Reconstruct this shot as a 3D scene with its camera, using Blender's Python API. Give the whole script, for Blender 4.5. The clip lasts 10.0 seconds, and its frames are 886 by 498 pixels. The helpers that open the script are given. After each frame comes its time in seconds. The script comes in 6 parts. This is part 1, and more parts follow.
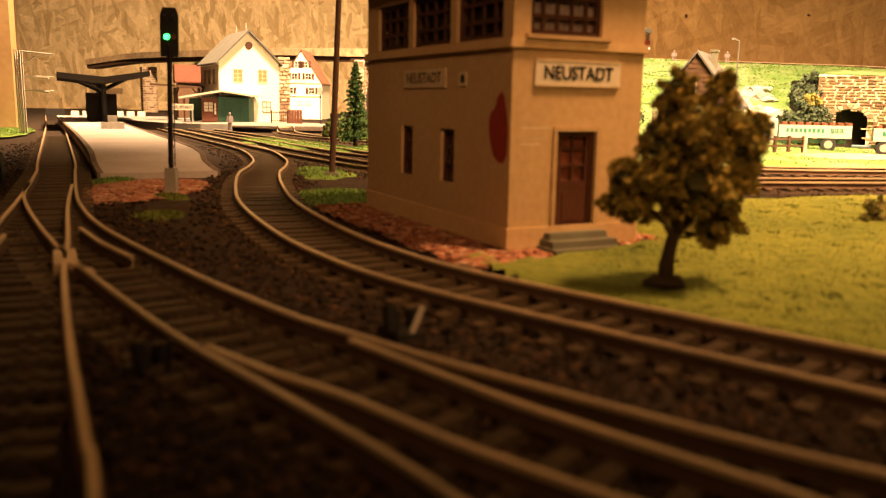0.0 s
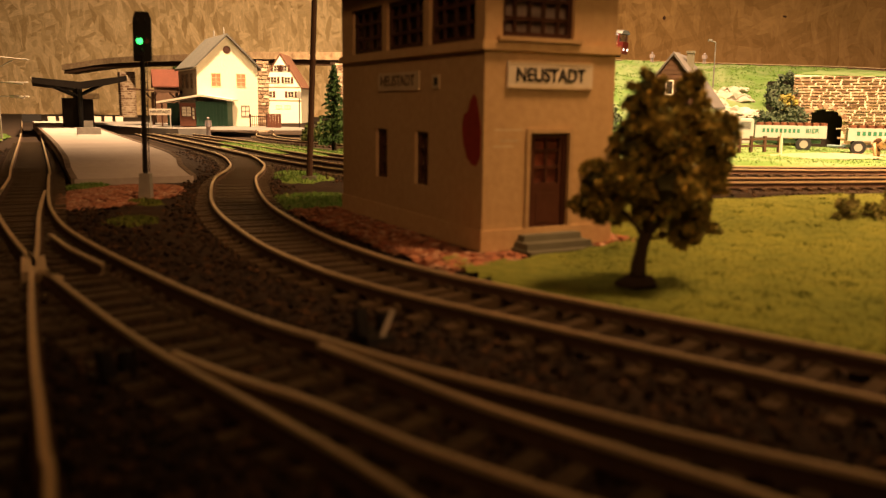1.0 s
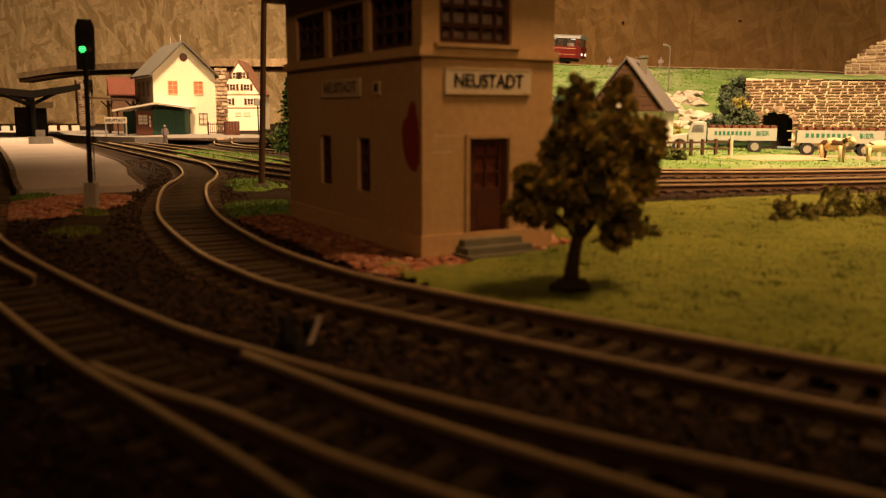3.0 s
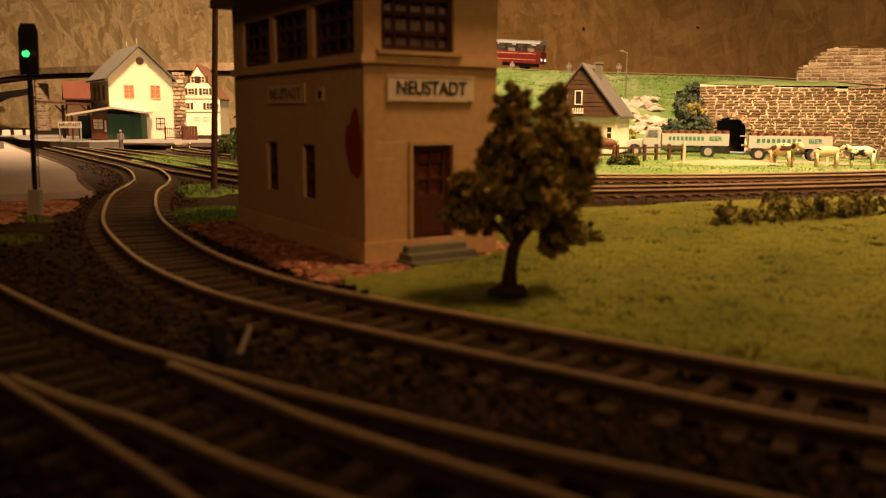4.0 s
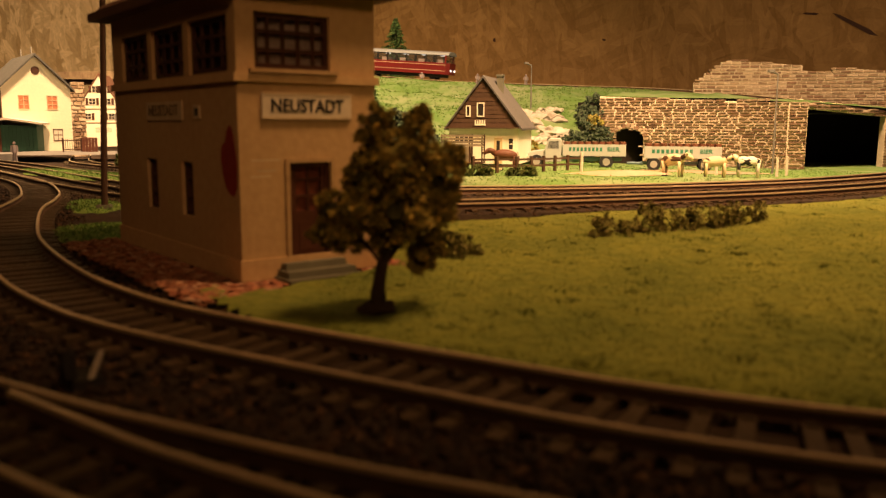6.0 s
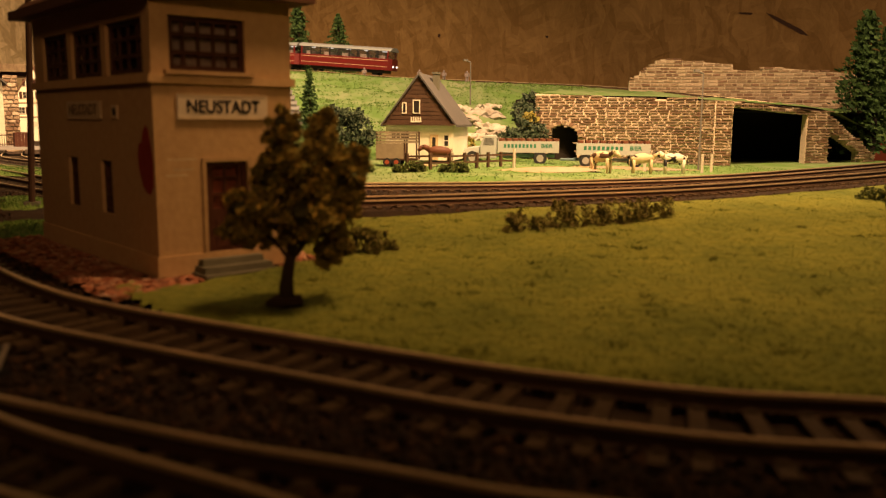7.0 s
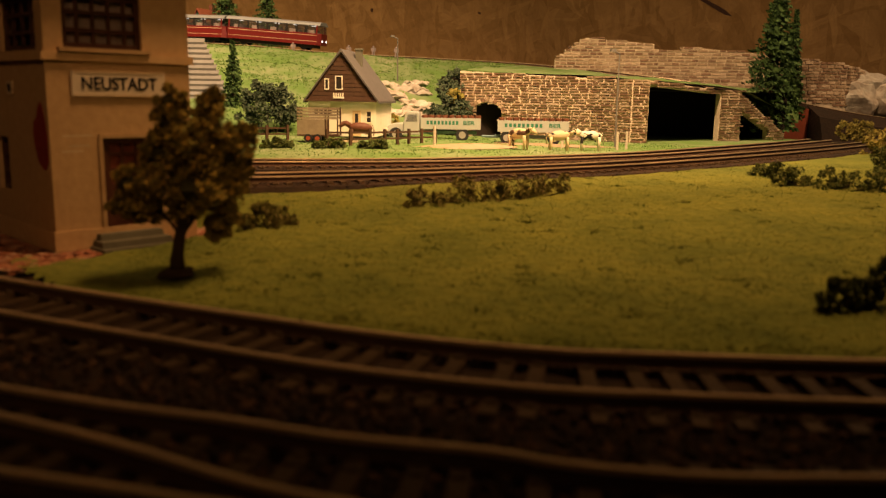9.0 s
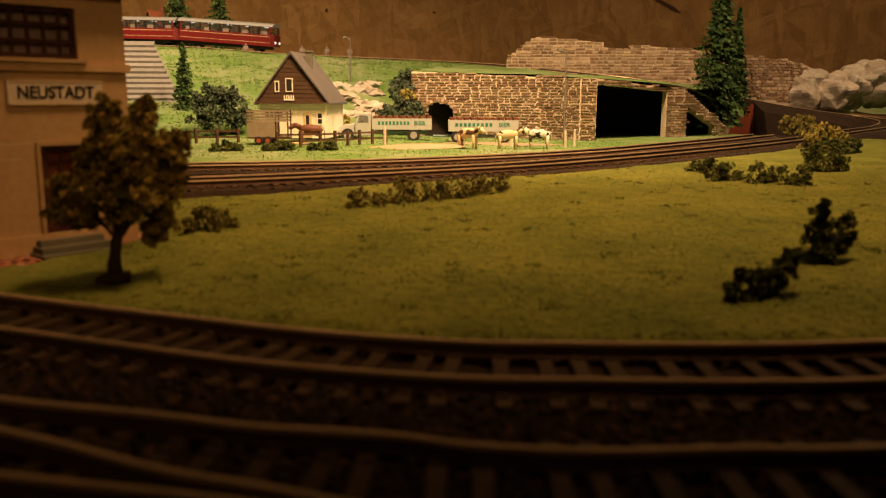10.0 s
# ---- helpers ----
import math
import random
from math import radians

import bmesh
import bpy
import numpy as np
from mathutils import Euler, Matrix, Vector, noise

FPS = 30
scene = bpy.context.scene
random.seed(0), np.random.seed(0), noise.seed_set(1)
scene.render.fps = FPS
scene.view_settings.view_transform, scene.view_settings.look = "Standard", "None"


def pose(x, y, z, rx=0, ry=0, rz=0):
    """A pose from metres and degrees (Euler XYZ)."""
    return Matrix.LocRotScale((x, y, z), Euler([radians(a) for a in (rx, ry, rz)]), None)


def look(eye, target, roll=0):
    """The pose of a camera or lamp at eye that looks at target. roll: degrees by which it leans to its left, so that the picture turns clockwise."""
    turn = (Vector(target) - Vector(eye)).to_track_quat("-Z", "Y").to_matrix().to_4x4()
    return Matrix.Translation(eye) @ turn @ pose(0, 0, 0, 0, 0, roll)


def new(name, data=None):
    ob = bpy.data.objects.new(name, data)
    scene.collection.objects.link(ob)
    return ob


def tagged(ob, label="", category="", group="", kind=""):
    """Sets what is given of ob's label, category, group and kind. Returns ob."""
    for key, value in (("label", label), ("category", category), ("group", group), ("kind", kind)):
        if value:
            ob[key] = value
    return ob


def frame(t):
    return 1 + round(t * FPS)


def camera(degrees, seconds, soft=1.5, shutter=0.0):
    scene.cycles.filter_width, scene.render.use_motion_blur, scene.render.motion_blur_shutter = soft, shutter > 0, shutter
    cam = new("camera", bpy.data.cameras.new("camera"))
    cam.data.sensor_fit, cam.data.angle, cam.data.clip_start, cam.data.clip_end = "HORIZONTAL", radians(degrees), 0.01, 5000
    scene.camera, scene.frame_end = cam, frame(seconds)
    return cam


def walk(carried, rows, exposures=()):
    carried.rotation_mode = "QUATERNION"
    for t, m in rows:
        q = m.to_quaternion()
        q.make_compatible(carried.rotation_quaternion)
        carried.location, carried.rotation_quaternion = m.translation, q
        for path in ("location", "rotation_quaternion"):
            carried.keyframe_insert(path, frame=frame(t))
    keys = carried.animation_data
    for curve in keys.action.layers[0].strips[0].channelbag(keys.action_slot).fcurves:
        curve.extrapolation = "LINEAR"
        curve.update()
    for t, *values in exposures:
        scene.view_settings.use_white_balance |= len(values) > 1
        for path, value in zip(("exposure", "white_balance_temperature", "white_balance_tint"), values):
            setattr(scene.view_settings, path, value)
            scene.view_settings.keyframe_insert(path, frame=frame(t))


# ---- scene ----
# Lengths below are in model units; S turns them into metres (H0 gauge 16.5 mm = 1.75 units).
S = 0.0094
cam = camera(56.0, 10.0, soft=1.3)
cam.data.dof.use_dof, cam.data.dof.focus_distance, cam.data.dof.aperture_fstop = True, S * 72, 31.0
PATH = [
    (0, (0.564, -0.126, 3.69), (0.517, 1.842, 3.341), 1.0),
    (0.5, (0.677, -0.074, 3.695), (0.655, 1.896, 3.355), 0.7),
    (1, (0.763, -0.086, 3.688), (0.757, 1.885, 3.346), 0.6),
    (1.5, (0.927, -0.079, 3.676), (0.942, 1.892, 3.337), 0.8),
    (2, (1.072, -0.108, 3.7), (1.102, 1.864, 3.366), 0.8),
    (2.5, (1.205, -0.118, 3.694), (1.253, 1.854, 3.363), 0.4),
    (4, (1.893, -0.218, 3.762), (2.048, 1.75, 3.444), 0.2),
    (4.5, (2.215, -0.233, 3.816), (2.43, 1.732, 3.507), 0.4),
    (5, (2.435, -0.31, 3.862), (2.7, 1.649, 3.56), 0.3),
    (6.5, (3.192, -1.019, 4.045), (3.59, 0.918, 3.747), 0.2),
    (7, (3.595, -1.639, 4.132), (4.058, 0.282, 3.823), 0.4),
    (7.5, (3.813, -1.868, 4.193), (4.321, 0.042, 3.886), 0.5),
    (8, (4.027, -2.173, 4.204), (4.57, -0.274, 3.89), 0.1),
    (8.5, (4.294, -2.589, 4.229), (4.869, -0.704, 3.889), 0.4),
    (9, (4.461, -2.886, 4.244), (5.063, -1.014, 3.88), 0.9),
    (9.5, (4.618, -3.229, 4.331), (5.265, -1.369, 3.981), 0.9),
    (10, (4.902, -3.771, 4.381), (5.588, -1.929, 4.015), 0.2),
]
walk(cam, [(t, look([S * v for v in eye], [S * v for v in aim], roll)) for t, eye, aim, roll in PATH],
     exposures=[(0.0, 0.85), (0.5, 0.6), (1.0, 0.15), (1.5, -0.2), (2.5, -0.5), (4.0, -0.42), (5.0, -0.42), (6.5, -0.55), (8.0, -0.78), (10.0, -0.76)])

# ---- light: warm lamps over the layout, an added fill spot, a dim room ----
world = bpy.data.worlds.new("room_air")
scene.world = world
world.use_nodes = True
world.node_tree.nodes["Background"].inputs[0].default_value = (1.0, 0.62, 0.3, 1)
world.node_tree.nodes["Background"].inputs[1].default_value = 0.007


def lamp(name, place, aim, watts, size, color, spread=180):
    data = bpy.data.lights.new(name, "AREA")
    data.shape, data.size, data.energy, data.color = "DISK", size, watts, color
    data.spread = radians(spread)
    ob = new(name, data)
    ob.matrix_world = look([S * v for v in place], [S * v for v in aim])
    return ob


WARM = (1.0, 0.61, 0.31)
AMBER = (1.0, 0.5, 0.19)
lamp("layout_lamp_station", (-12, 76, 80), (-30, 126, 0), 17, 0.08, WARM, 112)
lamp("layout_lamp_village", (25, 36, 42), (28, 68, 2), 4.0, 0.08, WARM, 112)
lamp("layout_lamp_meadow", (23, 14, 48), (21, 34.5, 0), 1.2, 0.1, AMBER, 76)
lamp("layout_lamp_ramp", (84, 44, 80), (82, 84, 0), 4.6, 0.08, WARM, 130)
# added narrow fill, no known source; brightens the signal box from the front
lamp("tower_fill_spot", (2, -42, 40), (3, 26, 4.5), 0.03, 0.12, AMBER, 27)

# ---- materials ----
def mat(name, color, rough=0.8, metal=0.0, var=0.25, scale=60.0, fine=400.0, bump=0.3, color2=None, spec=0.3, mix=0.5, emit=0.0, coat=0.0):
    """Two-scale procedural paint: broad blotches, fine grain and a slight relief (object space, metres)."""
    m = bpy.data.materials.new(name)
    m.use_nodes = True
    nt = m.node_tree
    b = nt.nodes["Principled BSDF"]
    tc = nt.nodes.new("ShaderNodeTexCoord")
    info = nt.nodes.new("ShaderNodeObjectInfo")
    n1 = nt.nodes.new("ShaderNodeTexNoise")
    n1.inputs["Scale"].default_value, n1.inputs["Detail"].default_value = scale, 4
    n2 = nt.nodes.new("ShaderNodeTexNoise")
    n2.inputs["Scale"].default_value, n2.inputs["Detail"].default_value = fine, 3
    nt.links.new(tc.outputs["Object"], n1.inputs["Vector"])
    nt.links.new(tc.outputs["Object"], n2.inputs["Vector"])
    ramp = nt.nodes.new("ShaderNodeValToRGB")
    c2 = color2 or tuple(c * (1 - var) for c in color)
    lo, hi = max(0.0, mix - 0.18), min(1.0, mix + 0.18)
    ramp.color_ramp.elements[0].position, ramp.color_ramp.elements[1].position = lo, hi
    ramp.color_ramp.elements[0].color, ramp.color_ramp.elements[1].color = (*c2, 1), (*color, 1)
    add = nt.nodes.new("ShaderNodeMath")
    add.operation = "MULTIPLY_ADD"
    add.inputs[1].default_value, add.inputs[2].default_value = 0.45, 0.0
    nt.links.new(n2.outputs["Fac"], add.inputs[0])
    add2 = nt.nodes.new("ShaderNodeMath")
    add2.operation = "MULTIPLY_ADD"
    add2.inputs[1].default_value = 0.55
    nt.links.new(n1.outputs["Fac"], add2.inputs[0])
    nt.links.new(add.outputs[0], add2.inputs[2])
    nt.links.new(add2.outputs[0], ramp.inputs[0])
    hsv = nt.nodes.new("ShaderNodeHueSaturation")
    rnd = nt.nodes.new("ShaderNodeMapRange")
    rnd.inputs[3].default_value, rnd.inputs[4].default_value = 1 - var * 0.6, 1 + var * 0.6
    nt.links.new(info.outputs["Random"], rnd.inputs[0])
    nt.links.new(rnd.outputs[0], hsv.inputs["Value"])
    nt.links.new(ramp.outputs[0], hsv.inputs["Color"])
    nt.links.new(hsv.outputs[0], b.inputs["Base Color"])
    b.inputs["Roughness"].default_value, b.inputs["Metallic"].default_value = rough, metal
    b.inputs["Specular IOR Level"].default_value = spec
    b.inputs["Coat Weight"].default_value = coat
    if bump:
        bp = nt.nodes.new("ShaderNodeBump")
        bp.inputs["Strength"].default_value, bp.inputs["Distance"].default_value = bump, 0.0006
        nt.links.new(n2.outputs["Fac"], bp.inputs["Height"])
        nt.links.new(bp.outputs[0], b.inputs["Normal"])
    if emit:
        b.inputs["Emission Color"].default_value, b.inputs["Emission Strength"].default_value = (*color, 1), emit
    return m


def island_mat(name, stops, rough=0.9, fine=700.0, bump=0.4):
    """Colour by mesh island, for gravel, leaves and stones."""
    m = mat(name, stops[0], rough, var=0.1, fine=fine, bump=bump)
    nt = m.node_tree
    geo = nt.nodes.new("ShaderNodeNewGeometry")
    ramp = nt.nodes.new("ShaderNodeValToRGB")
    ramp.color_ramp.interpolation = "LINEAR"
    while len(ramp.color_ramp.elements) < len(stops):
        ramp.color_ramp.elements.new(0.5)
    for i, (el, c) in enumerate(zip(ramp.color_ramp.elements, stops)):
        el.position, el.color = i / (len(stops) - 1), (*c, 1)
    nt.links.new(geo.outputs["Random Per Island"], ramp.inputs[0])
    hsv = next(n for n in nt.nodes if n.type == "HUE_SAT")
    nt.links.new(ramp.outputs[0], hsv.inputs["Color"])
    return m


def osb_mat(name, tone, show=0.6, size=1.0):
    """Oriented strand board: thin overlapping chips at many angles, each with its own tone, fibres and dark edge."""
    m = mat(name, tone, 0.75, var=0.22, scale=5, fine=160, bump=0.15, mix=0.5)
    nt = m.node_tree
    tc = next(n for n in nt.nodes if n.type == "TEX_COORD")
    hsv = next(n for n in nt.nodes if n.type == "HUE_SAT")
    prev = hsv.inputs["Color"].links[0].from_socket

    def mixed(kind, fac, a, b):
        mx = nt.nodes.new("ShaderNodeMix")
        mx.data_type, mx.blend_type = "RGBA", kind
        for sock, v in ((mx.inputs[0], fac), (mx.inputs[6], a), (mx.inputs[7], b)):
            if isinstance(v, (float, tuple)):
                sock.default_value = v
            else:
                nt.links.new(v, sock)
        return mx.outputs[2]

    def ramped(sock, lo, hi, to0, to1):
        r = nt.nodes.new("ShaderNodeMapRange")
        for i, v in ((1, lo), (2, hi), (3, to0), (4, to1)):
            r.inputs[i].default_value = v
        nt.links.new(sock, r.inputs[0])
        return r.outputs[0]

    bend = nt.nodes.new("ShaderNodeTexNoise")
    bend.inputs["Scale"].default_value, bend.inputs["Detail"].default_value = 9.0 * size, 2
    nt.links.new(tc.outputs["Object"], bend.inputs["Vector"])
    warp = nt.nodes.new("ShaderNodeVectorMath")
    warp.operation, warp.inputs[3].default_value = "SCALE", 0.02
    nt.links.new(bend.outputs["Color"], warp.inputs[0])
    moved = nt.nodes.new("ShaderNodeVectorMath")
    nt.links.new(tc.outputs["Object"], moved.inputs[0])
    nt.links.new(warp.outputs[0], moved.inputs[1])
    for k, (turn, sc) in enumerate(((0.5, 34.0), (-0.8, 27.0), (-1.25, 40.0), (0.12, 46.0), (1.35, 30.0), (-0.35, 52.0), (0.95, 38.0), (-1.6, 60.0))):
        mp = nt.nodes.new("ShaderNodeMapping")
        mp.vector_type = "TEXTURE"
        mp.inputs["Rotation"].default_value = (0, turn, 0)
        mp.inputs["Location"].default_value = (k * 3.13, 0.2 * k, k * 1.71)
        mp.inputs["Scale"].default_value = (5.5, 1.0, 1.0)
        nt.links.new(moved.outputs[0], mp.inputs[0])
        chip = nt.nodes.new("ShaderNodeTexVoronoi")
        chip.feature, chip.inputs["Scale"].default_value = "F1", sc * size
        nt.links.new(mp.outputs[0], chip.inputs["Vector"])
        sep = nt.nodes.new("ShaderNodeSeparateColor")
        nt.links.new(chip.outputs["Color"], sep.inputs[0])
        on = ramped(sep.outputs[0], 0.6, 0.66, 0.0, show)
        lum = ramped(sep.outputs[1], 0.0, 1.0, 0.0, 1.0)
        chipcol = mixed("MIX", lum, (tone[0] * 0.6, tone[1] * 0.54, tone[2] * 0.42, 1.0), (tone[0] * 1.25, tone[1] * 1.27, tone[2] * 1.3, 1.0))
        fib = nt.nodes.new("ShaderNodeTexNoise")
        fib.inputs["Scale"].default_value, fib.inputs["Detail"].default_value = sc * size * 4, 3
        nt.links.new(mp.outputs[0], fib.inputs["Vector"])
        grain = ramped(fib.outputs["Fac"], 0.35, 0.7, 0.8, 1.1)
        comb = nt.nodes.new("ShaderNodeCombineColor")
        for i in range(3):
            nt.links.new(grain, comb.inputs[i])
        chipcol = mixed("MULTIPLY", 1.0, chipcol, comb.outputs[0])
        prev = mixed("MIX", on, prev, chipcol)
    nt.links.new(prev, hsv.inputs["Color"])
    return m


EARTH = mat("ballast_earth", (0.036, 0.019, 0.009), 0.95, color2=(0.01, 0.006, 0.003), scale=45, fine=420, bump=1.0)
BALLAST = island_mat("ballast_gravel", [(0.008, 0.005, 0.003), (0.035, 0.018, 0.008), (0.014, 0.008, 0.004), (0.085, 0.042, 0.018)])
SLEEPER = mat("sleeper_plastic", (0.085, 0.055, 0.03), 0.5, color2=(0.03, 0.02, 0.01), scale=120, fine=900)
RAIL = mat("rail_nickel", (0.7, 0.55, 0.36), 0.36, 0.5, var=0.2, scale=90, fine=600, bump=0.1)
RAILSIDE = mat("rail_rust", (0.09, 0.05, 0.03), 0.8, 0.1, var=0.3, scale=90, fine=700)
GRASSBASE = mat("grass_flock", (0.185, 0.2, 0.032), 0.95, color2=(0.075, 0.1, 0.014), scale=42, fine=380, bump=1.0)
GRASS = island_mat("grass_fibres", [(0.09, 0.125, 0.018), (0.14, 0.17, 0.03), (0.1, 0.135, 0.022), (0.18, 0.19, 0.05)])
BRIGHTGRASS = island_mat("bright_grass_fibres", [(0.1, 0.2, 0.04), (0.14, 0.24, 0.05), (0.08, 0.16, 0.03), (0.2, 0.26, 0.08)])
BRIGHTBASE = mat("bright_turf", (0.15, 0.24, 0.04), 0.95, color2=(0.12, 0.17, 0.03), scale=50, fine=300, bump=1.0)
HILLSIDE = mat("hill_turf", (0.11, 0.2, 0.045), 0.95, color2=(0.3, 0.31, 0.2), scale=9, fine=60, bump=1.0, mix=0.4)
LEAFRED = island_mat("fallen_leaves", [(0.26, 0.075, 0.04), (0.4, 0.18, 0.1), (0.18, 0.06, 0.035), (0.55, 0.36, 0.25)])
PLASTER = mat("tower_plaster", (0.5, 0.35, 0.19), 0.85, color2=(0.4, 0.26, 0.13), scale=25, fine=500, bump=0.25)
BRICKRED = mat("exposed_brick_paint", (0.3, 0.035, 0.02), 0.85, scale=90, fine=600)
DARKBROWN = mat("dark_brown_frame", (0.06, 0.022, 0.012), 0.6, scale=120)
DOORBROWN = mat("door_brown", (0.075, 0.025, 0.014), 0.55, scale=120)
SIGNWHITE = mat("sign_white", (0.62, 0.55, 0.45), 0.6, var=0.1, scale=60)
BLACK = mat("black_paint", (0.015, 0.013, 0.012), 0.5, var=0.2)
STEPGREY = mat("step_grey_stone", (0.13, 0.125, 0.09), 0.9, scale=90)
CURTAIN = mat("net_curtain", (0.6, 0.5, 0.46), 0.9, var=0.15, scale=160)
ROOFTAR = mat("tar_roof", (0.12, 0.06, 0.04), 0.85, scale=60)
OSB = osb_mat("osb_board", (0.68, 0.53, 0.31), 0.8, 1.7)
OSBDARK = osb_mat("osb_board_brown", (0.4, 0.24, 0.095), 0.5, 1.5)
CEIL = mat("room_ceiling", (0.55, 0.5, 0.42), 0.9, var=0.1, scale=2)
TIMBER = mat("raw_timber", (0.5, 0.32, 0.15), 0.7, color2=(0.38, 0.23, 0.1), scale=20, fine=200)
CONCRETE = mat("platform_concrete", (0.42, 0.37, 0.34), 0.9, color2=(0.34, 0.29, 0.26), scale=40, fine=420)
KERB = mat("platform_kerb", (0.16, 0.12, 0.09), 0.9, scale=90)
STONE = [mat("wall_stone_%s" % n, c, 0.9, color2=d, var=0.35, scale=90, fine=420, bump=0.8) for n, c, d in (
    ("buff", (0.4, 0.3, 0.195), (0.17, 0.11, 0.07)), ("red", (0.26, 0.16, 0.1), (0.11, 0.065, 0.04)), ("pale", (0.55, 0.44, 0.32), (0.3, 0.21, 0.14)))]
MORTAR = mat("mortar_pale", (0.74, 0.63, 0.48), 0.95, color2=(0.52, 0.42, 0.3), scale=80)
# near-black that stands for the shade inside the tunnels
VOID = mat("tunnel_shade_black", (0.02, 0.014, 0.01), 0.95, var=0.2)


# ---- mesh helpers (model units) ----
def shell():
    return bmesh.new()


def box(bm, x0, x1, y0, y1, z0, z1, taper=0.0):
    t = taper
    v = [bm.verts.new(p) for p in ((x0, y0, z0), (x1, y0, z0), (x1, y1, z0), (x0, y1, z0),
                                   (x0 + t, y0 + t, z1), (x1 - t, y0 + t, z1), (x1 - t, y1 - t, z1), (x0 + t, y1 - t, z1))]
    for f in ((3, 2, 1, 0), (4, 5, 6, 7), (0, 1, 5, 4), (1, 2, 6, 5), (2, 3, 7, 6), (3, 0, 4, 7)):
        bm.faces.new([v[i] for i in f])
    return v


def prism(bm, poly, axis, a, b):
    """A polygon, given in the two other axes, pushed from a to b along axis."""
    def put(p, d):
        return {"x": (d, p[0], p[1]), "y": (p[0], d, p[1]), "z": (p[0], p[1], d)}[axis]
    lo, hi = [bm.verts.new(put(p, a)) for p in poly], [bm.verts.new(put(p, b)) for p in poly]
    n = len(poly)
    fs = [bm.faces.new(lo), bm.faces.new(hi[::-1])]
    for i in range(n):
        fs.append(bm.faces.new((lo[i], hi[i], hi[(i + 1) % n], lo[(i + 1) % n])))
    bmesh.ops.recalc_face_normals(bm, faces=fs)


def tube(bm, pts, r, n=8, r_end=None):
    """A round bar along points; the radius may taper."""
    pts = [Vector(p) for p in pts]
    rings = []
    for i, p in enumerate(pts):
        d = (pts[min(i + 1, len(pts) - 1)] - pts[max(i - 1, 0)]).normalized()
        u = d.orthogonal().normalized() if abs(d.z) < 0.99 else Vector((1, 0, 0))
        w = d.cross(u)
        rr = r if r_end is None else r + (r_end - r) * i / (len(pts) - 1)
        rings.append([bm.verts.new(p + (u * math.cos(a) + w * math.sin(a)) * rr) for a in (math.tau * k / n for k in range(n))])
    fs = []
    for a, b in zip(rings, rings[1:]):
        for k in range(n):
            fs.append(bm.faces.new((a[k], a[(k + 1) % n], b[(k + 1) % n], b[k])))
    fs += [bm.faces.new(rings[0]), bm.faces.new(rings[-1])]
    bmesh.ops.recalc_face_normals(bm, faces=fs)


def blob(bm, c, r, seed, squash=1.0, sub=2, rough=0.35):
    """An uneven lump."""
    made = bmesh.ops.create_icosphere(bm, subdivisions=sub, radius=1.0)["verts"]
    for v in made:
        k = 1 + rough * noise.noise(v.co * 2.1 + Vector((seed * 7.3, seed * 1.7, seed)))
        v.co = Vector(c) + Vector((v.co.x * r * k, v.co.y * r * k, v.co.z * r * k * squash))


def finish(bm, name, material, smooth=False, bevel=0.0):
    if bevel:
        bmesh.ops.bevel(bm, geom=[e for e in bm.edges if len(e.link_faces) == 2 and e.calc_face_angle(0) > 0.6], offset=bevel, segments=1, affect="EDGES")
    for v in bm.verts:
        v.co *= S
    me = bpy.data.meshes.new(name)
    if smooth:
        for f in bm.faces:
            f.smooth = True
    bm.to_mesh(me)
    bm.free()
    for m in material if isinstance(material, (list, tuple)) else (material,):
        me.materials.append(m)
    return me


def part(name, bm, material, parent, label="", smooth=False, bevel=0.0):
    ob = new(name, finish(bm, name, material, smooth, bevel))
    ob.parent = parent
    return tagged(ob, label)


def at(x, y, z=0.0, rz=0.0, rx=0.0, ry=0.0):
    return pose(S * x, S * y, S * z, rx, ry, rz)


def thing(name, m, label, category, group="", kind=""):
    ob = new(name)
    ob.empty_display_size = 0.01
    ob.matrix_world = m
    return tagged(ob, label, category, group, kind)


def single(name, bm, material, label, category, kind="", smooth=False, bevel=0.0, m=None, group=""):
    ob = new(name, finish(bm, name, material, smooth, bevel))
    if m is not None:
        ob.matrix_world = m
    return tagged(ob, label, category, group, kind)


def curve(ctrl, step=0.25):
    """A smooth line through control points (Catmull-Rom), evenly stepped."""
    p = [Vector(c) for c in ctrl]
    p = [p[0] * 2 - p[1]] + p + [p[-1] * 2 - p[-2]]
    out = []
    for a, b, c, d in zip(p, p[1:], p[2:], p[3:]):
        n = max(2, int((c - b).length / step))
        for i in range(n):
            t = i / n
            out.append(0.5 * (2 * b + (c - a) * t + (2 * a - 5 * b + 4 * c - d) * t * t + (3 * b - a - 3 * c + d) * t ** 3))
    out.append(p[-2])
    return out


def offset(line, d):
    out = []
    for i, p in enumerate(line):
        t = (line[min(i + 1, len(line) - 1)] - line[max(i - 1, 0)]).normalized()
        out.append(p + Vector((t.y, -t.x, 0)) * d)
    return out


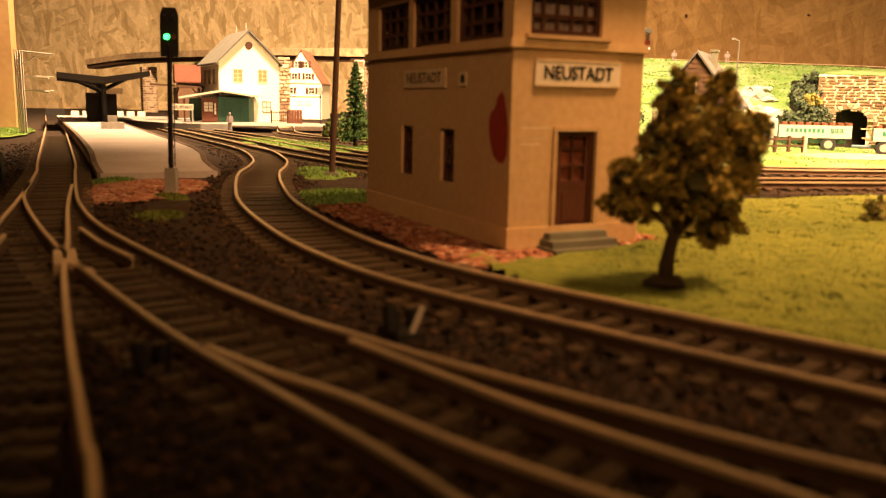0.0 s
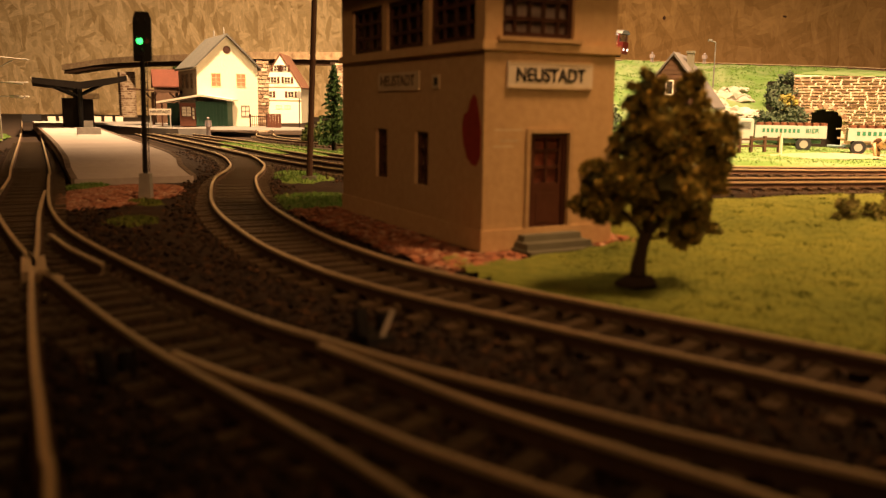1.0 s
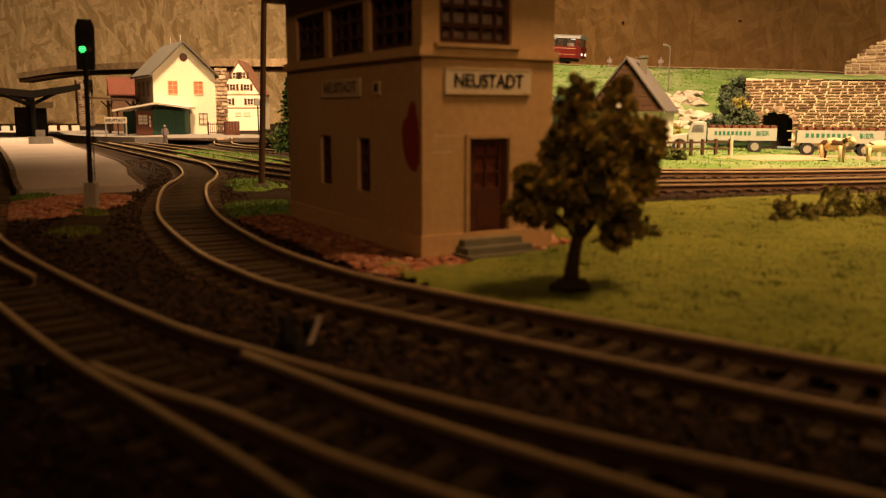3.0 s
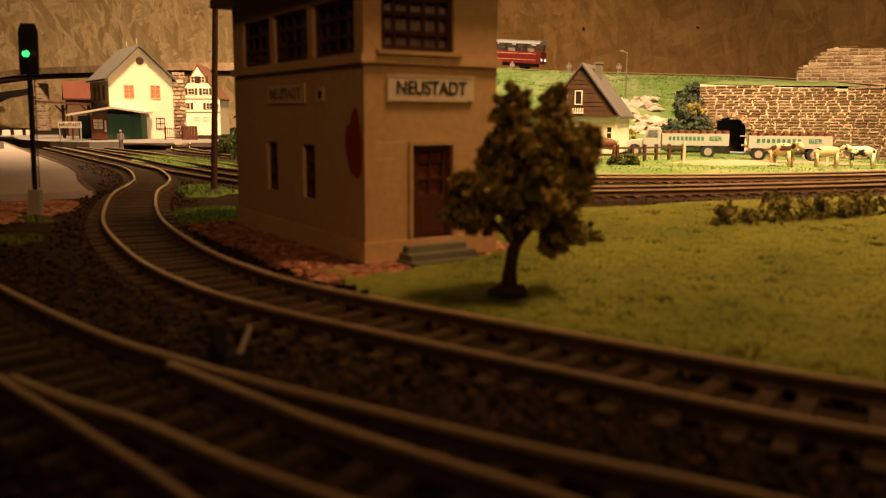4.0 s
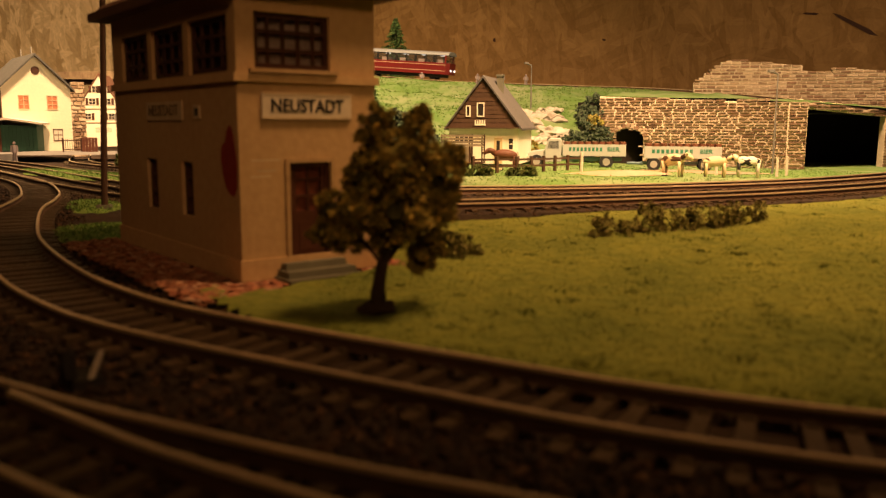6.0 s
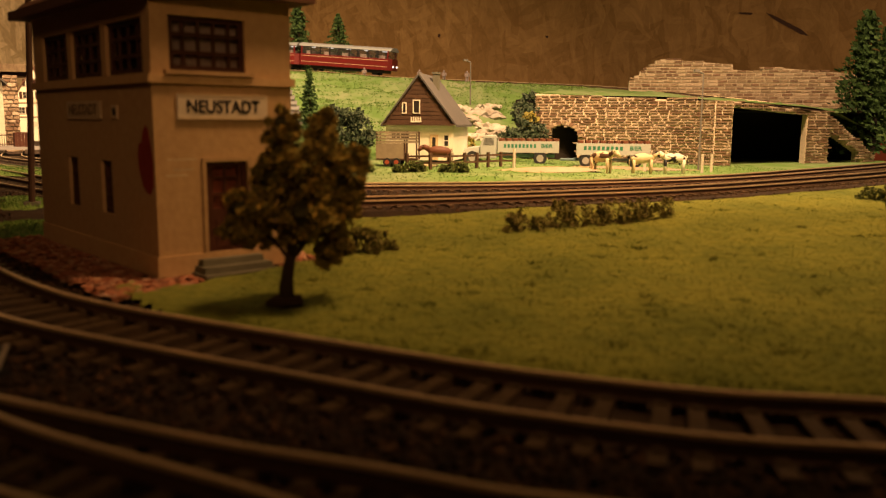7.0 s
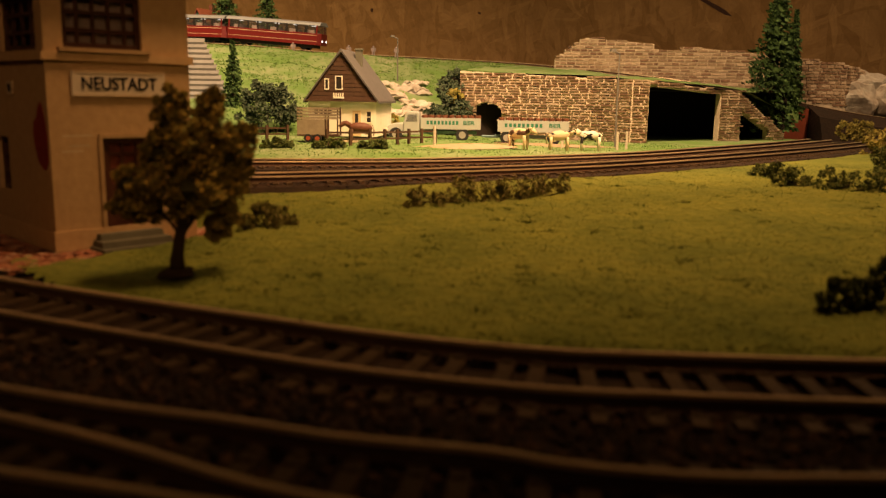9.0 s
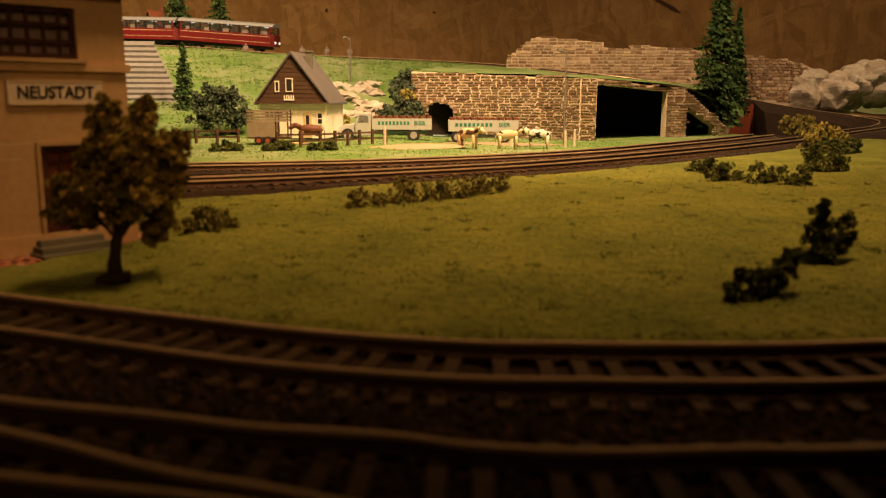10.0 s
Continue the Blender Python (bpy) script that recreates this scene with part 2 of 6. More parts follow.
def sweep(bm, line, profile, mats=None):
    """Pushes a flat profile (across, up) along a line."""
    rows = []
    for i, p in enumerate(line):
        t = (line[min(i + 1, len(line) - 1)] - line[max(i - 1, 0)])
        t.z = 0
        t.normalize()
        n = Vector((t.y, -t.x, 0))
        rows.append([bm.verts.new(p + n * a + Vector((0, 0, b))) for a, b in profile])
    k = len(profile)
    for a, b in zip(rows, rows[1:]):
        for j in range(k):
            f = bm.faces.new((a[j], b[j], b[(j + 1) % k], a[(j + 1) % k]))
            if mats:
                f.material_index = mats[j]
    bm.faces.new(rows[0])
    bm.faces.new(rows[-1][::-1])


RAILPROFILE = [(-0.045, 0.0), (-0.055, -0.06), (-0.018, -0.09), (-0.018, -0.19), (-0.11, -0.235), (0.11, -0.235), (0.018, -0.19), (0.018, -0.09), (0.055, -0.06), (0.045, 0.0)]
RAILMATS = [0, 1, 1, 1, 1, 1, 1, 1, 0, 0]


def rail(line, parent):
    bm = shell()
    sweep(bm, line, RAILPROFILE, RAILMATS)
    bmesh.ops.recalc_face_normals(bm, faces=bm.faces)
    return part("rail", bm, (RAIL, RAILSIDE), parent)


def sleeper_mesh(half):
    bm = shell()
    box(bm, -half, half, -0.13, 0.13, -0.12, 0.06, 0.015)
    for sx in (-0.875, 0.875):
        box(bm, sx - 0.2, sx - 0.06, -0.09, 0.09, 0.06, 0.1, 0.01)
        box(bm, sx + 0.06, sx + 0.2, -0.09, 0.09, 0.06, 0.1, 0.01)
    return finish(bm, "sleeper", SLEEPER)


SLEEPERMESH = sleeper_mesh(1.42)

def holed(bm, length, z0, z1, holes, thick, axis="x", at_=0.0):
    """A wall panel from its outer face (at_) inward by thick, with rectangular openings (a0, a1, b0, b1) cut through."""
    xs = sorted({0.0, length, *(h[0] for h in holes), *(h[1] for h in holes)})
    zs = sorted({z0, z1, *(h[2] for h in holes), *(h[3] for h in holes)})
    for a, b in zip(xs, xs[1:]):
        for c, d in zip(zs, zs[1:]):
            if any(h[0] <= (a + b) / 2 <= h[1] and h[2] <= (c + d) / 2 <= h[3] for h in holes):
                continue
            if axis == "x":
                box(bm, a, b, at_, at_ + thick, c, d)
            else:
                box(bm, at_, at_ + thick, a, b, c, d)
    bmesh.ops.remove_doubles(bm, verts=bm.verts, dist=1e-4)


def lettering(text, size, parent, material, m, name="lettering", squeeze=1.0):
    cu = bpy.data.curves.new(name, "FONT")
    cu.body, cu.size, cu.align_x, cu.align_y, cu.extrude, cu.offset = text, S * size, "CENTER", "CENTER", S * 0.012, S * size * 0.012
    tmp = bpy.data.objects.new(name, cu)
    scene.collection.objects.link(tmp)
    bpy.context.view_layer.update()
    me = bpy.data.meshes.new_from_object(tmp.evaluated_get(bpy.context.evaluated_depsgraph_get()))
    bpy.data.objects.remove(tmp)
    me.transform(Matrix.Diagonal((squeeze, 1, 1, 1)))
    me.materials.append(material)
    ob = new(name, me)
    ob.parent, ob.matrix_basis = parent, m
    return ob


# ---- the room ----
def slab(name, a, b, z0, z1, thick, material, label):
    a, b = Vector((*a, 0)), Vector((*b, 0))
    d = (b - a).normalized()
    ang = math.degrees(math.atan2(d.y, d.x))
    bm = shell()
    box(bm, 0, (b - a).length, 0, thick, z0, z1)
    return single(name, bm, material, label, "wall", "structure", m=at(a.x, a.y, 0, ang))


slab("wall_station", (-175, 232), (-8, 232), -70, 200, 3, OSB, "raw oriented strand board wall behind the station")
slab("wall_village", (-8, 232), (190, 92), -70, 200, 3, OSBDARK, "darker brown strand board wall behind the hillside")
# three unseen walls, added to close the room so lamp light bounces
slab("wall_east", (190, 92), (190, -160), -70, 200, 3, OSBDARK, "unseen board wall added to bounce lamp light")
slab("wall_south", (190, -160), (-175, -160), -70, 200, 3, OSBDARK, "unseen board wall added to bounce lamp light")
slab("wall_west", (-175, -160), (-175, 232), -70, 200, 3, OSBDARK, "unseen board wall added to bounce lamp light")
# unseen ceiling, added for the same bounce light
bm = shell()
box(bm, -180, 195, -165, 240, 200, 204)
single("ceiling", bm, CEIL, "unseen pale ceiling added over the layout to bounce lamp light", "ceiling", "structure")
bm = shell()
box(bm, -180, 195, -165, 240, -74, -70)
single("floor", bm, CEIL, "plain room floor under the layout", "floor", "structure")


def grid_sheet(x0, x1, y0, y1, nx, ny, height, keep=None, skirt=None):
    bm = shell()
    vs = {}
    for i in range(nx + 1):
        for j in range(ny + 1):
            x, y = x0 + (x1 - x0) * i / nx, y0 + (y1 - y0) * j / ny
            if keep is None or keep(x, y):
                vs[i, j] = bm.verts.new((x, y, height(x, y)))
    for i in range(nx):
        for j in range(ny):
            q = [(i, j), (i + 1, j), (i + 1, j + 1), (i, j + 1)]
            if all(k in vs for k in q):
                bm.faces.new([vs[k] for k in q])
    return bm


def ns(x, y, s, k=0.0):
    return noise.noise(Vector((x * s, y * s, k)))


# ---- the ground board: dark ballast and earth, one sheet ----
bm = grid_sheet(-60, 60, -18, 102, 300, 300, lambda x, y: 0.06 + 0.05 * ns(x, y, 1.7) + 0.04 * ns(x, y, 4.0, 3))
single("ground", bm, EARTH, "dark brown scenic ballast and earth", "ground", "structure", smooth=True)
bm = shell()
box(bm, -172, 186, -18, 236, -4, -0.12)
single("baseboard", bm, TIMBER, "wooden board that carries the layout", "baseboard", "structure")
bm = grid_sheet(-170, 184, -16, 230, 60, 60, lambda x, y: -0.06 + 0.03 * ns(x, y, 0.3))
single("ground_outer", bm, EARTH, "dark brown scenic earth towards the walls", "ground", "structure", smooth=True)

# ---- tracks ----
Z = 0.45
TRACK_A = curve([(-30.3, 86, Z), (-19.5, 66, Z), (-13.4, 54.5, Z), (-10.3, 46, Z), (-9.2, 41.2, Z), (-8.6, 37, Z), (-7.3, 31.6, Z), (-5.6, 26, Z), (-3.2, 20.4, Z), (-1.3, 17.1, Z), (0.3, 15.1, Z), (2.3, 13.2, Z), (4.9, 10.9, Z), (7.0, 9.1, Z), (9.25, 7.62, Z), (10.9, 6.9, Z), (13.2, 6.0, Z), (15.35, 5.35, Z), (20.3, 4.3, Z), (30.3, 2.9, Z), (45, 2.0, Z)])
TRACK_F1 = curve([(-47, 118, Z), (-31, 90, Z), (-18.5, 67.5, Z), (-11.1, 53.6, Z), (-4.4, 43.0, Z), (1, 35.2, 0.7), (7.3, 31.2, 1.0), (16.1, 32.3, 1.0), (26.2, 35.0, 1.0), (42.5, 42.5, 1.0), (57, 50.5, 1.0), (67, 56.5, 1.1), (78, 62.5, 1.2)])
TRACK_F2 = curve([(-40, 107, Z), (-26, 86, Z), (-17.8, 73.0, Z), (-9.9, 58.9, Z), (-5.4, 51.5, Z), (0.5, 43.5, 0.7), (7.9, 38.6, 1.0), (17.8, 38.2, 1.0), (29.5, 40.8, 1.0), (41, 46.5, 1.0), (49.9, 51.4, 1.0), (57, 55.6, 1.02)])
TRACK_S3 = curve([(-30, 125, Z), (-22, 104, Z), (-19.6, 94, Z), (-17, 83, Z), (-13.4, 76.2, Z), (-9.0, 70.6, Z), (-5.5, 67.5, Z), (0, 64, 0.6), (8, 61, 0.8)])
# the left line and its two turnouts, rail by rail
D_IN_L = [(-66, 132, Z), (-43.4, 87, Z), (-21.8, 43.2, Z), (-17.9, 35.4, Z)]
RAILS_D = {
    "stock_left": curve(D_IN_L + [(-13.8, 26.4, Z), (-11.3, 20.6, Z), (-8.2, 13.5, Z), (-4.6, 5.0, Z), (-1, -4, Z)]),
    "left_route_right": curve([(-13.9, 30.2, Z), (-11.3, 24.4, Z), (-8.4, 18.3, Z), (-7.1, 15.4, Z), (-4.84, 10.85, Z), (-3.6, 8.47, Z), (-2.98, 7.28, Z), (-2.5, 6.36, Z), (0.6, -0.3, Z)]),
    "right_route_left": curve([(-15.6, 30.4, Z), (-13.8, 26.6, Z), (-11.3, 22.3, Z), (-8.5, 17.9, Z), (-6.3, 14.8, Z), (-3.5, 11.1, Z), (-1.4, 8.7, Z), (-0.05, 7.15, Z), (1.5, 5.2, Z), (5.0, 1.2, Z)]),
    "stock_right": curve([(-64.3, 132.6, Z), (-41.9, 87.8, Z), (-20.3, 44.0, Z), (-16.5, 36.0, Z), (-13.3, 29.2, Z), (-11, 24.6, Z), (-8.5, 20.4, Z), (-4.9, 15.6, Z), (-2.3, 12.5, Z), (-0.8, 11.1, Z), (0.35, 10.1, Z), (1.75, 9.0, Z), (2.8, 8.2, Z), (3.75, 7.52, Z), (4.55, 7.02, Z), (5.3, 6.5, Z), (6.1, 5.92, Z), (7.6, 5.1, Z), (8.3, 4.55, Z), (9.6, 3.9, Z), (11.2, 3.4, Z), (13, 2.8, Z), (20, 1.0, Z), (40, -1.5, Z)]),
    "blade_right": curve([(-0.95, 10.95, Z), (0.4, 9.5, Z), (1.1, 8.75, Z), (2.1, 7.83, Z), (3.0, 7.05, Z), (3.5, 6.6, Z), (4.1, 6.0, Z), (5.07, 5.0, Z), (6.42, 3.9, Z), (9, 1.4, Z)]),
    "blade_left": curve([(-2.8, 10.48, Z), (-1.85, 9.62, Z), (-0.78, 8.8, Z), (-0.1, 8.15, Z), (0.5, 7.57, Z), (1.0, 7.15, Z), (1.48, 6.77, Z), (1.95, 6.43, Z), (3.9, 5.2, Z), (5.1, 4.45, Z), (6.6, 3.5, Z), (9, 2.4, Z), (13, 0.9, Z), (20, -1.0, Z)]),
    "guard_right": curve([(-9.0, 20.2, Z), (-7.6, 18.2, Z), (-6.2, 16.5, Z)]),
    "guard_left": curve([(-10.2, 18.9, Z), (-9.4, 17.0, Z), (-8.9, 15.6, Z)]),
    "wing": curve([(-8.25, 17.6, Z), (-7.3, 16.0, Z), (-6.4, 15.1, Z)]),
}


def lay_sleepers(parent, line, pitch, half=1.42, keep=lambda p: True, wide=1.0):
    acc, k = 0.0, 0
    for a, b in zip(line, line[1:]):
        acc += (b - a).length
        if acc < pitch:
            continue
        acc -= pitch
        if not keep(a):
            continue
        d = b - a
        ob = new("sleeper", SLEEPERMESH)
        ob.parent = parent
        ob.matrix_basis = at(a.x, a.y, a.z - 0.3, math.degrees(math.atan2(d.y, d.x)) - 90 + random.uniform(-1.5, 1.5)) @ Matrix.Diagonal((wide, 1, 1, 1))


def plain_track(line, label, pitch=0.66, keep=lambda p: True):
    t = thing("railway_track", at(0, 0, 0), label, "railway track", "tracks on the layout")
    rail(offset(line, 0.875), t)
    rail(offset(line, -0.875), t)
    lay_sleepers(t, line, pitch, keep=keep)
    return t


plain_track(TRACK_A, "curved model railway track with dark sleepers passing the signal box", keep=lambda p: p.y < 60 and p.x < 32)
plain_track(TRACK_F1, "model railway track along the far side of the meadow", keep=lambda p: p.y < 75)
plain_track(TRACK_F2, "model railway track in front of the cattle pasture", keep=lambda p: p.y < 75)
plain_track(TRACK_S3, "curved siding beside the station forecourt", keep=lambda p: p.y < 90)
turnout = thing("turnout_track", at(0, 0, 0), "model turnout tracks with tarnished rails and dark sleepers", "turnout", "tracks on the layout")
for line in RAILS_D.values():
    rail(line, turnout)
D_LEFT = curve([(-65.1, 132.3, Z), (-42.6, 87.4, Z), (-21, 43.6, Z), (-17.2, 35.7, Z), (-12.6, 25.6, Z), (-9.2, 18, Z), (-5.6, 9.2, Z), (-2.4, 1.3, Z)])
D_RIGHT = curve([(-10.3, 21.6, Z), (-7.2, 16.8, Z), (-4.4, 13.1, Z), (-1.9, 10.3, Z), (0.2, 8.4, Z), (2.5, 6.8, Z), (5.0, 5.3, Z), (8.0, 3.9, Z), (12.5, 2.3, Z), (20, 0.2, Z)])
lay_sleepers(turnout, D_LEFT, 0.66, keep=lambda p: p.y < 70)
lay_sleepers(turnout, D_RIGHT, 0.66, wide=0.95)
bm = shell()
box(bm, -0.25, 0.25, -0.9, 0.9, 0.2, 0.445, 0.03)
frog = part("frog", bm, RAIL, turnout, "cast metal crossing nose")
frog.matrix_basis = at(-7.55, 16.4, 0, 27)


def lever(m, tilt, label):
    t = thing("point_lever", m, label, "point lever", "point levers")
    bm = shell()
    box(bm, -0.26, 0.26, -0.4, 0.4, 0, 0.16, 0.05)
    tube(bm, [(-0.2, -0.1, 0.15), (-0.2, 0.0, 0.55)], 0.12, 8)
    tube(bm, [(0.22, 0.1, 0.15), (0.22, 0.12, 0.42)], 0.1, 8)
    part("base", bm, BLACK, t)
    bm = shell()
    tube(bm, [(0.02, -0.3, 0.12), (0.14 * tilt, -0.28, 0.55)], 0.045, 8)
    part("handle", bm, SIGNWHITE if tilt > 1 else BLACK, t)
    return t


lever(at(-0.35, 12.2, 0.1, 30), 1.6, "black point lever with a pale handle between the tracks")
lever(at(-3.5, 10.3, 0.02, 60), 0.6, "low black point lever half buried in ballast")

# ---- loose ballast stones ----
def scatter(name, spots, size, material, label, category, seed=1, flat=0.7):
    rng = random.Random(seed)
    vs, fs = [], []
    for x, y, z in spots:
        r = size * rng.uniform(0.5, 1.3)
        o = len(vs)
        a0 = rng.uniform(0, 6.28)
        tip, tip2 = rng.uniform(-0.4, 0.4) * r, rng.uniform(-0.4, 0.4) * r
        for k in range(4):
            a = a0 + k * 1.57 + rng.uniform(-0.4, 0.4)
            vs.append((S * (x + r * math.cos(a)), S * (y + r * math.sin(a)), S * (z + rng.uniform(-0.2, 0.3) * r)))
        vs.append((S * (x + tip), S * (y + tip2), S * (z + r * flat)))
        vs.append((S * (x + tip2), S * (y + tip), S * (z - r * flat)))
        for k in range(4):
            fs.append((o + k, o + (k + 1) % 4, o + 4))
            fs.append((o + (k + 1) % 4, o + k, o + 5))
    me = bpy.data.meshes.new(name)
    me.from_pydata(vs, [], fs)
    me.materials.append(material)
    return tagged(new(name, me), label, category, kind="stuff")


BED = np.array([(p.x, p.y) for p in TRACK_A])


def in_bed(q):
    """Whether a place lies between the rails of the near curve, where the bed is bare."""
    return float(((BED[:, 0] - q.x) ** 2 + (BED[:, 1] - q.y) ** 2).min()) < 0.72


rng = random.Random(5)
spots = []
for line, n, w in ((TRACK_A, 17000, 2.1), (D_RIGHT, 13000, 2.5), (D_LEFT, 12000, 2.7), (TRACK_F1, 5000, 2.3), (TRACK_F2, 3500, 1.8)):
    near = [p for p in line if p.y < 62 and p.x < 60]
    wts = [1 / (4 + (p - Vector((2, 0, 0))).length) for p in near]
    for p in rng.choices(near, wts, k=n):
        q = Vector((p.x + rng.uniform(-w, w), p.y + rng.uniform(-w, w), 0))
        if line is TRACK_A and q.x > -1 and in_bed(q):
            continue
        spots.append((q.x, q.y, p.z - 0.36 + rng.uniform(-0.03, 0.05)))
scatter("ballast", spots, 0.085, BALLAST, "loose brown track ballast", "ballast", 3)
# raised shoulders of the far tracks
bm = shell()
sweep(bm, [p for p in TRACK_F1 if p.x > 0], [(-2.1, -0.32), (-2.6, -1.1), (3.0, -1.1), (2.1, -0.32)])
single("embankment", bm, EARTH, "dark ballast shoulder under the far track", "embankment", "structure")
bm = shell()
sweep(bm, [p for p in TRACK_F2 if p.x > 0], [(-2.1, -0.33), (-2.6, -1.1), (2.4, -1.1), (2.0, -0.33)])
single("embankment_rear", bm, EARTH, "dark ballast shoulder under the rear track", "embankment", "structure")

# ---- signal box ----
def tower():
    t = thing("signal_box", at(1.6, 19.1, 0.3, 28), "two-storey tan plaster signal box with a flat roof and station signs", "signal box")
    W, L, H = 3.72, 8.9, 6.72
    door = (1.27, 2.4, 0.36, 2.74)
    front_win = (0.46, 2.44, 4.93, 6.2)
    small = [(2.8, 3.6, 1.28, 2.68), (5.4, 6.22, 1.28, 2.68)]
    big = [(0.46, 2.8, 4.86, 6.15), (3.13, 5.45, 4.86, 6.15), (5.75, 8.0, 4.86, 6.15)]
    bm = shell()
    holed(bm, W, 0, H, [door, front_win], 0.3, "x", 0)
    part("front_wall", bm, PLASTER, t)
    bm = shell()
    holed(bm, L, 0, H, small + big, 0.3, "y", 0)
    for v in bm.verts:
        if v.co.y < 0.3:
            v.co.y = max(v.co.y, 0.3)
    part("side_wall", bm, PLASTER, t)
    bm = shell()
    box(bm, W - 0.3, W, 0.3, L, 0, H)
    part("side_wall", bm, PLASTER, t)
    bm = shell()
    box(bm, 0.3, W - 0.3, L - 0.3, L, 0, H)
    part("rear_wall", bm, PLASTER, t)
    bm = shell()
    box(bm, 0.3, W - 0.3, 0.3, L - 0.3, 4.5, 4.6)
    part("upper_floor", bm, DARKBROWN, t)
    bm = shell()
    box(bm, -0.5, W + 0.5, -0.5, L + 0.6, H, H + 0.25)
    box(bm, -0.35, W + 0.35, -0.35, L + 0.45, H + 0.28, H + 0.5, 0.2)
    part("roof", bm, ROOFTAR, t, "flat overhanging tarred roof", bevel=0.03)
    bm = shell()
    box(bm, -0.1, W + 0.08, -0.1, 0.0, 4.62, 4.82)
    box(bm, -0.1, 0.0, 0.0, L + 0.05, 4.62, 4.82)
    part("string_course", bm, PLASTER, t, bevel=0.02)
    bm = shell()
    box(bm, 0.3, 2.6, -0.17, -0.001, 4.83, 4.92)
    part("window_sill", bm, PLASTER, t, bevel=0.02)
    bm = shell()
    box(bm, -0.05, W + 0.04, -0.05, 0.0, 0, 0.5)
    box(bm, -0.05, 0.0, 0.0, L, 0, 0.5)
    part("plinth", bm, PLASTER, t, bevel=0.02)

    def window(a0, a1, z0, z1, axis, cols, rows, curtain):
        w = shell()
        bar = 0.09
        d0, d1 = 0.1, 0.2

        def put(m, p, q, c, d, e0=d0, e1=d1):
            if axis == "x":
                box(m, p, q, e0, e1, c, d)
            else:
                box(m, e0, e1, p, q, c, d)
        put(w, a0, a0 + 0.13, z0, z1)
        put(w, a1 - 0.13, a1, z0, z1)
        put(w, a0 + 0.13, a1 - 0.13, z0, z0 + 0.12)
        put(w, a0 + 0.13, a1 - 0.13, z1 - 0.12, z1)
        frame_ = part("window_frame", w, DARKBROWN, t)
        for i in range(1, cols):
            w = shell()
            x = a0 + (a1 - a0) * i / cols
            put(w, x - bar / 2, x + bar / 2, z0 + 0.12, z1 - 0.12, 0.12, 0.185)
            part("glazing_bar", w, DARKBROWN, frame_)
        for j in range(1, rows):
            w = shell()
            z = z0 + (z1 - z0) * j / rows
            put(w, a0 + 0.13, a1 - 0.13, z - bar / 2, z + bar / 2, 0.11, 0.19)
            part("glazing_bar", w, DARKBROWN, frame_)
        w = shell()
        put(w, a0, a1, z0, z1, 0.205, 0.225)
        part("pane", w, GLASS, frame_)
        if curtain:
            w = shell()
            for i in range(40):
                x = a0 + (a1 - a0) * i / 40
                put(w, x, x + (a1 - a0) / 40, z0, z1, 0.27 + 0.02 * math.sin(i * 1.6), 0.29 + 0.02 * math.sin(i * 1.6))
            part("curtain", w, CURTAIN, frame_, "pale net curtain")

    window(*front_win, "x", 5, 3, True)
    for b in big:
        window(*b, "y", 4, 3, False)
    for b in small:
        window(*b, "y", 2, 3, False)
    # door with glazed top, red curtain behind it
    w = shell()
    box(w, door[0], door[0] + 0.12, 0.06, 0.2, door[2], door[3])
    box(w, door[1] - 0.12, door[1], 0.06, 0.2, door[2], door[3])
    box(w, door[0] + 0.12, door[1] - 0.12, 0.06, 0.2, door[3] - 0.12, door[3])
    dr = part("door", w, DOORBROWN, t, "dark brown panelled door with a glazed top")
    w = shell()
    box(w, door[0] + 0.12, door[1] - 0.12, 0.1, 0.18, door[2], 1.5)
    box(w, door[0] + 0.28, door[1] - 0.28, 0.085, 0.1, 0.6, 1.3, 0.0)
    box(w, door[0] + 0.12, door[0] + 0.22, 0.1, 0.18, 1.5, door[3] - 0.12)
    box(w, door[1] - 0.22, door[1] - 0.12, 0.1, 0.18, 1.5, door[3] - 0.12)
    for z in (1.5, 1.9, 2.3):
        box(w, door[0] + 0.22, door[1] - 0.22, 0.11, 0.17, z, z + 0.06)
    box(w, 1.8, 1.86, 0.11, 0.17, 1.56, door[3] - 0.12)
    part("door_leaf", w, DOORBROWN, dr)
    w = shell()
    box(w, door[0] + 0.22, door[1] - 0.22, 0.2, 0.22, 1.5, door[3] - 0.12)
    part("pane", w, REDCURTAIN, dr, "glazed panel with red curtain")
    w = shell()
    box(w, door[0] - 0.1, door[1] + 0.1, -0.05, 0.0, door[3], door[3] + 0.1)
    box(w, door[0] - 0.1, door[0], -0.05, 0.0, 0.5, door[3])
    box(w, door[1], door[1] + 0.1, -0.05, 0.0, 0.5, door[3])
    part("door_surround", w, PLASTER, t)
    for k in range(3):
        w = shell()
        g = 0.22 * k
        box(w, 0.95 - g * 0.45, 2.62 + g * 0.45, -0.35 - 0.3 * k, -0.06 if k else -0.055, 0.36 - 0.15 * (k + 1), 0.36 - 0.15 * k, 0.02)
        part("step", w, STEPGREY, t, "worn grey stone step" if k == 0 else "")
    # signs
    w = shell()
    box(w, 0.59, 2.99, -0.06, 0.0, 3.77, 4.38)
    s1 = part("station_sign", w, SIGNWHITE, t, "white station name board", bevel=0.02)
    for z0, z1 in ((3.77, 3.82), (4.33, 4.38)):
        w = shell()
        box(w, 0.62, 2.96, -0.075, -0.061, z0, z1)
        part("sign_edge", w, SIGNOLD, s1)
    lettering("NEUSTADT", 0.44, s1, BLACK, at(1.78, -0.068, 4.07, 0, 90), squeeze=0.88)
    w = shell()
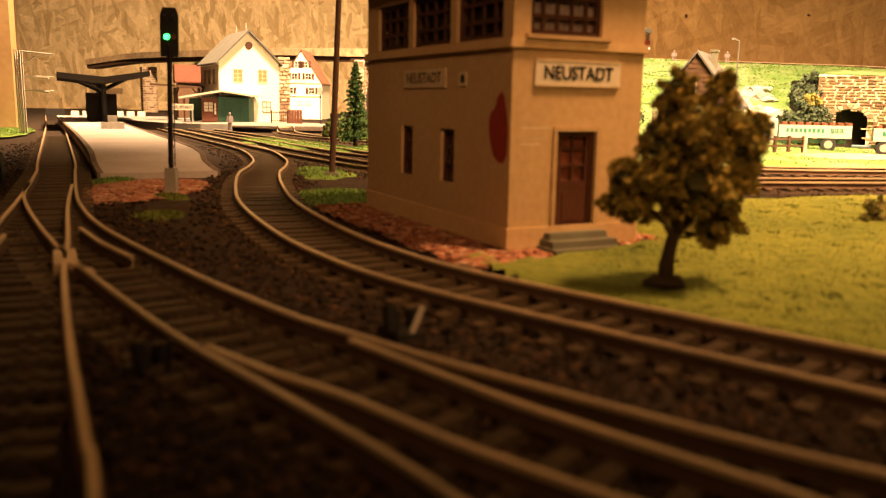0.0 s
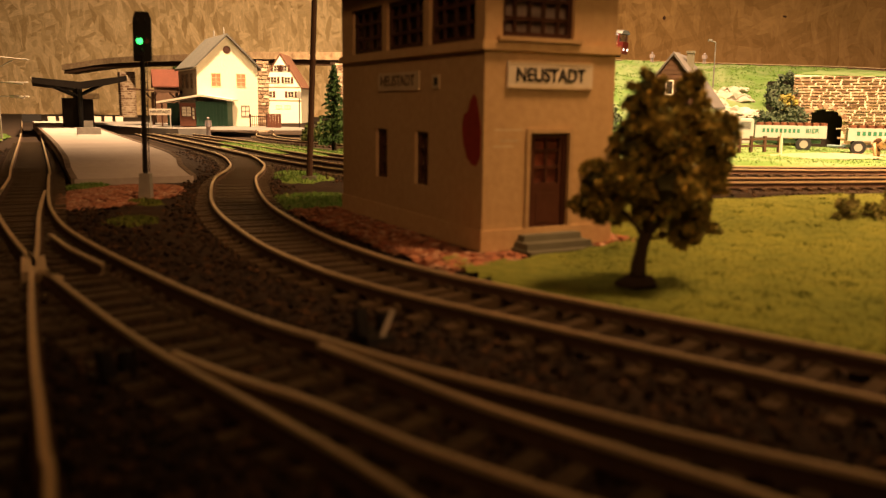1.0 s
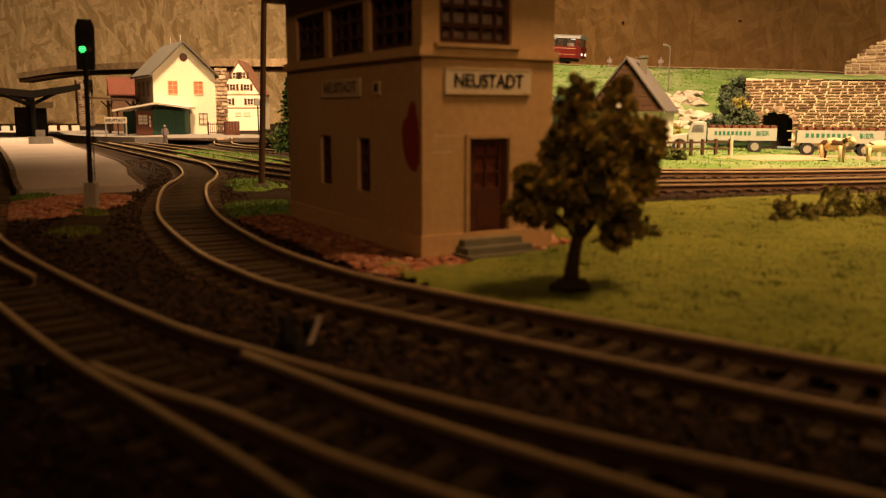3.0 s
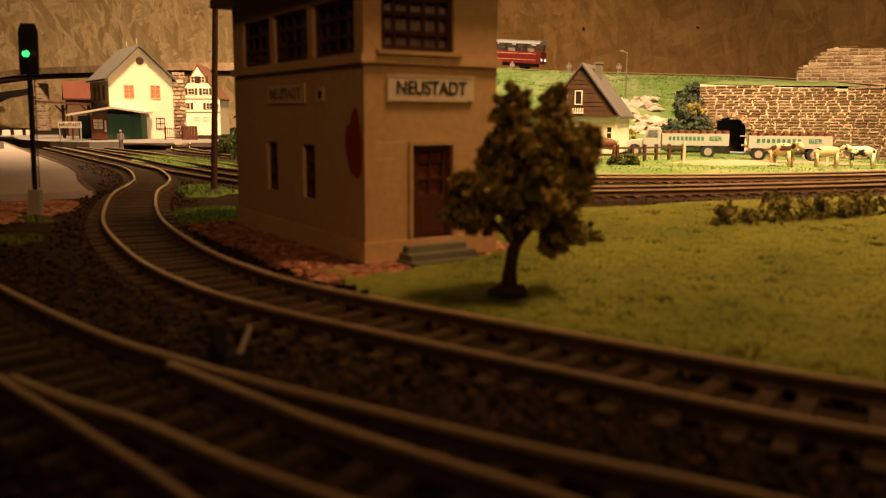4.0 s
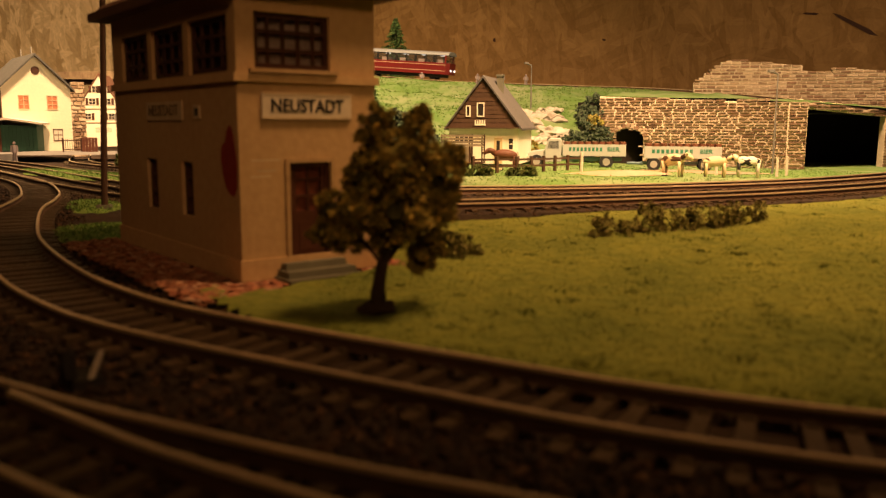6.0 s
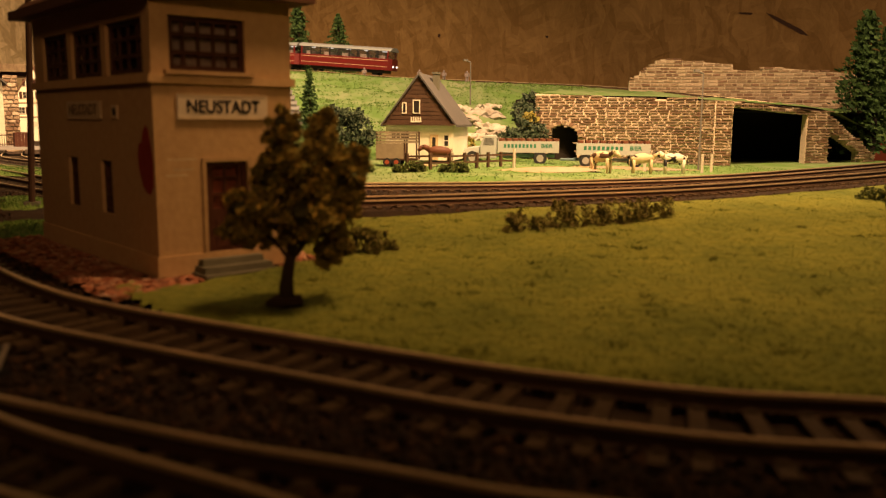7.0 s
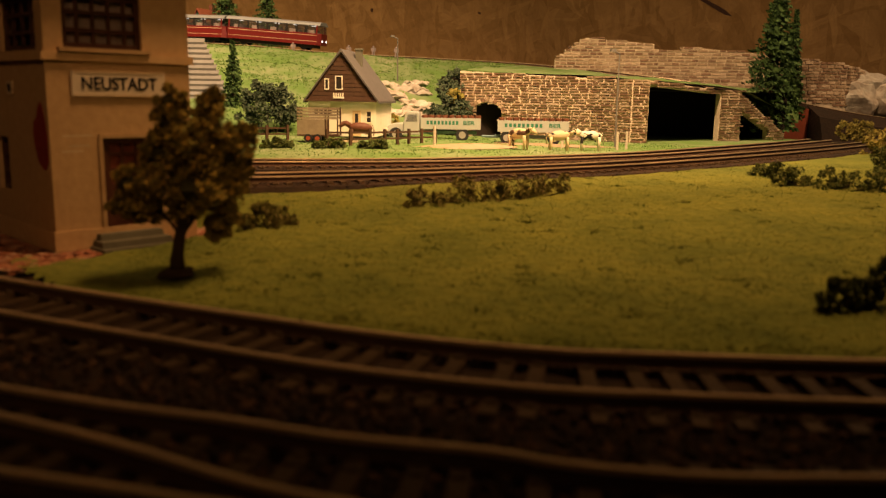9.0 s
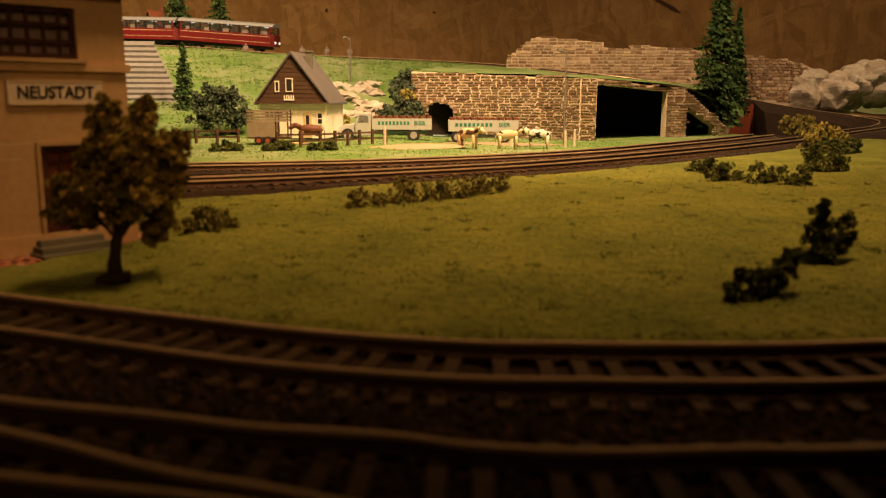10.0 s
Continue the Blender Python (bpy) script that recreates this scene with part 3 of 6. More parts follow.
    box(w, -0.04, 0.0, 3.3, 5.95, 3.75, 4.24)
    s2 = part("station_sign", w, SIGNOLD, t, "faded station name board", bevel=0.02)
    lettering("NEUSTADT", 0.4, s2, FADED, at(-0.045, 4.65, 4.0, -90, 90), squeeze=1.1)
    w = shell()
    box(w, -0.03, 0.0, 2.15, 2.55, 3.78, 4.12)
    plate = part("plate", w, SIGNOLD, t)
    w = shell()
    box(w, -0.04, -0.031, 2.25, 2.45, 3.86, 4.05)
    part("plate_mark", w, BLACK, plate)
    # patch of bare brick on the corner
    w = shell()
    edge = [(0.12, 2.2), (0.3, 1.98), (0.5, 2.0), (0.75, 2.15), (0.93, 2.5), (1.0, 2.9), (0.92, 3.15), (0.72, 3.25), (0.62, 3.5), (0.45, 3.64), (0.32, 3.55), (0.2, 3.2), (0.1, 2.8)]
    prism(w, edge, "x", -0.012, 0.0)
    part("bare_brick_patch", w, BRICKRED, t, "patch of exposed red brick")
    for z, a, b in ((3.3, 0.3, 1.05), (3.05, 0.45, 0.95), (2.92, 0.25, 0.8)):
        w = shell()
        box(w, a, b, -0.004, 0.0, z - 0.5, z - 0.46)
        part("plaster_scratch", w, SIGNOLD, t)
    return t


GLASS = mat("window_glass", (0.03, 0.022, 0.016), 0.12, var=0.1, bump=0.0, spec=0.6)
g = GLASS.node_tree.nodes["Principled BSDF"]
g.inputs["Alpha"].default_value = 0.2
REDCURTAIN = mat("red_curtain", (0.2, 0.05, 0.025), 0.8, color2=(0.06, 0.02, 0.012), scale=260, fine=500)
FADED = mat("faded_lettering", (0.2, 0.14, 0.08), 0.85, var=0.3)
SIGNOLD = mat("sign_faded", (0.56, 0.45, 0.3), 0.8, var=0.2)
tower()

# ---- more materials ----
LEAFTREE = island_mat("autumn_foliage", [(0.13, 0.12, 0.022), (0.2, 0.165, 0.03), (0.1, 0.095, 0.02), (0.5, 0.34, 0.06), (0.17, 0.14, 0.026), (0.34, 0.25, 0.045)])
LEAFOLIVE = island_mat("olive_foliage", [(0.09, 0.1, 0.022), (0.15, 0.15, 0.035), (0.2, 0.18, 0.05), (0.11, 0.09, 0.03)])
LEAFGREEN = island_mat("bush_foliage", [(0.04, 0.06, 0.014), (0.075, 0.1, 0.022), (0.12, 0.13, 0.035)])
LEAFBLUE = island_mat("grey_green_foliage", [(0.035, 0.06, 0.03), (0.08, 0.1, 0.06), (0.05, 0.08, 0.045)])
LEAFYELLOW = island_mat("yellow_foliage", [(0.3, 0.24, 0.05), (0.2, 0.19, 0.04), (0.38, 0.3, 0.08)])
NEEDLES = island_mat("spruce_needles", [(0.022, 0.05, 0.016), (0.05, 0.1, 0.026), (0.08, 0.14, 0.04)])
BARK = mat("bark", (0.05, 0.032, 0.02), 0.95, scale=160, bump=0.8)
DARKPANE = mat("dark_pane", (0.035, 0.03, 0.026), 0.15, var=0.2, bump=0.0, spec=0.5)
# brown-grey wall tone, darkened further for the side's shade
SIDEGREY = mat("shaded_brown_side_wall", (0.22, 0.18, 0.12), 0.9, color2=(0.13, 0.1, 0.07), scale=50)
ROCK = mat("plaster_rock", (0.44, 0.42, 0.36), 0.95, color2=(0.26, 0.2, 0.15), scale=30, fine=200, bump=1.0)
TERRACOTTA = mat("terracotta_paint", (0.34, 0.075, 0.035), 0.8, scale=40)
CREAM = mat("cream_plaster", (0.8, 0.75, 0.62), 0.85, var=0.1, scale=40)
WHITEWALL = mat("white_plaster", (0.74, 0.69, 0.53), 0.85, var=0.1, scale=40)
SLATE = mat("slate_roof", (0.12, 0.11, 0.105), 0.8, scale=60, fine=500, bump=0.6)
GREYROOF = mat("grey_roof", (0.19, 0.185, 0.175), 0.7, scale=60)
WOODDARK = mat("brown_boards", (0.085, 0.045, 0.025), 0.8, scale=120)
GREENWOOD = mat("green_boards", (0.03, 0.085, 0.055), 0.7, scale=120)
REDROOF = mat("red_tile_roof", (0.2, 0.06, 0.03), 0.85, scale=90, bump=0.6)
REDBROWN = mat("red_brown_boards", (0.14, 0.05, 0.03), 0.7, scale=120)
REDTRAIN = mat("railcar_red", (0.13, 0.011, 0.011), 0.35, var=0.08, scale=30, bump=0.0, spec=0.5)
SILVER = mat("railcar_grey_roof", (0.2, 0.215, 0.23), 0.45, var=0.1, scale=30, bump=0.05)
CABINLIGHT = mat("cabin_lamp", (1.0, 0.95, 0.85), 0.5, emit=2.5, bump=0.0)
TRUCKGREY = mat("lorry_grey_enamel", (0.36, 0.38, 0.35), 0.5, var=0.08, scale=40, bump=0.05)
CHASSIS = mat("chassis_blue_grey", (0.16, 0.24, 0.27), 0.6)
RUBBER = mat("rubber", (0.02, 0.02, 0.02), 0.8)
LETTERGREEN = mat("green_lettering", (0.03, 0.17, 0.1), 0.6)
BARREL = mat("barrel_wood", (0.16, 0.06, 0.03), 0.7)
COWWHITE = mat("toy_white", (0.72, 0.66, 0.52), 0.6, var=0.1, scale=60)
COWBROWN = mat("toy_brown", (0.16, 0.06, 0.03), 0.6)
SIGNALGREEN = mat("green_signal_lens", (0.05, 1.0, 0.15), 0.3, emit=3.0, bump=0.0)
GREYMETAL = mat("grey_metal", (0.42, 0.4, 0.36), 0.5, 0.3, scale=90)
POLEBROWN = mat("pole_brown", (0.07, 0.035, 0.02), 0.8, scale=90)
PATH_SAND = mat("sand_path", (0.36, 0.29, 0.2), 0.95, color2=(0.4, 0.22, 0.12), scale=30, fine=300, bump=0.8)
PAVING = mat("forecourt_grey", (0.2, 0.185, 0.17), 0.9, scale=40)


def near_line(line):
    a = np.array([(p.x, p.y) for p in line[::3]])

    def f(x, y):
        d = (a[:, 0] - x) ** 2 + (a[:, 1] - y) ** 2
        i = int(d.argmin())
        j = min(i + 1, len(a) - 1)
        k = max(j - 1, 0)
        t = a[j] - a[k]
        side = t[0] * (y - a[k][1]) - t[1] * (x - a[k][0])
        return math.sqrt(d[i]), (1 if side > 0 else -1)
    return f


nearA, nearF = near_line(TRACK_A), near_line(TRACK_F1)
COS, SIN = math.cos(radians(28)), math.sin(radians(28))


def in_tower(x, y, pad):
    u, v = (x - 1.54) * COS + (y - 19.3) * SIN, -(x - 1.54) * SIN + (y - 19.3) * COS
    return -pad < u < 3.95 + pad and -pad < v < 8.5 + pad


def lawn_z(x, y):
    d, s = nearA(x, y)
    e, _ = nearF(x, y)
    u, v = (x - 1.54) * COS + (y - 19.3) * SIN, -(x - 1.54) * SIN + (y - 19.3) * COS
    gap = max(-u - 0.2, u - 4.5, -v - 0.7) + 0.5 * ns(x, y, 1.3, 7)
    dip = 0.5 * max(0.0, 1.75 + 0.25 * ns(x, y, 2.0, 5) - d) + 0.5 * max(0.0, 0.55 - gap)
    return 0.22 + 0.036 * min(d, 18) + 0.06 * ns(x, y, 0.35) + 0.05 * ns(x, y, 1.1, 2) + 0.025 * ns(x, y, 2.6, 6) - 0.14 * max(0.0, 4.0 - e) - dip


def lawn_ok(x, y):
    d, s = nearA(x, y)
    if s < 0 or d < 1.2 or in_tower(x, y, 0.0) or y < 3:
        return False
    e, q = nearF(x, y)
    u, v = (x - 1.54) * COS + (y - 19.3) * SIN, -(x - 1.54) * SIN + (y - 19.3) * COS
    return q < 0 and e > 2.9 + 0.7 * ns(x, y, 0.7, 8) and (u > 3.2 or (u > -1.5 and v < -0.1))


bm = grid_sheet(-2, 62, 2, 54, 260, 210, lawn_z, lawn_ok)
single("meadow", bm, GRASSBASE, "flocked olive green meadow beside the signal box", "grass", "structure", smooth=True)


def blades(name, spots, h, w, material, label):
    rng = random.Random(len(spots))
    vs, fs = [], []
    for x, y, z in spots:
        a, k = rng.uniform(0, 6.28), rng.uniform(0.5, 1.2)
        lx, ly = rng.uniform(-0.7, 0.7) * h, rng.uniform(-0.7, 0.7) * h
        o = len(vs)
        vs += [(S * (x - w * math.cos(a)), S * (y - w * math.sin(a)), S * z), (S * (x + w * math.cos(a)), S * (y + w * math.sin(a)), S * z), (S * (x + lx), S * (y + ly), S * (z + h * k))]
        fs.append((o, o + 1, o + 2))
    me = bpy.data.meshes.new(name)
    me.from_pydata(vs, [], fs)
    me.materials.append(material)
    return tagged(new(name, me), label, "grass", kind="stuff")


rng = random.Random(11)
spots = []
while len(spots) < 110000:
    r = 6 + 44 * rng.random() ** 1.6
    a = radians(rng.uniform(8, 92))
    x, y = 4 + r * math.cos(a), -3 + r * math.sin(a)
    if lawn_ok(x, y):
        spots.append((x, y, lawn_z(x, y) - 0.02))
blades("meadow_grass", spots, 0.045, 0.028, GRASSBASE, "short olive grass fibres on the meadow")


def patch(cx, cy, rx, ry, n, h=0.2, mat_=BRIGHTGRASS, z=0.12, ang=0.0, seed=0, name="grass_patch", label="bright green grass patch between the tracks"):
    """A low mound of turf with fibres."""
    rng = random.Random(seed + int(cx * 10))
    ca, sa = math.cos(ang), math.sin(ang)
    bm = shell()
    rings = [[bm.verts.new((cx + (rx * k * math.cos(t) * (1 + 0.9 * ns(math.cos(t) * 2, math.sin(t) * 2, 1, cx))) * ca - ry * k * math.sin(t) * sa, cy + rx * k * math.cos(t) * sa + ry * k * math.sin(t) * ca, z + 0.16 * (1 - k * k) - 0.06)) for t in (math.tau * i / 24 for i in range(24))] for k in (1.0, 0.7, 0.35, 0.05)]
    for a, b in zip(rings, rings[1:]):
        for i in range(24):
            bm.faces.new((a[i], a[(i + 1) % 24], b[(i + 1) % 24], b[i]))
    single(name, bm, BRIGHTBASE if mat_ is BRIGHTGRASS else GRASSBASE, label, "grass", "structure", smooth=True)
    sp = []
    for _ in range(n):
        k, t = math.sqrt(rng.random()), rng.uniform(0, 6.28)
        dx, dy = rx * k * math.cos(t), ry * k * math.sin(t)
        sp.append((cx + dx * ca - dy * sa, cy + dx * sa + dy * ca, z + 0.14 * (1 - k * k) - 0.03))
    blades("grass_fibres", sp, h * 0.5, 0.04, mat_, "bright green grass fibres")


patch(-3.6, 30.2, 2.0, 3.4, 1600, seed=1, ang=0.4)
patch(-6.6, 41.0, 1.3, 3.4, 900, seed=2, ang=0.3)
patch(-8.8, 25.0, 0.8, 1.1, 500, seed=3, mat_=GRASS, z=0.06)
patch(-10.1, 29.6, 0.7, 0.5, 300, seed=4, mat_=GRASS, z=0.1)
patch(-14.3, 34.6, 0.8, 1.6, 400, seed=5)
patch(-12.5, 64, 2.6, 10.5, 2400, seed=6, ang=0.62, z=0.3)
patch(-3.5, 57.0, 1.5, 7.5, 1300, seed=7, ang=0.55, z=0.3)
patch(-5.0, 78.0, 5.5, 4.5, 1500, seed=8, z=0.4)
patch(-41.5, 76.0, 2.2, 11, 2200, seed=9, ang=0.42, z=0.3)
patch(-30.0, 50.0, 2.0, 10, 1500, seed=10, ang=0.45, z=0.2)

# fallen leaves round the signal box and the signal
rng = random.Random(21)
spots = []
while len(spots) < 5200:
    u, v = rng.uniform(-1.7, 5.2), rng.uniform(-1.5, 9.5)
    x, y = 1.54 + u * COS - v * SIN, 19.3 + u * SIN + v * COS
    if in_tower(x, y, 0.0) or nearA(x, y)[0] < 1.5:
        continue
    if u > 4.0 and v > 1.0:
        continue
    spots.append((x, y, 0.16 + 0.12 * rng.random()))
scatter("fallen_leaves", spots, 0.12, LEAFRED, "red-brown leaf litter round the signal box", "leaf litter", 8, flat=0.25)
spots = []
for _ in range(3000):
    k, t = math.sqrt(rng.random()), rng.uniform(0, 6.28)
    spots.append((-12.0 + 2.3 * k * math.cos(t) + 0.25 * (rng.random() - 0.5), 31.6 + 4.6 * k * math.sin(t), 0.12 + 0.12 * (1 - k)))
scatter("leaf_litter", spots, 0.13, LEAFRED, "red-brown leaf litter at the end of the platform", "leaf litter", 9, flat=0.25)

# ---- the hill with the upper line ----
RIDGE = [(-92, 209, 12.2), (-80, 203, 13.4), (-68, 192, 13.5), (-55, 178.6, 13.2), (-35, 159, 12.8), (-15, 143, 12.0), (10.9, 124.2, 11.0), (25.3, 114.6, 9.8), (38.1, 103.4, 8.9), (46.2, 94, 8.2), (53.2, 85.6, 7.2), (60.8, 79.4, 6.0), (68, 76.6, 4.6), (77, 76, 3.2), (83, 76, 2.5), (87, 74, 2.0), (87, 70, 1.6), (83, 66, 1.35), (78, 62.5, 1.2)]
TRACK_R = curve(RIDGE, 0.5)
plain_track(TRACK_R, "upper model railway line climbing along the hill", pitch=0.8, keep=lambda p: p.x > 60)


def loft(low, high, n, m_, height, material, name, label, jitter=0.5, scale=0.25):
    lo, hi = curve(low, 1.0), curve(high, 1.0)
    bm = shell()
    rows = []
    for i in range(n + 1):
        a, b = lo[int((len(lo) - 1) * i / n)], hi[int((len(hi) - 1) * i / n)]
        row = []
        for j in range(m_ + 1):
            s = j / m_
            p = a.lerp(b, s)
            p.z = a.z + (b.z - a.z) * height(s)
            k = math.sin(math.pi * s)
            p.z += jitter * k * (ns(p.x, p.y, scale) + 0.5 * ns(p.x, p.y, scale * 3, 4))
            row.append(bm.verts.new(p))
        rows.append(row)
    for a, b in zip(rows, rows[1:]):
        for j in range(m_):
            bm.faces.new((a[j], b[j], b[j + 1], a[j + 1]))
    bmesh.ops.recalc_face_normals(bm, faces=bm.faces)
    return single(name, bm, material, label, "hill", "structure", smooth=True)


HILL_LOW = [(-1, 71, 0.0), (4, 68.5, 0.4), (10, 65.5, 0.8), (18, 64, 0.9), (24, 65.5, 0.6), (29.5, 69.6, 0.2)]
HILL_HIGH = [(-7, 136.5, 11.0), (10.4, 122.8, 10.7), (24.6, 113.2, 9.5), (37, 101.8, 8.6), (41, 97.4, 8.3), (44.8, 92.6, 7.9)]
loft(HILL_LOW, HILL_HIGH, 90, 60, lambda s: 0.35 * s + 0.65 * min(1, s * 1.25) ** 0.75 if s < 0.8 else 0.28 + 0.65 + 0.07 * (s - 0.8) / 0.2, HILLSIDE, "hillside", "grassy hillside with bare plaster rock patches", 0.9, 0.16)
loft([(29.6, 70.4, 6.5), (34.4, 67.8, 6.25), (39.3, 63.9, 6.1), (41.2, 60.6, 5.8), (46, 60.8, 5.6), (53, 61.8, 5.1), (58, 63.5, 3.8), (66, 69, 2.0)], [(44.8, 92.6, 7.9), (46.5, 90.5, 7.7), (50, 86.5, 7.2), (53, 83.6, 6.7), (56, 80.8, 6.4), (60, 78.0, 5.9), (64, 75.8, 5.5), (70, 74, 5.0)], 60, 16, lambda s: s, HILLSIDE, "hilltop", "turf above the stone retaining wall", 0.35, 0.3)
loft([(36, 105.5, 8.3), (46, 96.5, 7.8), (60, 82.3, 5.6), (78, 79.4, 3.2), (96, 82, 2.0), (110, 76, 0.5)], [(60, 150, 8), (80, 135, 8), (95, 120, 7), (105, 105, 5.5), (115, 95, 4), (130, 80, 1)], 50, 20, lambda s: s, HILLSIDE, "hill_back", "turf behind the upper line", 0.5, 0.2)
loft([(-22, 147.5, 11.0), (11.4, 126, 10.6), (26, 116.2, 9.5), (36, 105.5, 8.3)], [(-10, 215, 9), (25, 190, 9), (50, 170, 9), (60, 150, 8)], 40, 20, lambda s: s, HILLSIDE, "hill_back_left", "turf behind the upper line", 0.5, 0.2)
bm = shell()
sweep(bm, [p for p in TRACK_R if p.x > -18 and p.x < 66], [(-2.0, -0.32), (-2.4, -2.2), (2.4, -2.2), (1.8, -0.32)])
single("upper_embankment", bm, EARTH, "dark ballast bed of the upper line", "embankment", "structure")
foot = max(i for i, p in enumerate(TRACK_R) if p.x < 72.5 and p.y > 70)
head_ = min(i for i, p in enumerate(TRACK_R) if p.x >= 66)
bm = shell()
sweep(bm, TRACK_R[head_:foot], [(-2.0, -0.33), (-2.1, -6.0), (2.6, -6.0), (2.4, -0.7), (2.0, -0.33)], [1, 1, 1, 0, 0])
single("ramp", bm, (EARTH, TERRACOTTA), "descending track ramp with terracotta painted sides", "ramp", "structure")
bm = shell()
sweep(bm, TRACK_R[foot - 1:], [(-2.0, -0.33), (-2.6, -4.0), (5.0, -4.0), (4.2, -1.5), (2.0, -0.33)])
single("ramp_foot", bm, EARTH, "dark ballast slope at the foot of the ramp", "ramp", "structure")
# viaduct deck behind the station, on stone piers
bm = shell()
sweep(bm, [p for p in TRACK_R if p.x <= -14], [(-2.4, 0.05), (-2.4, -1.25), (-1.9, -1.3), (-1.9, -2.1), (1.9, -2.1), (1.9, -1.3), (2.4, -1.25), (2.4, 0.05), (2.2, 0.05), (2.2, -0.33), (-2.2, -0.33), (-2.2, 0.05)], [1, 0, 0, 0, 0, 0, 1, 1, 1, 0, 1, 1])
DECKSTONE = mat("deck_stone_facing", (0.6, 0.45, 0.27), 0.9, color2=(0.26, 0.17, 0.1), scale=55, fine=180, bump=0.8)
viaduct = thing("viaduct", at(0, 0, 0), "dark timber and stone railway viaduct behind the station", "viaduct")
bmesh.ops.recalc_face_normals(bm, faces=bm.faces)
part("deck", bm, (WOODDARK, DECKSTONE), viaduct)


# ---- stone walls ----
def stone_unit(material):
    bm = shell()
    v = box(bm, -0.5, 0.5, 0.0, 1.0, -0.5, 0.5)
    for q in v:
        if q.co.y < 0.5:
            q.co.x *= 0.9
            q.co.z *= 0.82
    for q in bm.verts:
        q.co /= S
    return finish(bm, "stone", material)


STONES = [stone_unit(m) for m in STONE]


def stone_wall(parent, path, bottom, top, hole=lambda s, z: False, course=0.25, long=0.85, single_=300, seed=2, proud=0.09):
    """Courses of rough stones along a path; the first ones singly, the rest joined."""
    rng = random.Random(seed)
    pts = [Vector((*p, 0)) for p in path]
    acc = [0.0]
    for a, b in zip(pts, pts[1:]):
        acc.append(acc[-1] + (b - a).length)

    def spot(s):
        for i in range(len(pts) - 1):
            if s <= acc[i + 1] or i == len(pts) - 2:
                d = (pts[i + 1] - pts[i]).normalized()
                return pts[i] + d * (s - acc[i]), math.atan2(d.y, d.x)
    bends = [acc[i] for i in range(1, len(pts) - 1) if (pts[i] - pts[i - 1]).angle(pts[i + 1] - pts[i]) > 0.45]
    made, vs, fs, mi = 0, [], [], []
    z = 0.0
    k = 0
    while z < 14:
        s = rng.uniform(-long, 0)
        hgt = course * rng.uniform(0.8, 1.2)
        while s < acc[-1]:
            w = long * rng.uniform(0.55, 1.45)
            a, b = max(s, 0), min(s + w, acc[-1])
            for q in bends:
                if a + 0.1 < q < b - 0.1:
                    w, b = q - s, q
                    break
            s += w
            if b - a < 0.12:
                continue
            c = (a + b) / 2
            zm = z + hgt / 2
            if zm < bottom(c) or zm > top(c) + rng.uniform(-0.1, 0.12) or hole(c, zm):
                continue
            p, ang = spot(c)
            m = at(p.x, p.y, zm, math.degrees(ang) + rng.uniform(-1.5, 1.5), 0, rng.uniform(-1.5, 1.5)) @ Matrix.Diagonal((S * (b - a - 0.035 - 0.03 * rng.random()), S * (0.3 + proud), S * (hgt - 0.088 - 0.03 * rng.random()), 1)) @ Matrix.Translation((0, -0.08 * rng.random() - 0.28, 0))
            kind = rng.choices((0, 1, 2), (5, 3, 3))[0]
            if made < single_:
                ob = new("stone", STONES[kind])
                ob.parent, ob.matrix_basis = parent, m
            else:
                o = len(vs)
                vs += [m @ v.co for v in STONES[kind].vertices]
                fs += [tuple(o + i for i in f.vertices) for f in STONES[kind].polygons]
                mi += [kind] * len(STONES[kind].polygons)
            made += 1
        z += hgt
        k += 1
    if fs:
        me = bpy.data.meshes.new("stonework")
        me.from_pydata([tuple(v) for v in vs], [], fs)
        for m_ in STONE:
            me.materials.append(m_)
        me.polygons.foreach_set("material_index", mi)
        ob = new("stonework", me)
        ob.parent = parent
        ob["kind"] = "stuff"


def backing(parent, path, bottom, top, thick, hole=None, n=60, name="core"):
    """Mortar core behind the stones, in upright strips so that openings can be cut."""
    pts = [Vector((*p, 0)) for p in path]
    total = sum((b - a).length for a, b in zip(pts, pts[1:]))
    bm = shell()
    acc = 0.0
    for a, b in zip(pts, pts[1:]):
        L = (b - a).length
        d = (b - a).normalized()
        nrm = Vector((-d.y, d.x, 0))
        k = max(1, int(n * L / total))
        for i in range(k):
            s0, s1 = L * i / k, L * (i + 1) / k
            c = acc + (s0 + s1) / 2
            z0, z1 = bottom(c), top(c) - 0.08
            if hole:
                ztop = hole(c)
                if ztop:
                    z0 = ztop
            if z1 <= z0:
                continue
            q = [a + d * s0, a + d * s1, a + d * s1 + nrm * thick, a + d * s0 + nrm * thick]
            lo = [bm.verts.new((p.x, p.y, z0)) for p in q]
            hi = [bm.verts.new((p.x, p.y, z1)) for p in q]
            bm.faces.new(lo[::-1])
            bm.faces.new(hi)
            for e in range(4):
                bm.faces.new((lo[e], lo[(e + 1) % 4], hi[(e + 1) % 4], hi[e]))
        acc += L
    bmesh.ops.remove_doubles(bm, verts=bm.verts, dist=0.02)
    return part(name, bm, MORTAR, parent)


WALLPATH = [(29.0, 69.2), (31.2, 68.0), (34.1, 66.6), (36.6, 64.8), (38.9, 62.6), (40.3, 60.4), (40.8, 59.4), (42.1, 58.9), (51.2, 61.9), (53.0, 61.6), (59.6, 63.4)]
WALLAT = [0.0]
for a, b in zip(WALLPATH, WALLPATH[1:]):
    WALLAT.append(WALLAT[-1] + math.dist(a, b))
ARCH_C, ARCH_R, ARCH_Z = 2.5, 1.3, 2.3
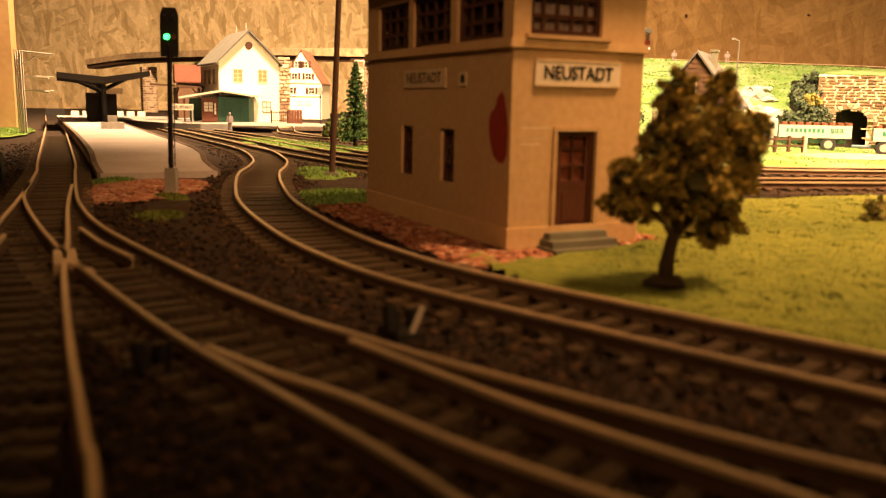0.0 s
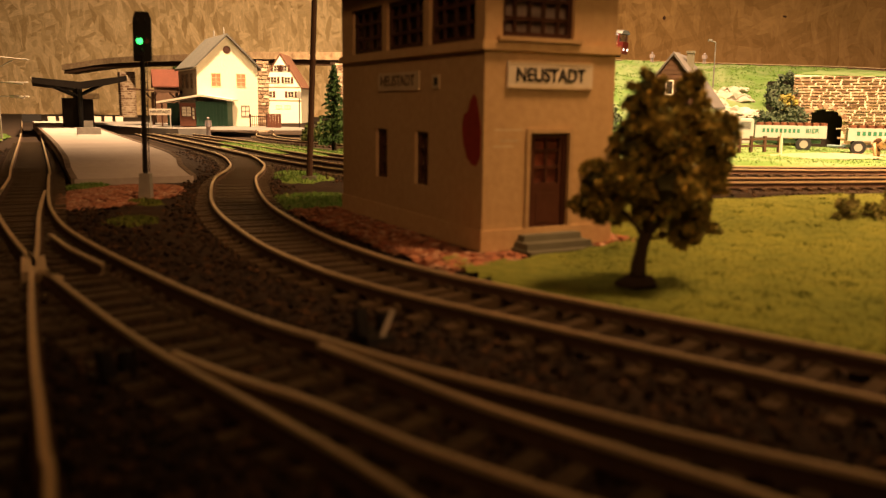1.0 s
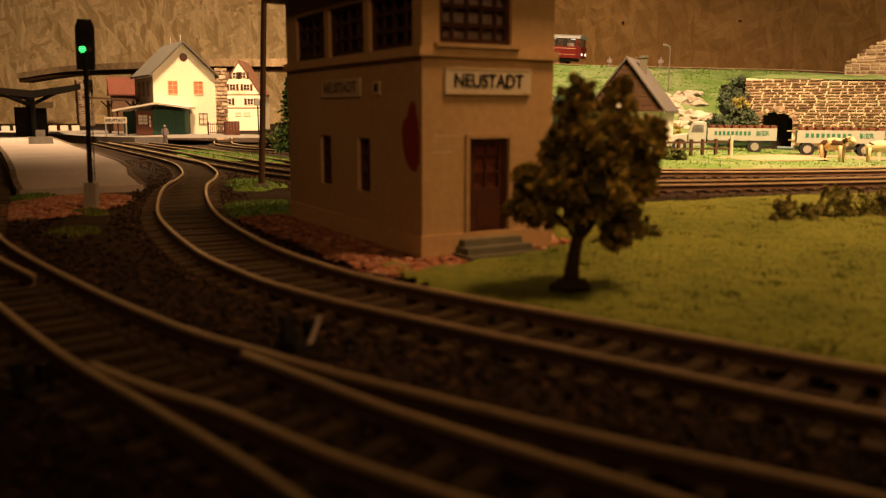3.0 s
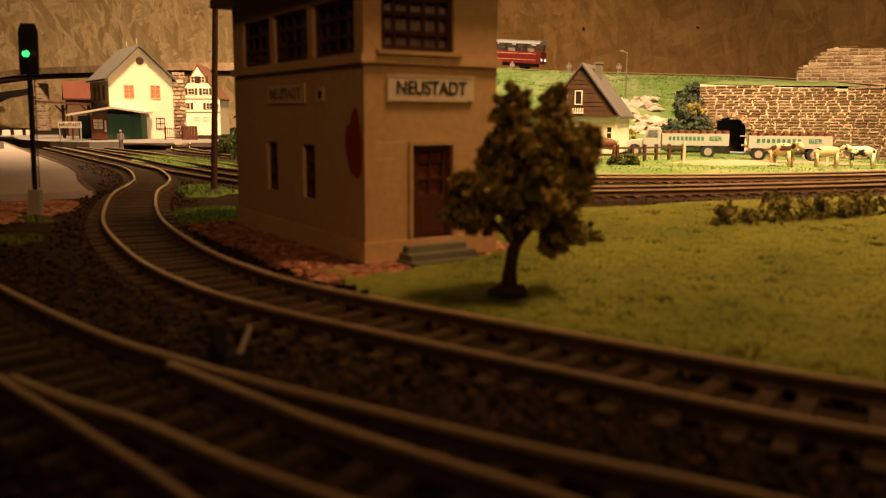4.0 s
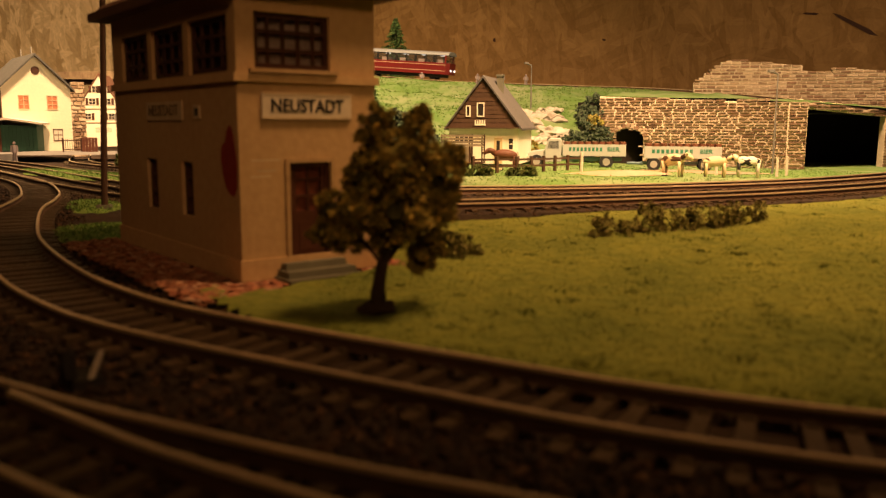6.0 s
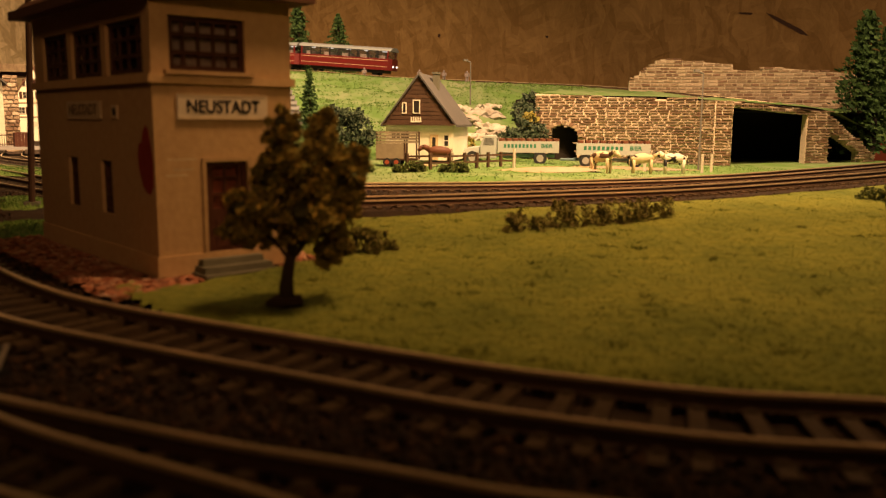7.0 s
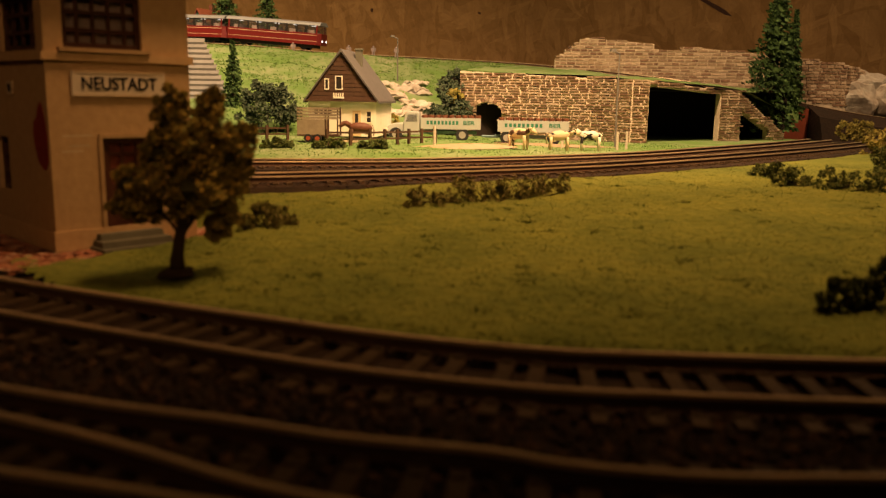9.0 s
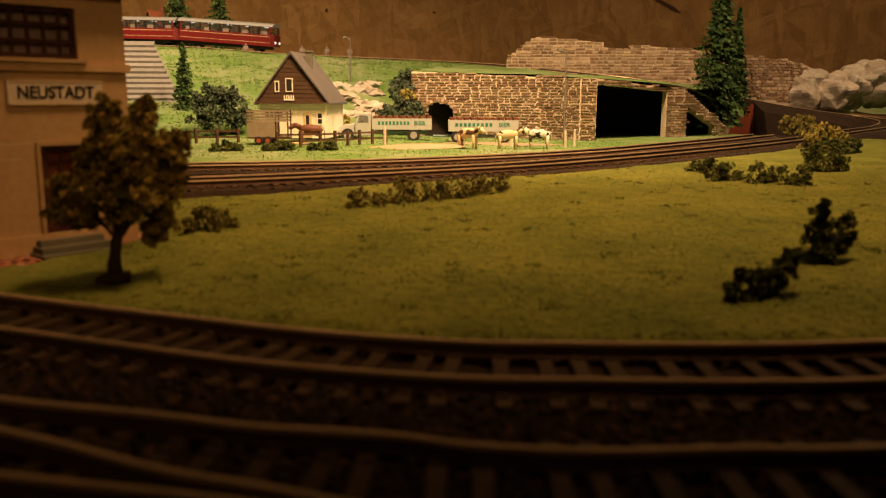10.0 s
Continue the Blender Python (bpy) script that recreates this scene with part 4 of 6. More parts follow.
P0, P1 = WALLAT[7], WALLAT[8]
Q0, Q1 = WALLAT[9] + 0.4, WALLAT[9] + 4.8


def wall_top(s):
    if s < P0 - 1.4:
        return 6.45 - 0.045 * s
    if s < P0:
        return 5.75
    if s < P1 + 0.2:
        return 5.75 - 0.07 * (s - P0)
    if s < WALLAT[9] + 0.3:
        return 5.0
    return max(0.6, 4.9 - 0.55 * (s - WALLAT[9]))


def opening_top(s):
    if abs(s - ARCH_C) < ARCH_R:
        return ARCH_Z + 0.35 + math.sqrt(ARCH_R ** 2 - (s - ARCH_C) ** 2) * 0.75
    if P0 < s < P1:
        return 5.25 - 0.06 * (s - P0)
    if Q0 < s < Q1:
        return 3.4 - 0.45 * (s - Q0)
    return 0


retaining = thing("stone_retaining_wall", at(0, 0, 0), "curved rough stone retaining wall with an arch and a wide tunnel mouth", "stone wall")
backing(retaining, WALLPATH, lambda s: 0.0, wall_top, 0.9, opening_top, 110)
stone_wall(retaining, WALLPATH, lambda s: 0.2, wall_top, lambda s, z: z < opening_top(s), single_=300, seed=4)
# voussoirs of the arch
for i in range(13):
    a = math.pi * (i + 0.5) / 13
    bm = shell()
    prism(bm, [((ARCH_R + r) * math.cos(a + da), ((ARCH_R + r) * math.sin(a + da)) * 0.78) for r, da in ((0.02, -0.1), (0.42, -0.1), (0.42, 0.1), (0.02, 0.1))], "y", -0.2, 0.1)
    v = part("voussoir", bm, STONE[i % 3], retaining)
    v.matrix_basis = at(31.2, 68.0, ARCH_Z + 0.35, -28.6)
# near-black boxes behind the openings; the shade inside is put into their colour
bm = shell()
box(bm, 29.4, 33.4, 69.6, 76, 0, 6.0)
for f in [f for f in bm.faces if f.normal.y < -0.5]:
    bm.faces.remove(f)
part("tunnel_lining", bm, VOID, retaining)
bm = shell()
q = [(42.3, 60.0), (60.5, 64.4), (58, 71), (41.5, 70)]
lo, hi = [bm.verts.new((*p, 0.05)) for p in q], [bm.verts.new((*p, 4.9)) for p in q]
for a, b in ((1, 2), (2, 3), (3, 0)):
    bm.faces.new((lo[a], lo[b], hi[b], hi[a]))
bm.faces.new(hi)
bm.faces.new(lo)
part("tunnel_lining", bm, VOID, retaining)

PARAPATH = [(47.2, 88.4), (50.4, 87.2), (59.3, 82.9), (66, 79.4), (70.4, 78.0), (79.5, 77.5), (84, 79.5)]


def para_top(s):
    return 8.1 + 3.0 * min(1, s / 3.4) ** 0.7 - 0.085 * max(0, s - 3.4) - (0.55 if 11.5 < s < 14.3 else 0)


parapet = thing("stone_parapet", at(0, 0, 0), "long rough stone wall along the upper line", "stone wall")
backing(parapet, PARAPATH, lambda s: 7.9 - 0.12 * s - 0.6, para_top, 0.8, None, 80)["kind"] = "stuff"
stone_wall(parapet, PARAPATH, lambda s: 7.7 - 0.12 * s, para_top, single_=0, seed=6, course=0.36, long=0.85)

rock = thing("rock_outcrop", at(0, 0, 0), "grey and reddish plaster rock face", "rock")
for i in range(9):
    bm = shell()
    blob(bm, (82 + i * 2.1, 79.5 - 0.25 * i + 0.8 * math.sin(i * 2.3), 4.2 + 0.6 * math.sin(i * 1.7) + 0.25 * i), 3.0 + 0.4 * math.sin(i * 3.1), i + 3, 0.85, 4, 0.3)
    for v in bm.verts:
        v.co += Vector((0.3, -0.7, 0.4)) * (0.7 * abs(noise.noise(v.co * 0.6)) + 0.12 * noise.noise(v.co * 2.4))
    part("boulder", bm, ROCK, rock)
for x, r in ((-74, 1.7), (-57, 1.4), (-36, 1.3), (-16, 1.7)):
    pier = thing("stone_pier", at(x, {-74: 197.6, -57: 180.5, -36: 160, -16: 143.8}[x], -0.05, 30), "rough stone viaduct pier", "pier", "viaduct piers")
    bm = shell()
    box(bm, -r + 0.12, r - 0.12, -r + 0.12, r - 0.12, 0, 10.4)
    part("core", bm, MORTAR, pier)
    for side in range(4):
        ang = side * math.pi / 2
        rot = Matrix.Rotation(ang, 3, "Z")
        vs = [rot @ Vector((sx * r, -r + 0.12, 0)) for sx in (-1, 1)]
        stone_wall(pier, [tuple(v.xy) for v in vs], lambda s: 0, lambda s: 10.3, single_=0, seed=side + int(x), course=0.5, long=1.0)

# turf beyond the foot of the ramp
nearR = near_line(TRACK_R)
bm = grid_sheet(84, 128, 40, 80, 90, 80, lambda x, y: 0.75 + 0.045 * (x - 84) + 0.1 * ns(x, y, 0.4) + 0.05 * ns(x, y, 1.3, 2), lambda x, y: nearR(x, y)[0] > 2.7 and x > 88 - 0.2 * (y - 66))
single("ramp_meadow", bm, HILLSIDE, "grassy ground beyond the foot of the ramp", "grass", "structure", smooth=True)

# ---- pasture, yard and forecourt ground ----
nearF2 = near_line(TRACK_F2)


def pasture_z(x, y):
    e, q = nearF2(x, y)
    base = 0.85 + 0.2 * math.exp(-((x - 14) / 9) ** 2) - 0.35 * max(0, min(1, (x - 24) / 8))
    return base - 0.25 * max(0.0, 3.0 - e) + 0.05 * ns(x, y, 0.6) + 0.03 * ns(x, y, 2, 3)


bm = grid_sheet(2, 62, 38, 74, 150, 90, pasture_z, lambda x, y: nearF2(x, y)[1] > 0 and nearF2(x, y)[0] > 1.6 and nearF(x, y)[0] > 1.6)
single("pasture", bm, HILLSIDE, "grassy pasture in front of the cottage and stone wall", "grass", "structure", smooth=True)
rng = random.Random(31)
spots = []
while len(spots) < 16000:
    x, y = rng.uniform(4, 44), rng.uniform(38, 70)
    if nearF2(x, y)[1] > 0 and nearF2(x, y)[0] > 2.2 and not (20 < x < 36 and 46 < y < 53 and rng.random() < 0.6):
        spots.append((x, y, pasture_z(x, y) - 0.03))
blades("pasture_grass", spots, 0.1, 0.05, BRIGHTGRASS, "bright green grass fibres on the pasture")


def mound(name, cx, cy, rx, ry, h, material, label, cat, z, ang=0.0):
    bm = shell()
    rings = []
    for k in (1.0, 0.8, 0.55, 0.3, 0.05):
        rings.append([bm.verts.new((rx * k * math.cos(t) * (1 + 0.3 * ns(math.cos(t), math.sin(t), 2, cx)), ry * k * math.sin(t), h * (1 - k * k) - 0.05)) for t in (math.tau * i / 28 for i in range(28))])
    for a, b in zip(rings, rings[1:]):
        for i in range(28):
            bm.faces.new((a[i], a[(i + 1) % 28], b[(i + 1) % 28], b[i]))
    return single(name, bm, material, label, cat, "structure", smooth=True, m=at(cx, cy, z, ang))


mound("sand_path", 22.6, 48.2, 3.6, 2.0, 0.22, PATH_SAND, "pale sandy patch by the fence", "path", 1.0, 8)
mound("farm_track", 29.5, 56.5, 7.5, 1.7, 0.16, PATH_SAND, "reddish earth track under the lorry", "path", 0.6, -24)
mound("forecourt", -20.5, 92.5, 10.5, 4.2, 0.3, PAVING, "grey paved station forecourt", "paving", 0.85, 6)

# fill the hillside with tufts
lo_, hi_ = curve(HILL_LOW, 1.0), curve(HILL_HIGH, 1.0)
hill_ob = bpy.data.objects["hillside"]
hv = [v.co / S for v in hill_ob.data.vertices]
spots = []
while len(spots) < 26000:
    p = rng.choice(hv)
    if p.x < 0:
        continue
    rocky = 0.5 + ns(p.x, p.y, 0.22, 9) + 0.5 * ns(p.x, p.y, 0.7, 2) + (-0.9 if 21 < p.x < 29 and p.y < 84 else 0.25)
    if rng.random() < rocky:
        spots.append((p.x + rng.uniform(-0.5, 0.5), p.y + rng.uniform(-0.6, 0.6), p.z + rng.uniform(-0.1, 0.05)))
blades("hillside_grass", spots, 0.13, 0.1, BRIGHTGRASS, "bright green tufts on the hillside")


# ---- foliage ----
def flakes(spots, size, seed, long=1.0):
    """Small bent leaves, two triangles each."""
    rng = random.Random(seed)
    vs, fs = [], []
    for p in spots:
        d = Vector((rng.gauss(0, 1), rng.gauss(0, 1), rng.gauss(0, 1))).normalized()
        u = d.orthogonal().normalized()
        w = d.cross(u)
        r = size * rng.uniform(0.6, 1.4)
        o = len(vs)
        p = Vector(p)
        for q in (p - u * r, p - w * r * 0.6 + d * r * 0.3, p + u * r * long, p + w * r * 0.6 - d * r * 0.3):
            vs.append(tuple(q * S))
        fs += [(o, o + 1, o + 2), (o, o + 2, o + 3)]
    return vs, fs


def leafy(name, spots, size, material, parent, seed=1, long=1.0):
    vs, fs = flakes(spots, size, seed, long)
    me = bpy.data.meshes.new(name)
    me.from_pydata(vs, [], fs)
    me.materials.append(material)
    ob = new(name, me)
    ob.parent = parent
    return ob


def clumps(lobes, per, seed, lumps=16):
    """Leaf places in small lumps over the lobes (x, y, z, radius), leaving gaps."""
    rng = random.Random(seed)
    out = []
    for x, y, z, r in lobes:
        for _ in range(lumps):
            d = Vector((rng.gauss(0, 1), rng.gauss(0, 1), rng.gauss(0, 1))).normalized() * r * rng.uniform(0.55, 1.0)
            c = Vector((x, y, z)) + d
            k = r * rng.uniform(0.2, 0.36)
            for _ in range(per):
                e = Vector((rng.gauss(0, 1), rng.gauss(0, 1), rng.gauss(0, 1))).normalized() * k * rng.random() ** 0.4
                out.append(c + e)
    return out


def broad_tree():
    t = thing("broadleaf_tree", at(4.4, 15.35, 0.4, 0), "small dark olive model tree with yellow-tipped foliage on the meadow", "tree")
    bm = shell()
    tube(bm, [(0, 0, -0.05), (0.0, 0, 0.35), (0.06, 0, 0.75), (0.16, 0, 1.15)], 0.17, 10, 0.1)
    for dx, dy, dz in ((-0.75, 0.1, 1.55), (0.75, 0.15, 3.1), (-0.0, -0.1, 3.2), (0.9, -0.1, 1.7), (0.3, 0.5, 2.0), (0.2, -0.5, 1.9)):
        tube(bm, [(0.1, 0, 0.85), ((dx + 0.2) * 0.45, dy * 0.5, 0.6 + dz * 0.45), (dx, dy, dz)], 0.07, 6, 0.025)
    part("trunk", bm, BARK, t, smooth=True)
    bm = shell()
    blob(bm, (0, 0, 0.02), 0.38, 5, 0.35, 2, 0.4)
    part("root_base", bm, BARK, t)
    lobes = [(-0.02, 0, 3.62, 0.34), (0.02, 0.1, 3.15, 0.46), (0.82, 0.05, 3.6, 0.32), (0.72, -0.1, 3.1, 0.5), (0.35, 0, 2.55, 0.72), (1.4, 0.05, 2.95, 0.32), (1.2, 0, 2.5, 0.48), (-0.25, 0, 2.55, 0.45),
             (-0.88, 0, 1.95, 0.36), (-1.0, 0.1, 1.5, 0.33), (-0.4, -0.1, 1.85, 0.52), (0.4, -0.35, 1.85, 0.66), (0.4, 0.4, 1.95, 0.66), (1.08, 0, 1.8, 0.52), (1.02, 0.05, 1.2, 0.38), (-0.5, 0.2, 1.35, 0.32), (0.25, 0.1, 1.4, 0.42), (0.35, -0.3, 2.75, 0.5), (0.85, 0.1, 0.95, 0.28), (1.32, 0, 2.1, 0.3)]
    # dark lumps inside the lobes: the crown's inner shade put into colour
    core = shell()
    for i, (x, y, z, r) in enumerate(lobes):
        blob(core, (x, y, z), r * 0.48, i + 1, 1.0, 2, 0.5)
    part("crown_core", core, LEAFSHADE, t)["kind"] = "stuff"
    leafy("crown", clumps(lobes, 46, 4, 30), 0.055, LEAFTREE, t, 5)["kind"] = "stuff"
    return t


# darkened foliage colour that stands for shade between the leaves
LEAFSHADE = mat("inner_foliage_shade", (0.06, 0.055, 0.014), 0.95, color2=(0.03, 0.03, 0.008), scale=120, fine=500, bump=1.0)
broad_tree()


def conifer(x, y, z, h, r, label, seed, material=NEEDLES, slim=1.0, name="conifer"):
    t = thing(name, at(x, y, z, seed * 40), label, "tree", "conifers")
    bm = shell()
    tube(bm, [(0, 0, -0.1), (0, 0, h * 0.5), (0, 0, h * 0.97)], 0.035 * h, 8, 0.006 * h)
    part("trunk", bm, BARK, t)
    rng = random.Random(seed)
    spots = []
    tiers = int(8 + h * 1.6)
    for i in range(tiers):
        f = (i + 0.3) / tiers
        zz = h * (0.1 + 0.88 * f)
        rr = r * (1 - f) ** slim * rng.uniform(0.75, 1.15) + 0.04 * r
        for b in range(15):
            a = rng.uniform(0, 6.28)
            ln = rr * rng.uniform(0.7, 1.15)
            for k in range(12):
                q = (k + 1) / 12
                spots.append((ln * q * math.cos(a) + rng.gauss(0, 0.06 * rr + 0.01), ln * q * math.sin(a) + rng.gauss(0, 0.06 * rr + 0.01), zz - 0.22 * ln * q + rng.gauss(0, 0.03 * h / tiers * 4)))
    leafy("crown", spots, 0.01 * h + 0.06, material, t, seed, 1.6)["kind"] = "stuff"
    return t


conifer(-7.5, 61.7, 0.3, 6.3, 1.5, "dark green model spruce by the station tracks", 1)
conifer(9.6, 74.5, 2.0, 6.9, 1.35, "slim dark model spruce on the slope", 2)
conifer(60.0, 66.0, 0.4, 14.2, 3.0, "tall layered model fir by the tunnel mouth", 3, slim=0.55)
conifer(66.8, 71.6, 1.2, 12.6, 1.7, "slim dark spruce behind the tall fir", 4)
conifer(12.4, 129, 10.5, 11.5, 2.9, "dark fir against the brown board", 5, slim=0.7)
conifer(18.2, 127, 10.3, 9.5, 2.7, "dark fir against the brown board", 6, slim=0.7)
conifer(-16.0, 152, 10.5, 4.2, 1.6, "dark fir above the viaduct", 7, slim=0.8)
conifer(-60.0, 190, 10.6, 3.0, 0.9, "tiny dark fir behind the upper line", 8)


def bush(x, y, z, lobes, material, label, seed, size=0.06, group="bushes", name="bush", per=44):
    t = thing(name, at(x, y, z), label, "bush", group)
    bm = shell()
    for i, (a, b, c, r) in enumerate(lobes):
        tube(bm, [(a * 0.3, b * 0.3, -0.05), (a * 0.7, b * 0.7, c * 0.5), (a, b, c)], 0.03, 5, 0.015)
    part("stem", bm, BARK, t)
    leafy("foliage", clumps([(a, b, c, r * 1.2) for a, b, c, r in lobes], per, seed, 22), size, material, t, seed)["kind"] = "stuff"


# low creeping bush and others on the meadow
rng = random.Random(44)
bush(14.6, 23.4, 0.7, [(-3.0, -0.9, 0.2, 0.3), (-2.8, -0.6, 0.45, 0.25), (-2.1, -0.7, 0.15, 0.3), (-1.3, -0.5, 0.3, 0.4), (-0.6, -0.3, 0.4, 0.4), (0.1, -0.2, 0.3, 0.35), (0.8, 0.1, 0.4, 0.42), (1.5, 0.3, 0.5, 0.4), (2.2, 0.4, 0.4, 0.35), (2.9, 0.6, 0.5, 0.3), (-1.0, 0.3, 0.55, 0.3), (1.1, -0.2, 0.15, 0.3)], LEAFOLIVE, "low olive creeping bush at the far edge of the meadow", 1, 0.05, per=26)
bush(6.9, 20.7, 0.5, [(-0.6, 0, 0.2, 0.22), (-0.1, 0.1, 0.35, 0.28), (0.4, 0.1, 0.3, 0.25), (0.1, -0.2, 0.12, 0.25), (-0.3, 0, 0.55, 0.15), (0.6, 0, 0.1, 0.18)], LEAFOLIVE, "small thin olive bush behind the broadleaf tree", 2, per=26)
bush(16.75, 9.35, 0.45, [(-0.75, 0, 0.12, 0.2), (-0.35, 0, 0.25, 0.24), (0.1, 0, 0.2, 0.28), (0.35, -0.1, 0.4, 0.26), (0.55, 0, 0.62, 0.2), (0.1, 0.2, 0.12, 0.25), (-0.55, 0.1, 0.38, 0.12), (0.75, 0, 0.75, 0.12)], LEAFGREEN, "dark spiky bush on the meadow", 3, 0.045, per=36)
bush(20.1, 11.4, 0.5, [(0, 0, 0.3, 0.36), (0.3, 0, 0.65, 0.34), (0.05, 0.1, 1.05, 0.22), (0.75, 0, 0.9, 0.2), (0.45, 0.1, 0.3, 0.36), (0.02, 0, 1.35, 0.12), (-0.25, 0, 0.75, 0.14), (0.9, 0, 0.5, 0.16)], LEAFGREEN, "dark upright spiky bush on the meadow", 4, 0.045, per=36)
bush(29.6, 28.6, 0.75, [(0, 0, 0.2, 0.4), (0.4, 0.1, 0.25, 0.35)], LEAFGREEN, "small dark bush on the meadow", 5)
bush(28.6, 23.6, 0.75, [(-0.7, 0.8, 0.3, 0.5), (0, 0, 0.3, 0.55), (0.7, -0.6, 0.3, 0.55), (1.3, -1.4, 0.3, 0.5), (-1.0, 1.6, 0.6, 0.35)], LEAFGREEN, "dark bush on the meadow", 6)
bush(34.5, 26.6, 0.75, [(0, 0, 0.4, 0.6), (0.8, 0, 0.6, 0.6), (0.3, 0.3, 1.0, 0.45), (1.4, -0.2, 0.5, 0.45)], LEAFGREEN, "dark leafy bush on the meadow", 7)
bush(47, 39.5, 0.7, [(0, 0, 0.5, 0.8), (1.2, 0.3, 0.8, 0.9), (2.4, 0.6, 0.6, 0.8), (3.2, 1.0, 0.4, 0.7)], LEAFYELLOW, "yellow-green bush near the ramp", 8, 0.1)
bush(45, 36.0, 0.7, [(0, 0, 0.4, 0.7), (1.2, 0.2, 0.5, 0.7), (2.2, 0.2, 0.3, 0.6)], LEAFGREEN, "dark green bush near the ramp", 9, 0.1)
bush(70, 66.5, 0.6, [(0, 0, 0.6, 0.9), (1.6, 0.2, 0.8, 1.0), (3.0, 0.6, 0.6, 0.9)], LEAFYELLOW, "yellow-green bush at the foot of the ramp", 10, 0.12)
# shrubs on the slope beside the stone wall
bush(26.8, 67.6, 0.6, [(-1.2, 0, 0.6, 0.9), (0, 0, 1.2, 1.1), (1.2, 0.3, 1.6, 1.1), (0.4, 0.4, 2.6, 0.9), (2.0, 0.8, 2.6, 0.9), (-0.6, 0.2, 1.8, 0.8)], LEAFBLUE, "grey-green shrubs beside the stone wall", 11, 0.12)
bush(28.8, 69.8, 3.4, [(0, 0, 0.3, 0.9), (0.6, 0.2, 1.2, 0.9), (-0.8, 0.2, 1.4, 0.9), (0.2, 0.5, 2.2, 0.8)], LEAFBLUE, "grey-green shrub on the rock", 12, 0.12)
bush(28.2, 68.4, 0.8, [(0, 0, 0.6, 0.8), (0.8, 0.1, 1.4, 0.7), (0.1, 0.2, 3.2, 0.7)], LEAFYELLOW, "yellow flowering shrub beside the stone wall", 13, 0.11)
bush(11.5, 65.0, 0.9, [(0, 0, 2.4, 1.3), (-1.2, 0, 2.0, 1.1), (1.2, 0, 2.2, 1.1), (0.2, 0.3, 3.4, 1.0), (-0.9, 0.2, 3.0, 0.9), (1.7, 0, 1.6, 0.7), (1.0, 0, 3.2, 0.6)], LEAFBLUE, "grey-green deciduous model tree beside the cottage", 14, 0.13, "", "garden_tree")
bush(20.6, 62.4, 0.9, [(0, 0, 0.6, 0.5), (0.5, 0, 1.3, 0.4)], LEAFYELLOW, "yellow garden shrub beside the cottage", 15, 0.09)
bush(-11.0, 72.5, 0.4, [(0, 0, 0.5, 0.8), (1.2, 0, 0.6, 0.9), (2.0, 0, 1.0, 0.8)], LEAFGREEN, "green shrub by the siding", 16, 0.12)
bush(-5.6, 66.0, 0.4, [(0, 0, 0.5, 0.8), (1.2, 0, 0.9, 1.0), (2.2, 0.3, 0.6, 0.8)], LEAFGREEN, "green shrub by the siding", 17, 0.12)
for i, (x, y) in enumerate(((10.0, 46.8), (13.0, 46.2), (15.5, 45.6))):
    bush(x, y, pasture_z(x, y), [(-0.5, 0, 0.15, 0.3), (0.1, 0, 0.25, 0.35), (0.7, 0, 0.2, 0.3)], LEAFGREEN, "low dark hedge plants beside the track", 20 + i, 0.08)


# ---- buildings ----
def building(name, m, W, L, eave, peak, wall, roof, label, over=0.35, thick=0.16):
    """A gabled house: front gable at y=0 facing -y, width along x."""
    t = thing(name, m, label, "house")
    h = W / 2
    bm = shell()
    prism(bm, [(-h, 0), (h, 0), (h, eave), (0, peak), (-h, eave)], "y", 0, L)
    part("house_body", bm, wall, t)
    k = (peak - eave) / h
    for s in (-1, 1):
        bm = shell()
        prism(bm, [(0, peak + 0.03), (s * (h + over), eave - k * over + 0.03), (s * (h + over), eave - k * over + 0.03 + thick), (0, peak + 0.03 + thick * 1.2)], "y", -over, L + over)
        part("roof", bm, roof, t)
    return t


def fenster(t, x, z, w, h, frame_mat, pane_mat, cols=2, rows=2, y=0.0, side=0, shutters=None):
    """A window on the front (side 0) or on the side wall x = side."""
    bm = shell()
    d = 0.05

    def put(a0, a1, z0, z1, e0, e1):
        if side == 0:
            box(bm, a0, a1, y - e1, y - e0, z0, z1)
        else:
            sg = 1 if side > 0 else -1
            box(bm, min(side + sg * e0, side + sg * e1), max(side + sg * e0, side + sg * e1), a0, a1, z0, z1)
    put(x - w / 2, x + w / 2, z, z + h, 0.005, 0.02)
    f = part("window", bm, pane_mat, t)
    bm = shell()
    b = 0.07 * max(1, w)
    put(x - w / 2 - b, x - w / 2, z - b, z + h + b, 0.0, d)
    put(x + w / 2, x + w / 2 + b, z - b, z + h + b, 0.0, d)
    put(x - w / 2, x + w / 2, z + h, z + h + b, 0.0, d)
    put(x - w / 2, x + w / 2, z - b, z, 0.0, d)
    for i in range(1, cols):
        xx = x - w / 2 + w * i / cols
        put(xx - b / 3, xx + b / 3, z, z + h, 0.02, d)
    for j in range(1, rows):
        zz = z + h * j / rows
        put(x - w / 2, x + w / 2, zz - b / 3, zz + b / 3, 0.02, d)
    part("frame", bm, frame_mat, f)
    if shutters:
        for s in (-1, 1):
            bm = shell()
            xc = x + s * (w * 0.78 + b)
            put(xc - w * 0.22, xc + w * 0.22, z - b, z + h + b, 0.0, d)
            part("shutter", bm, shutters, f)


DOORCREAM = mat("door_yellow", (0.6, 0.45, 0.25), 0.7, var=0.1, scale=60)
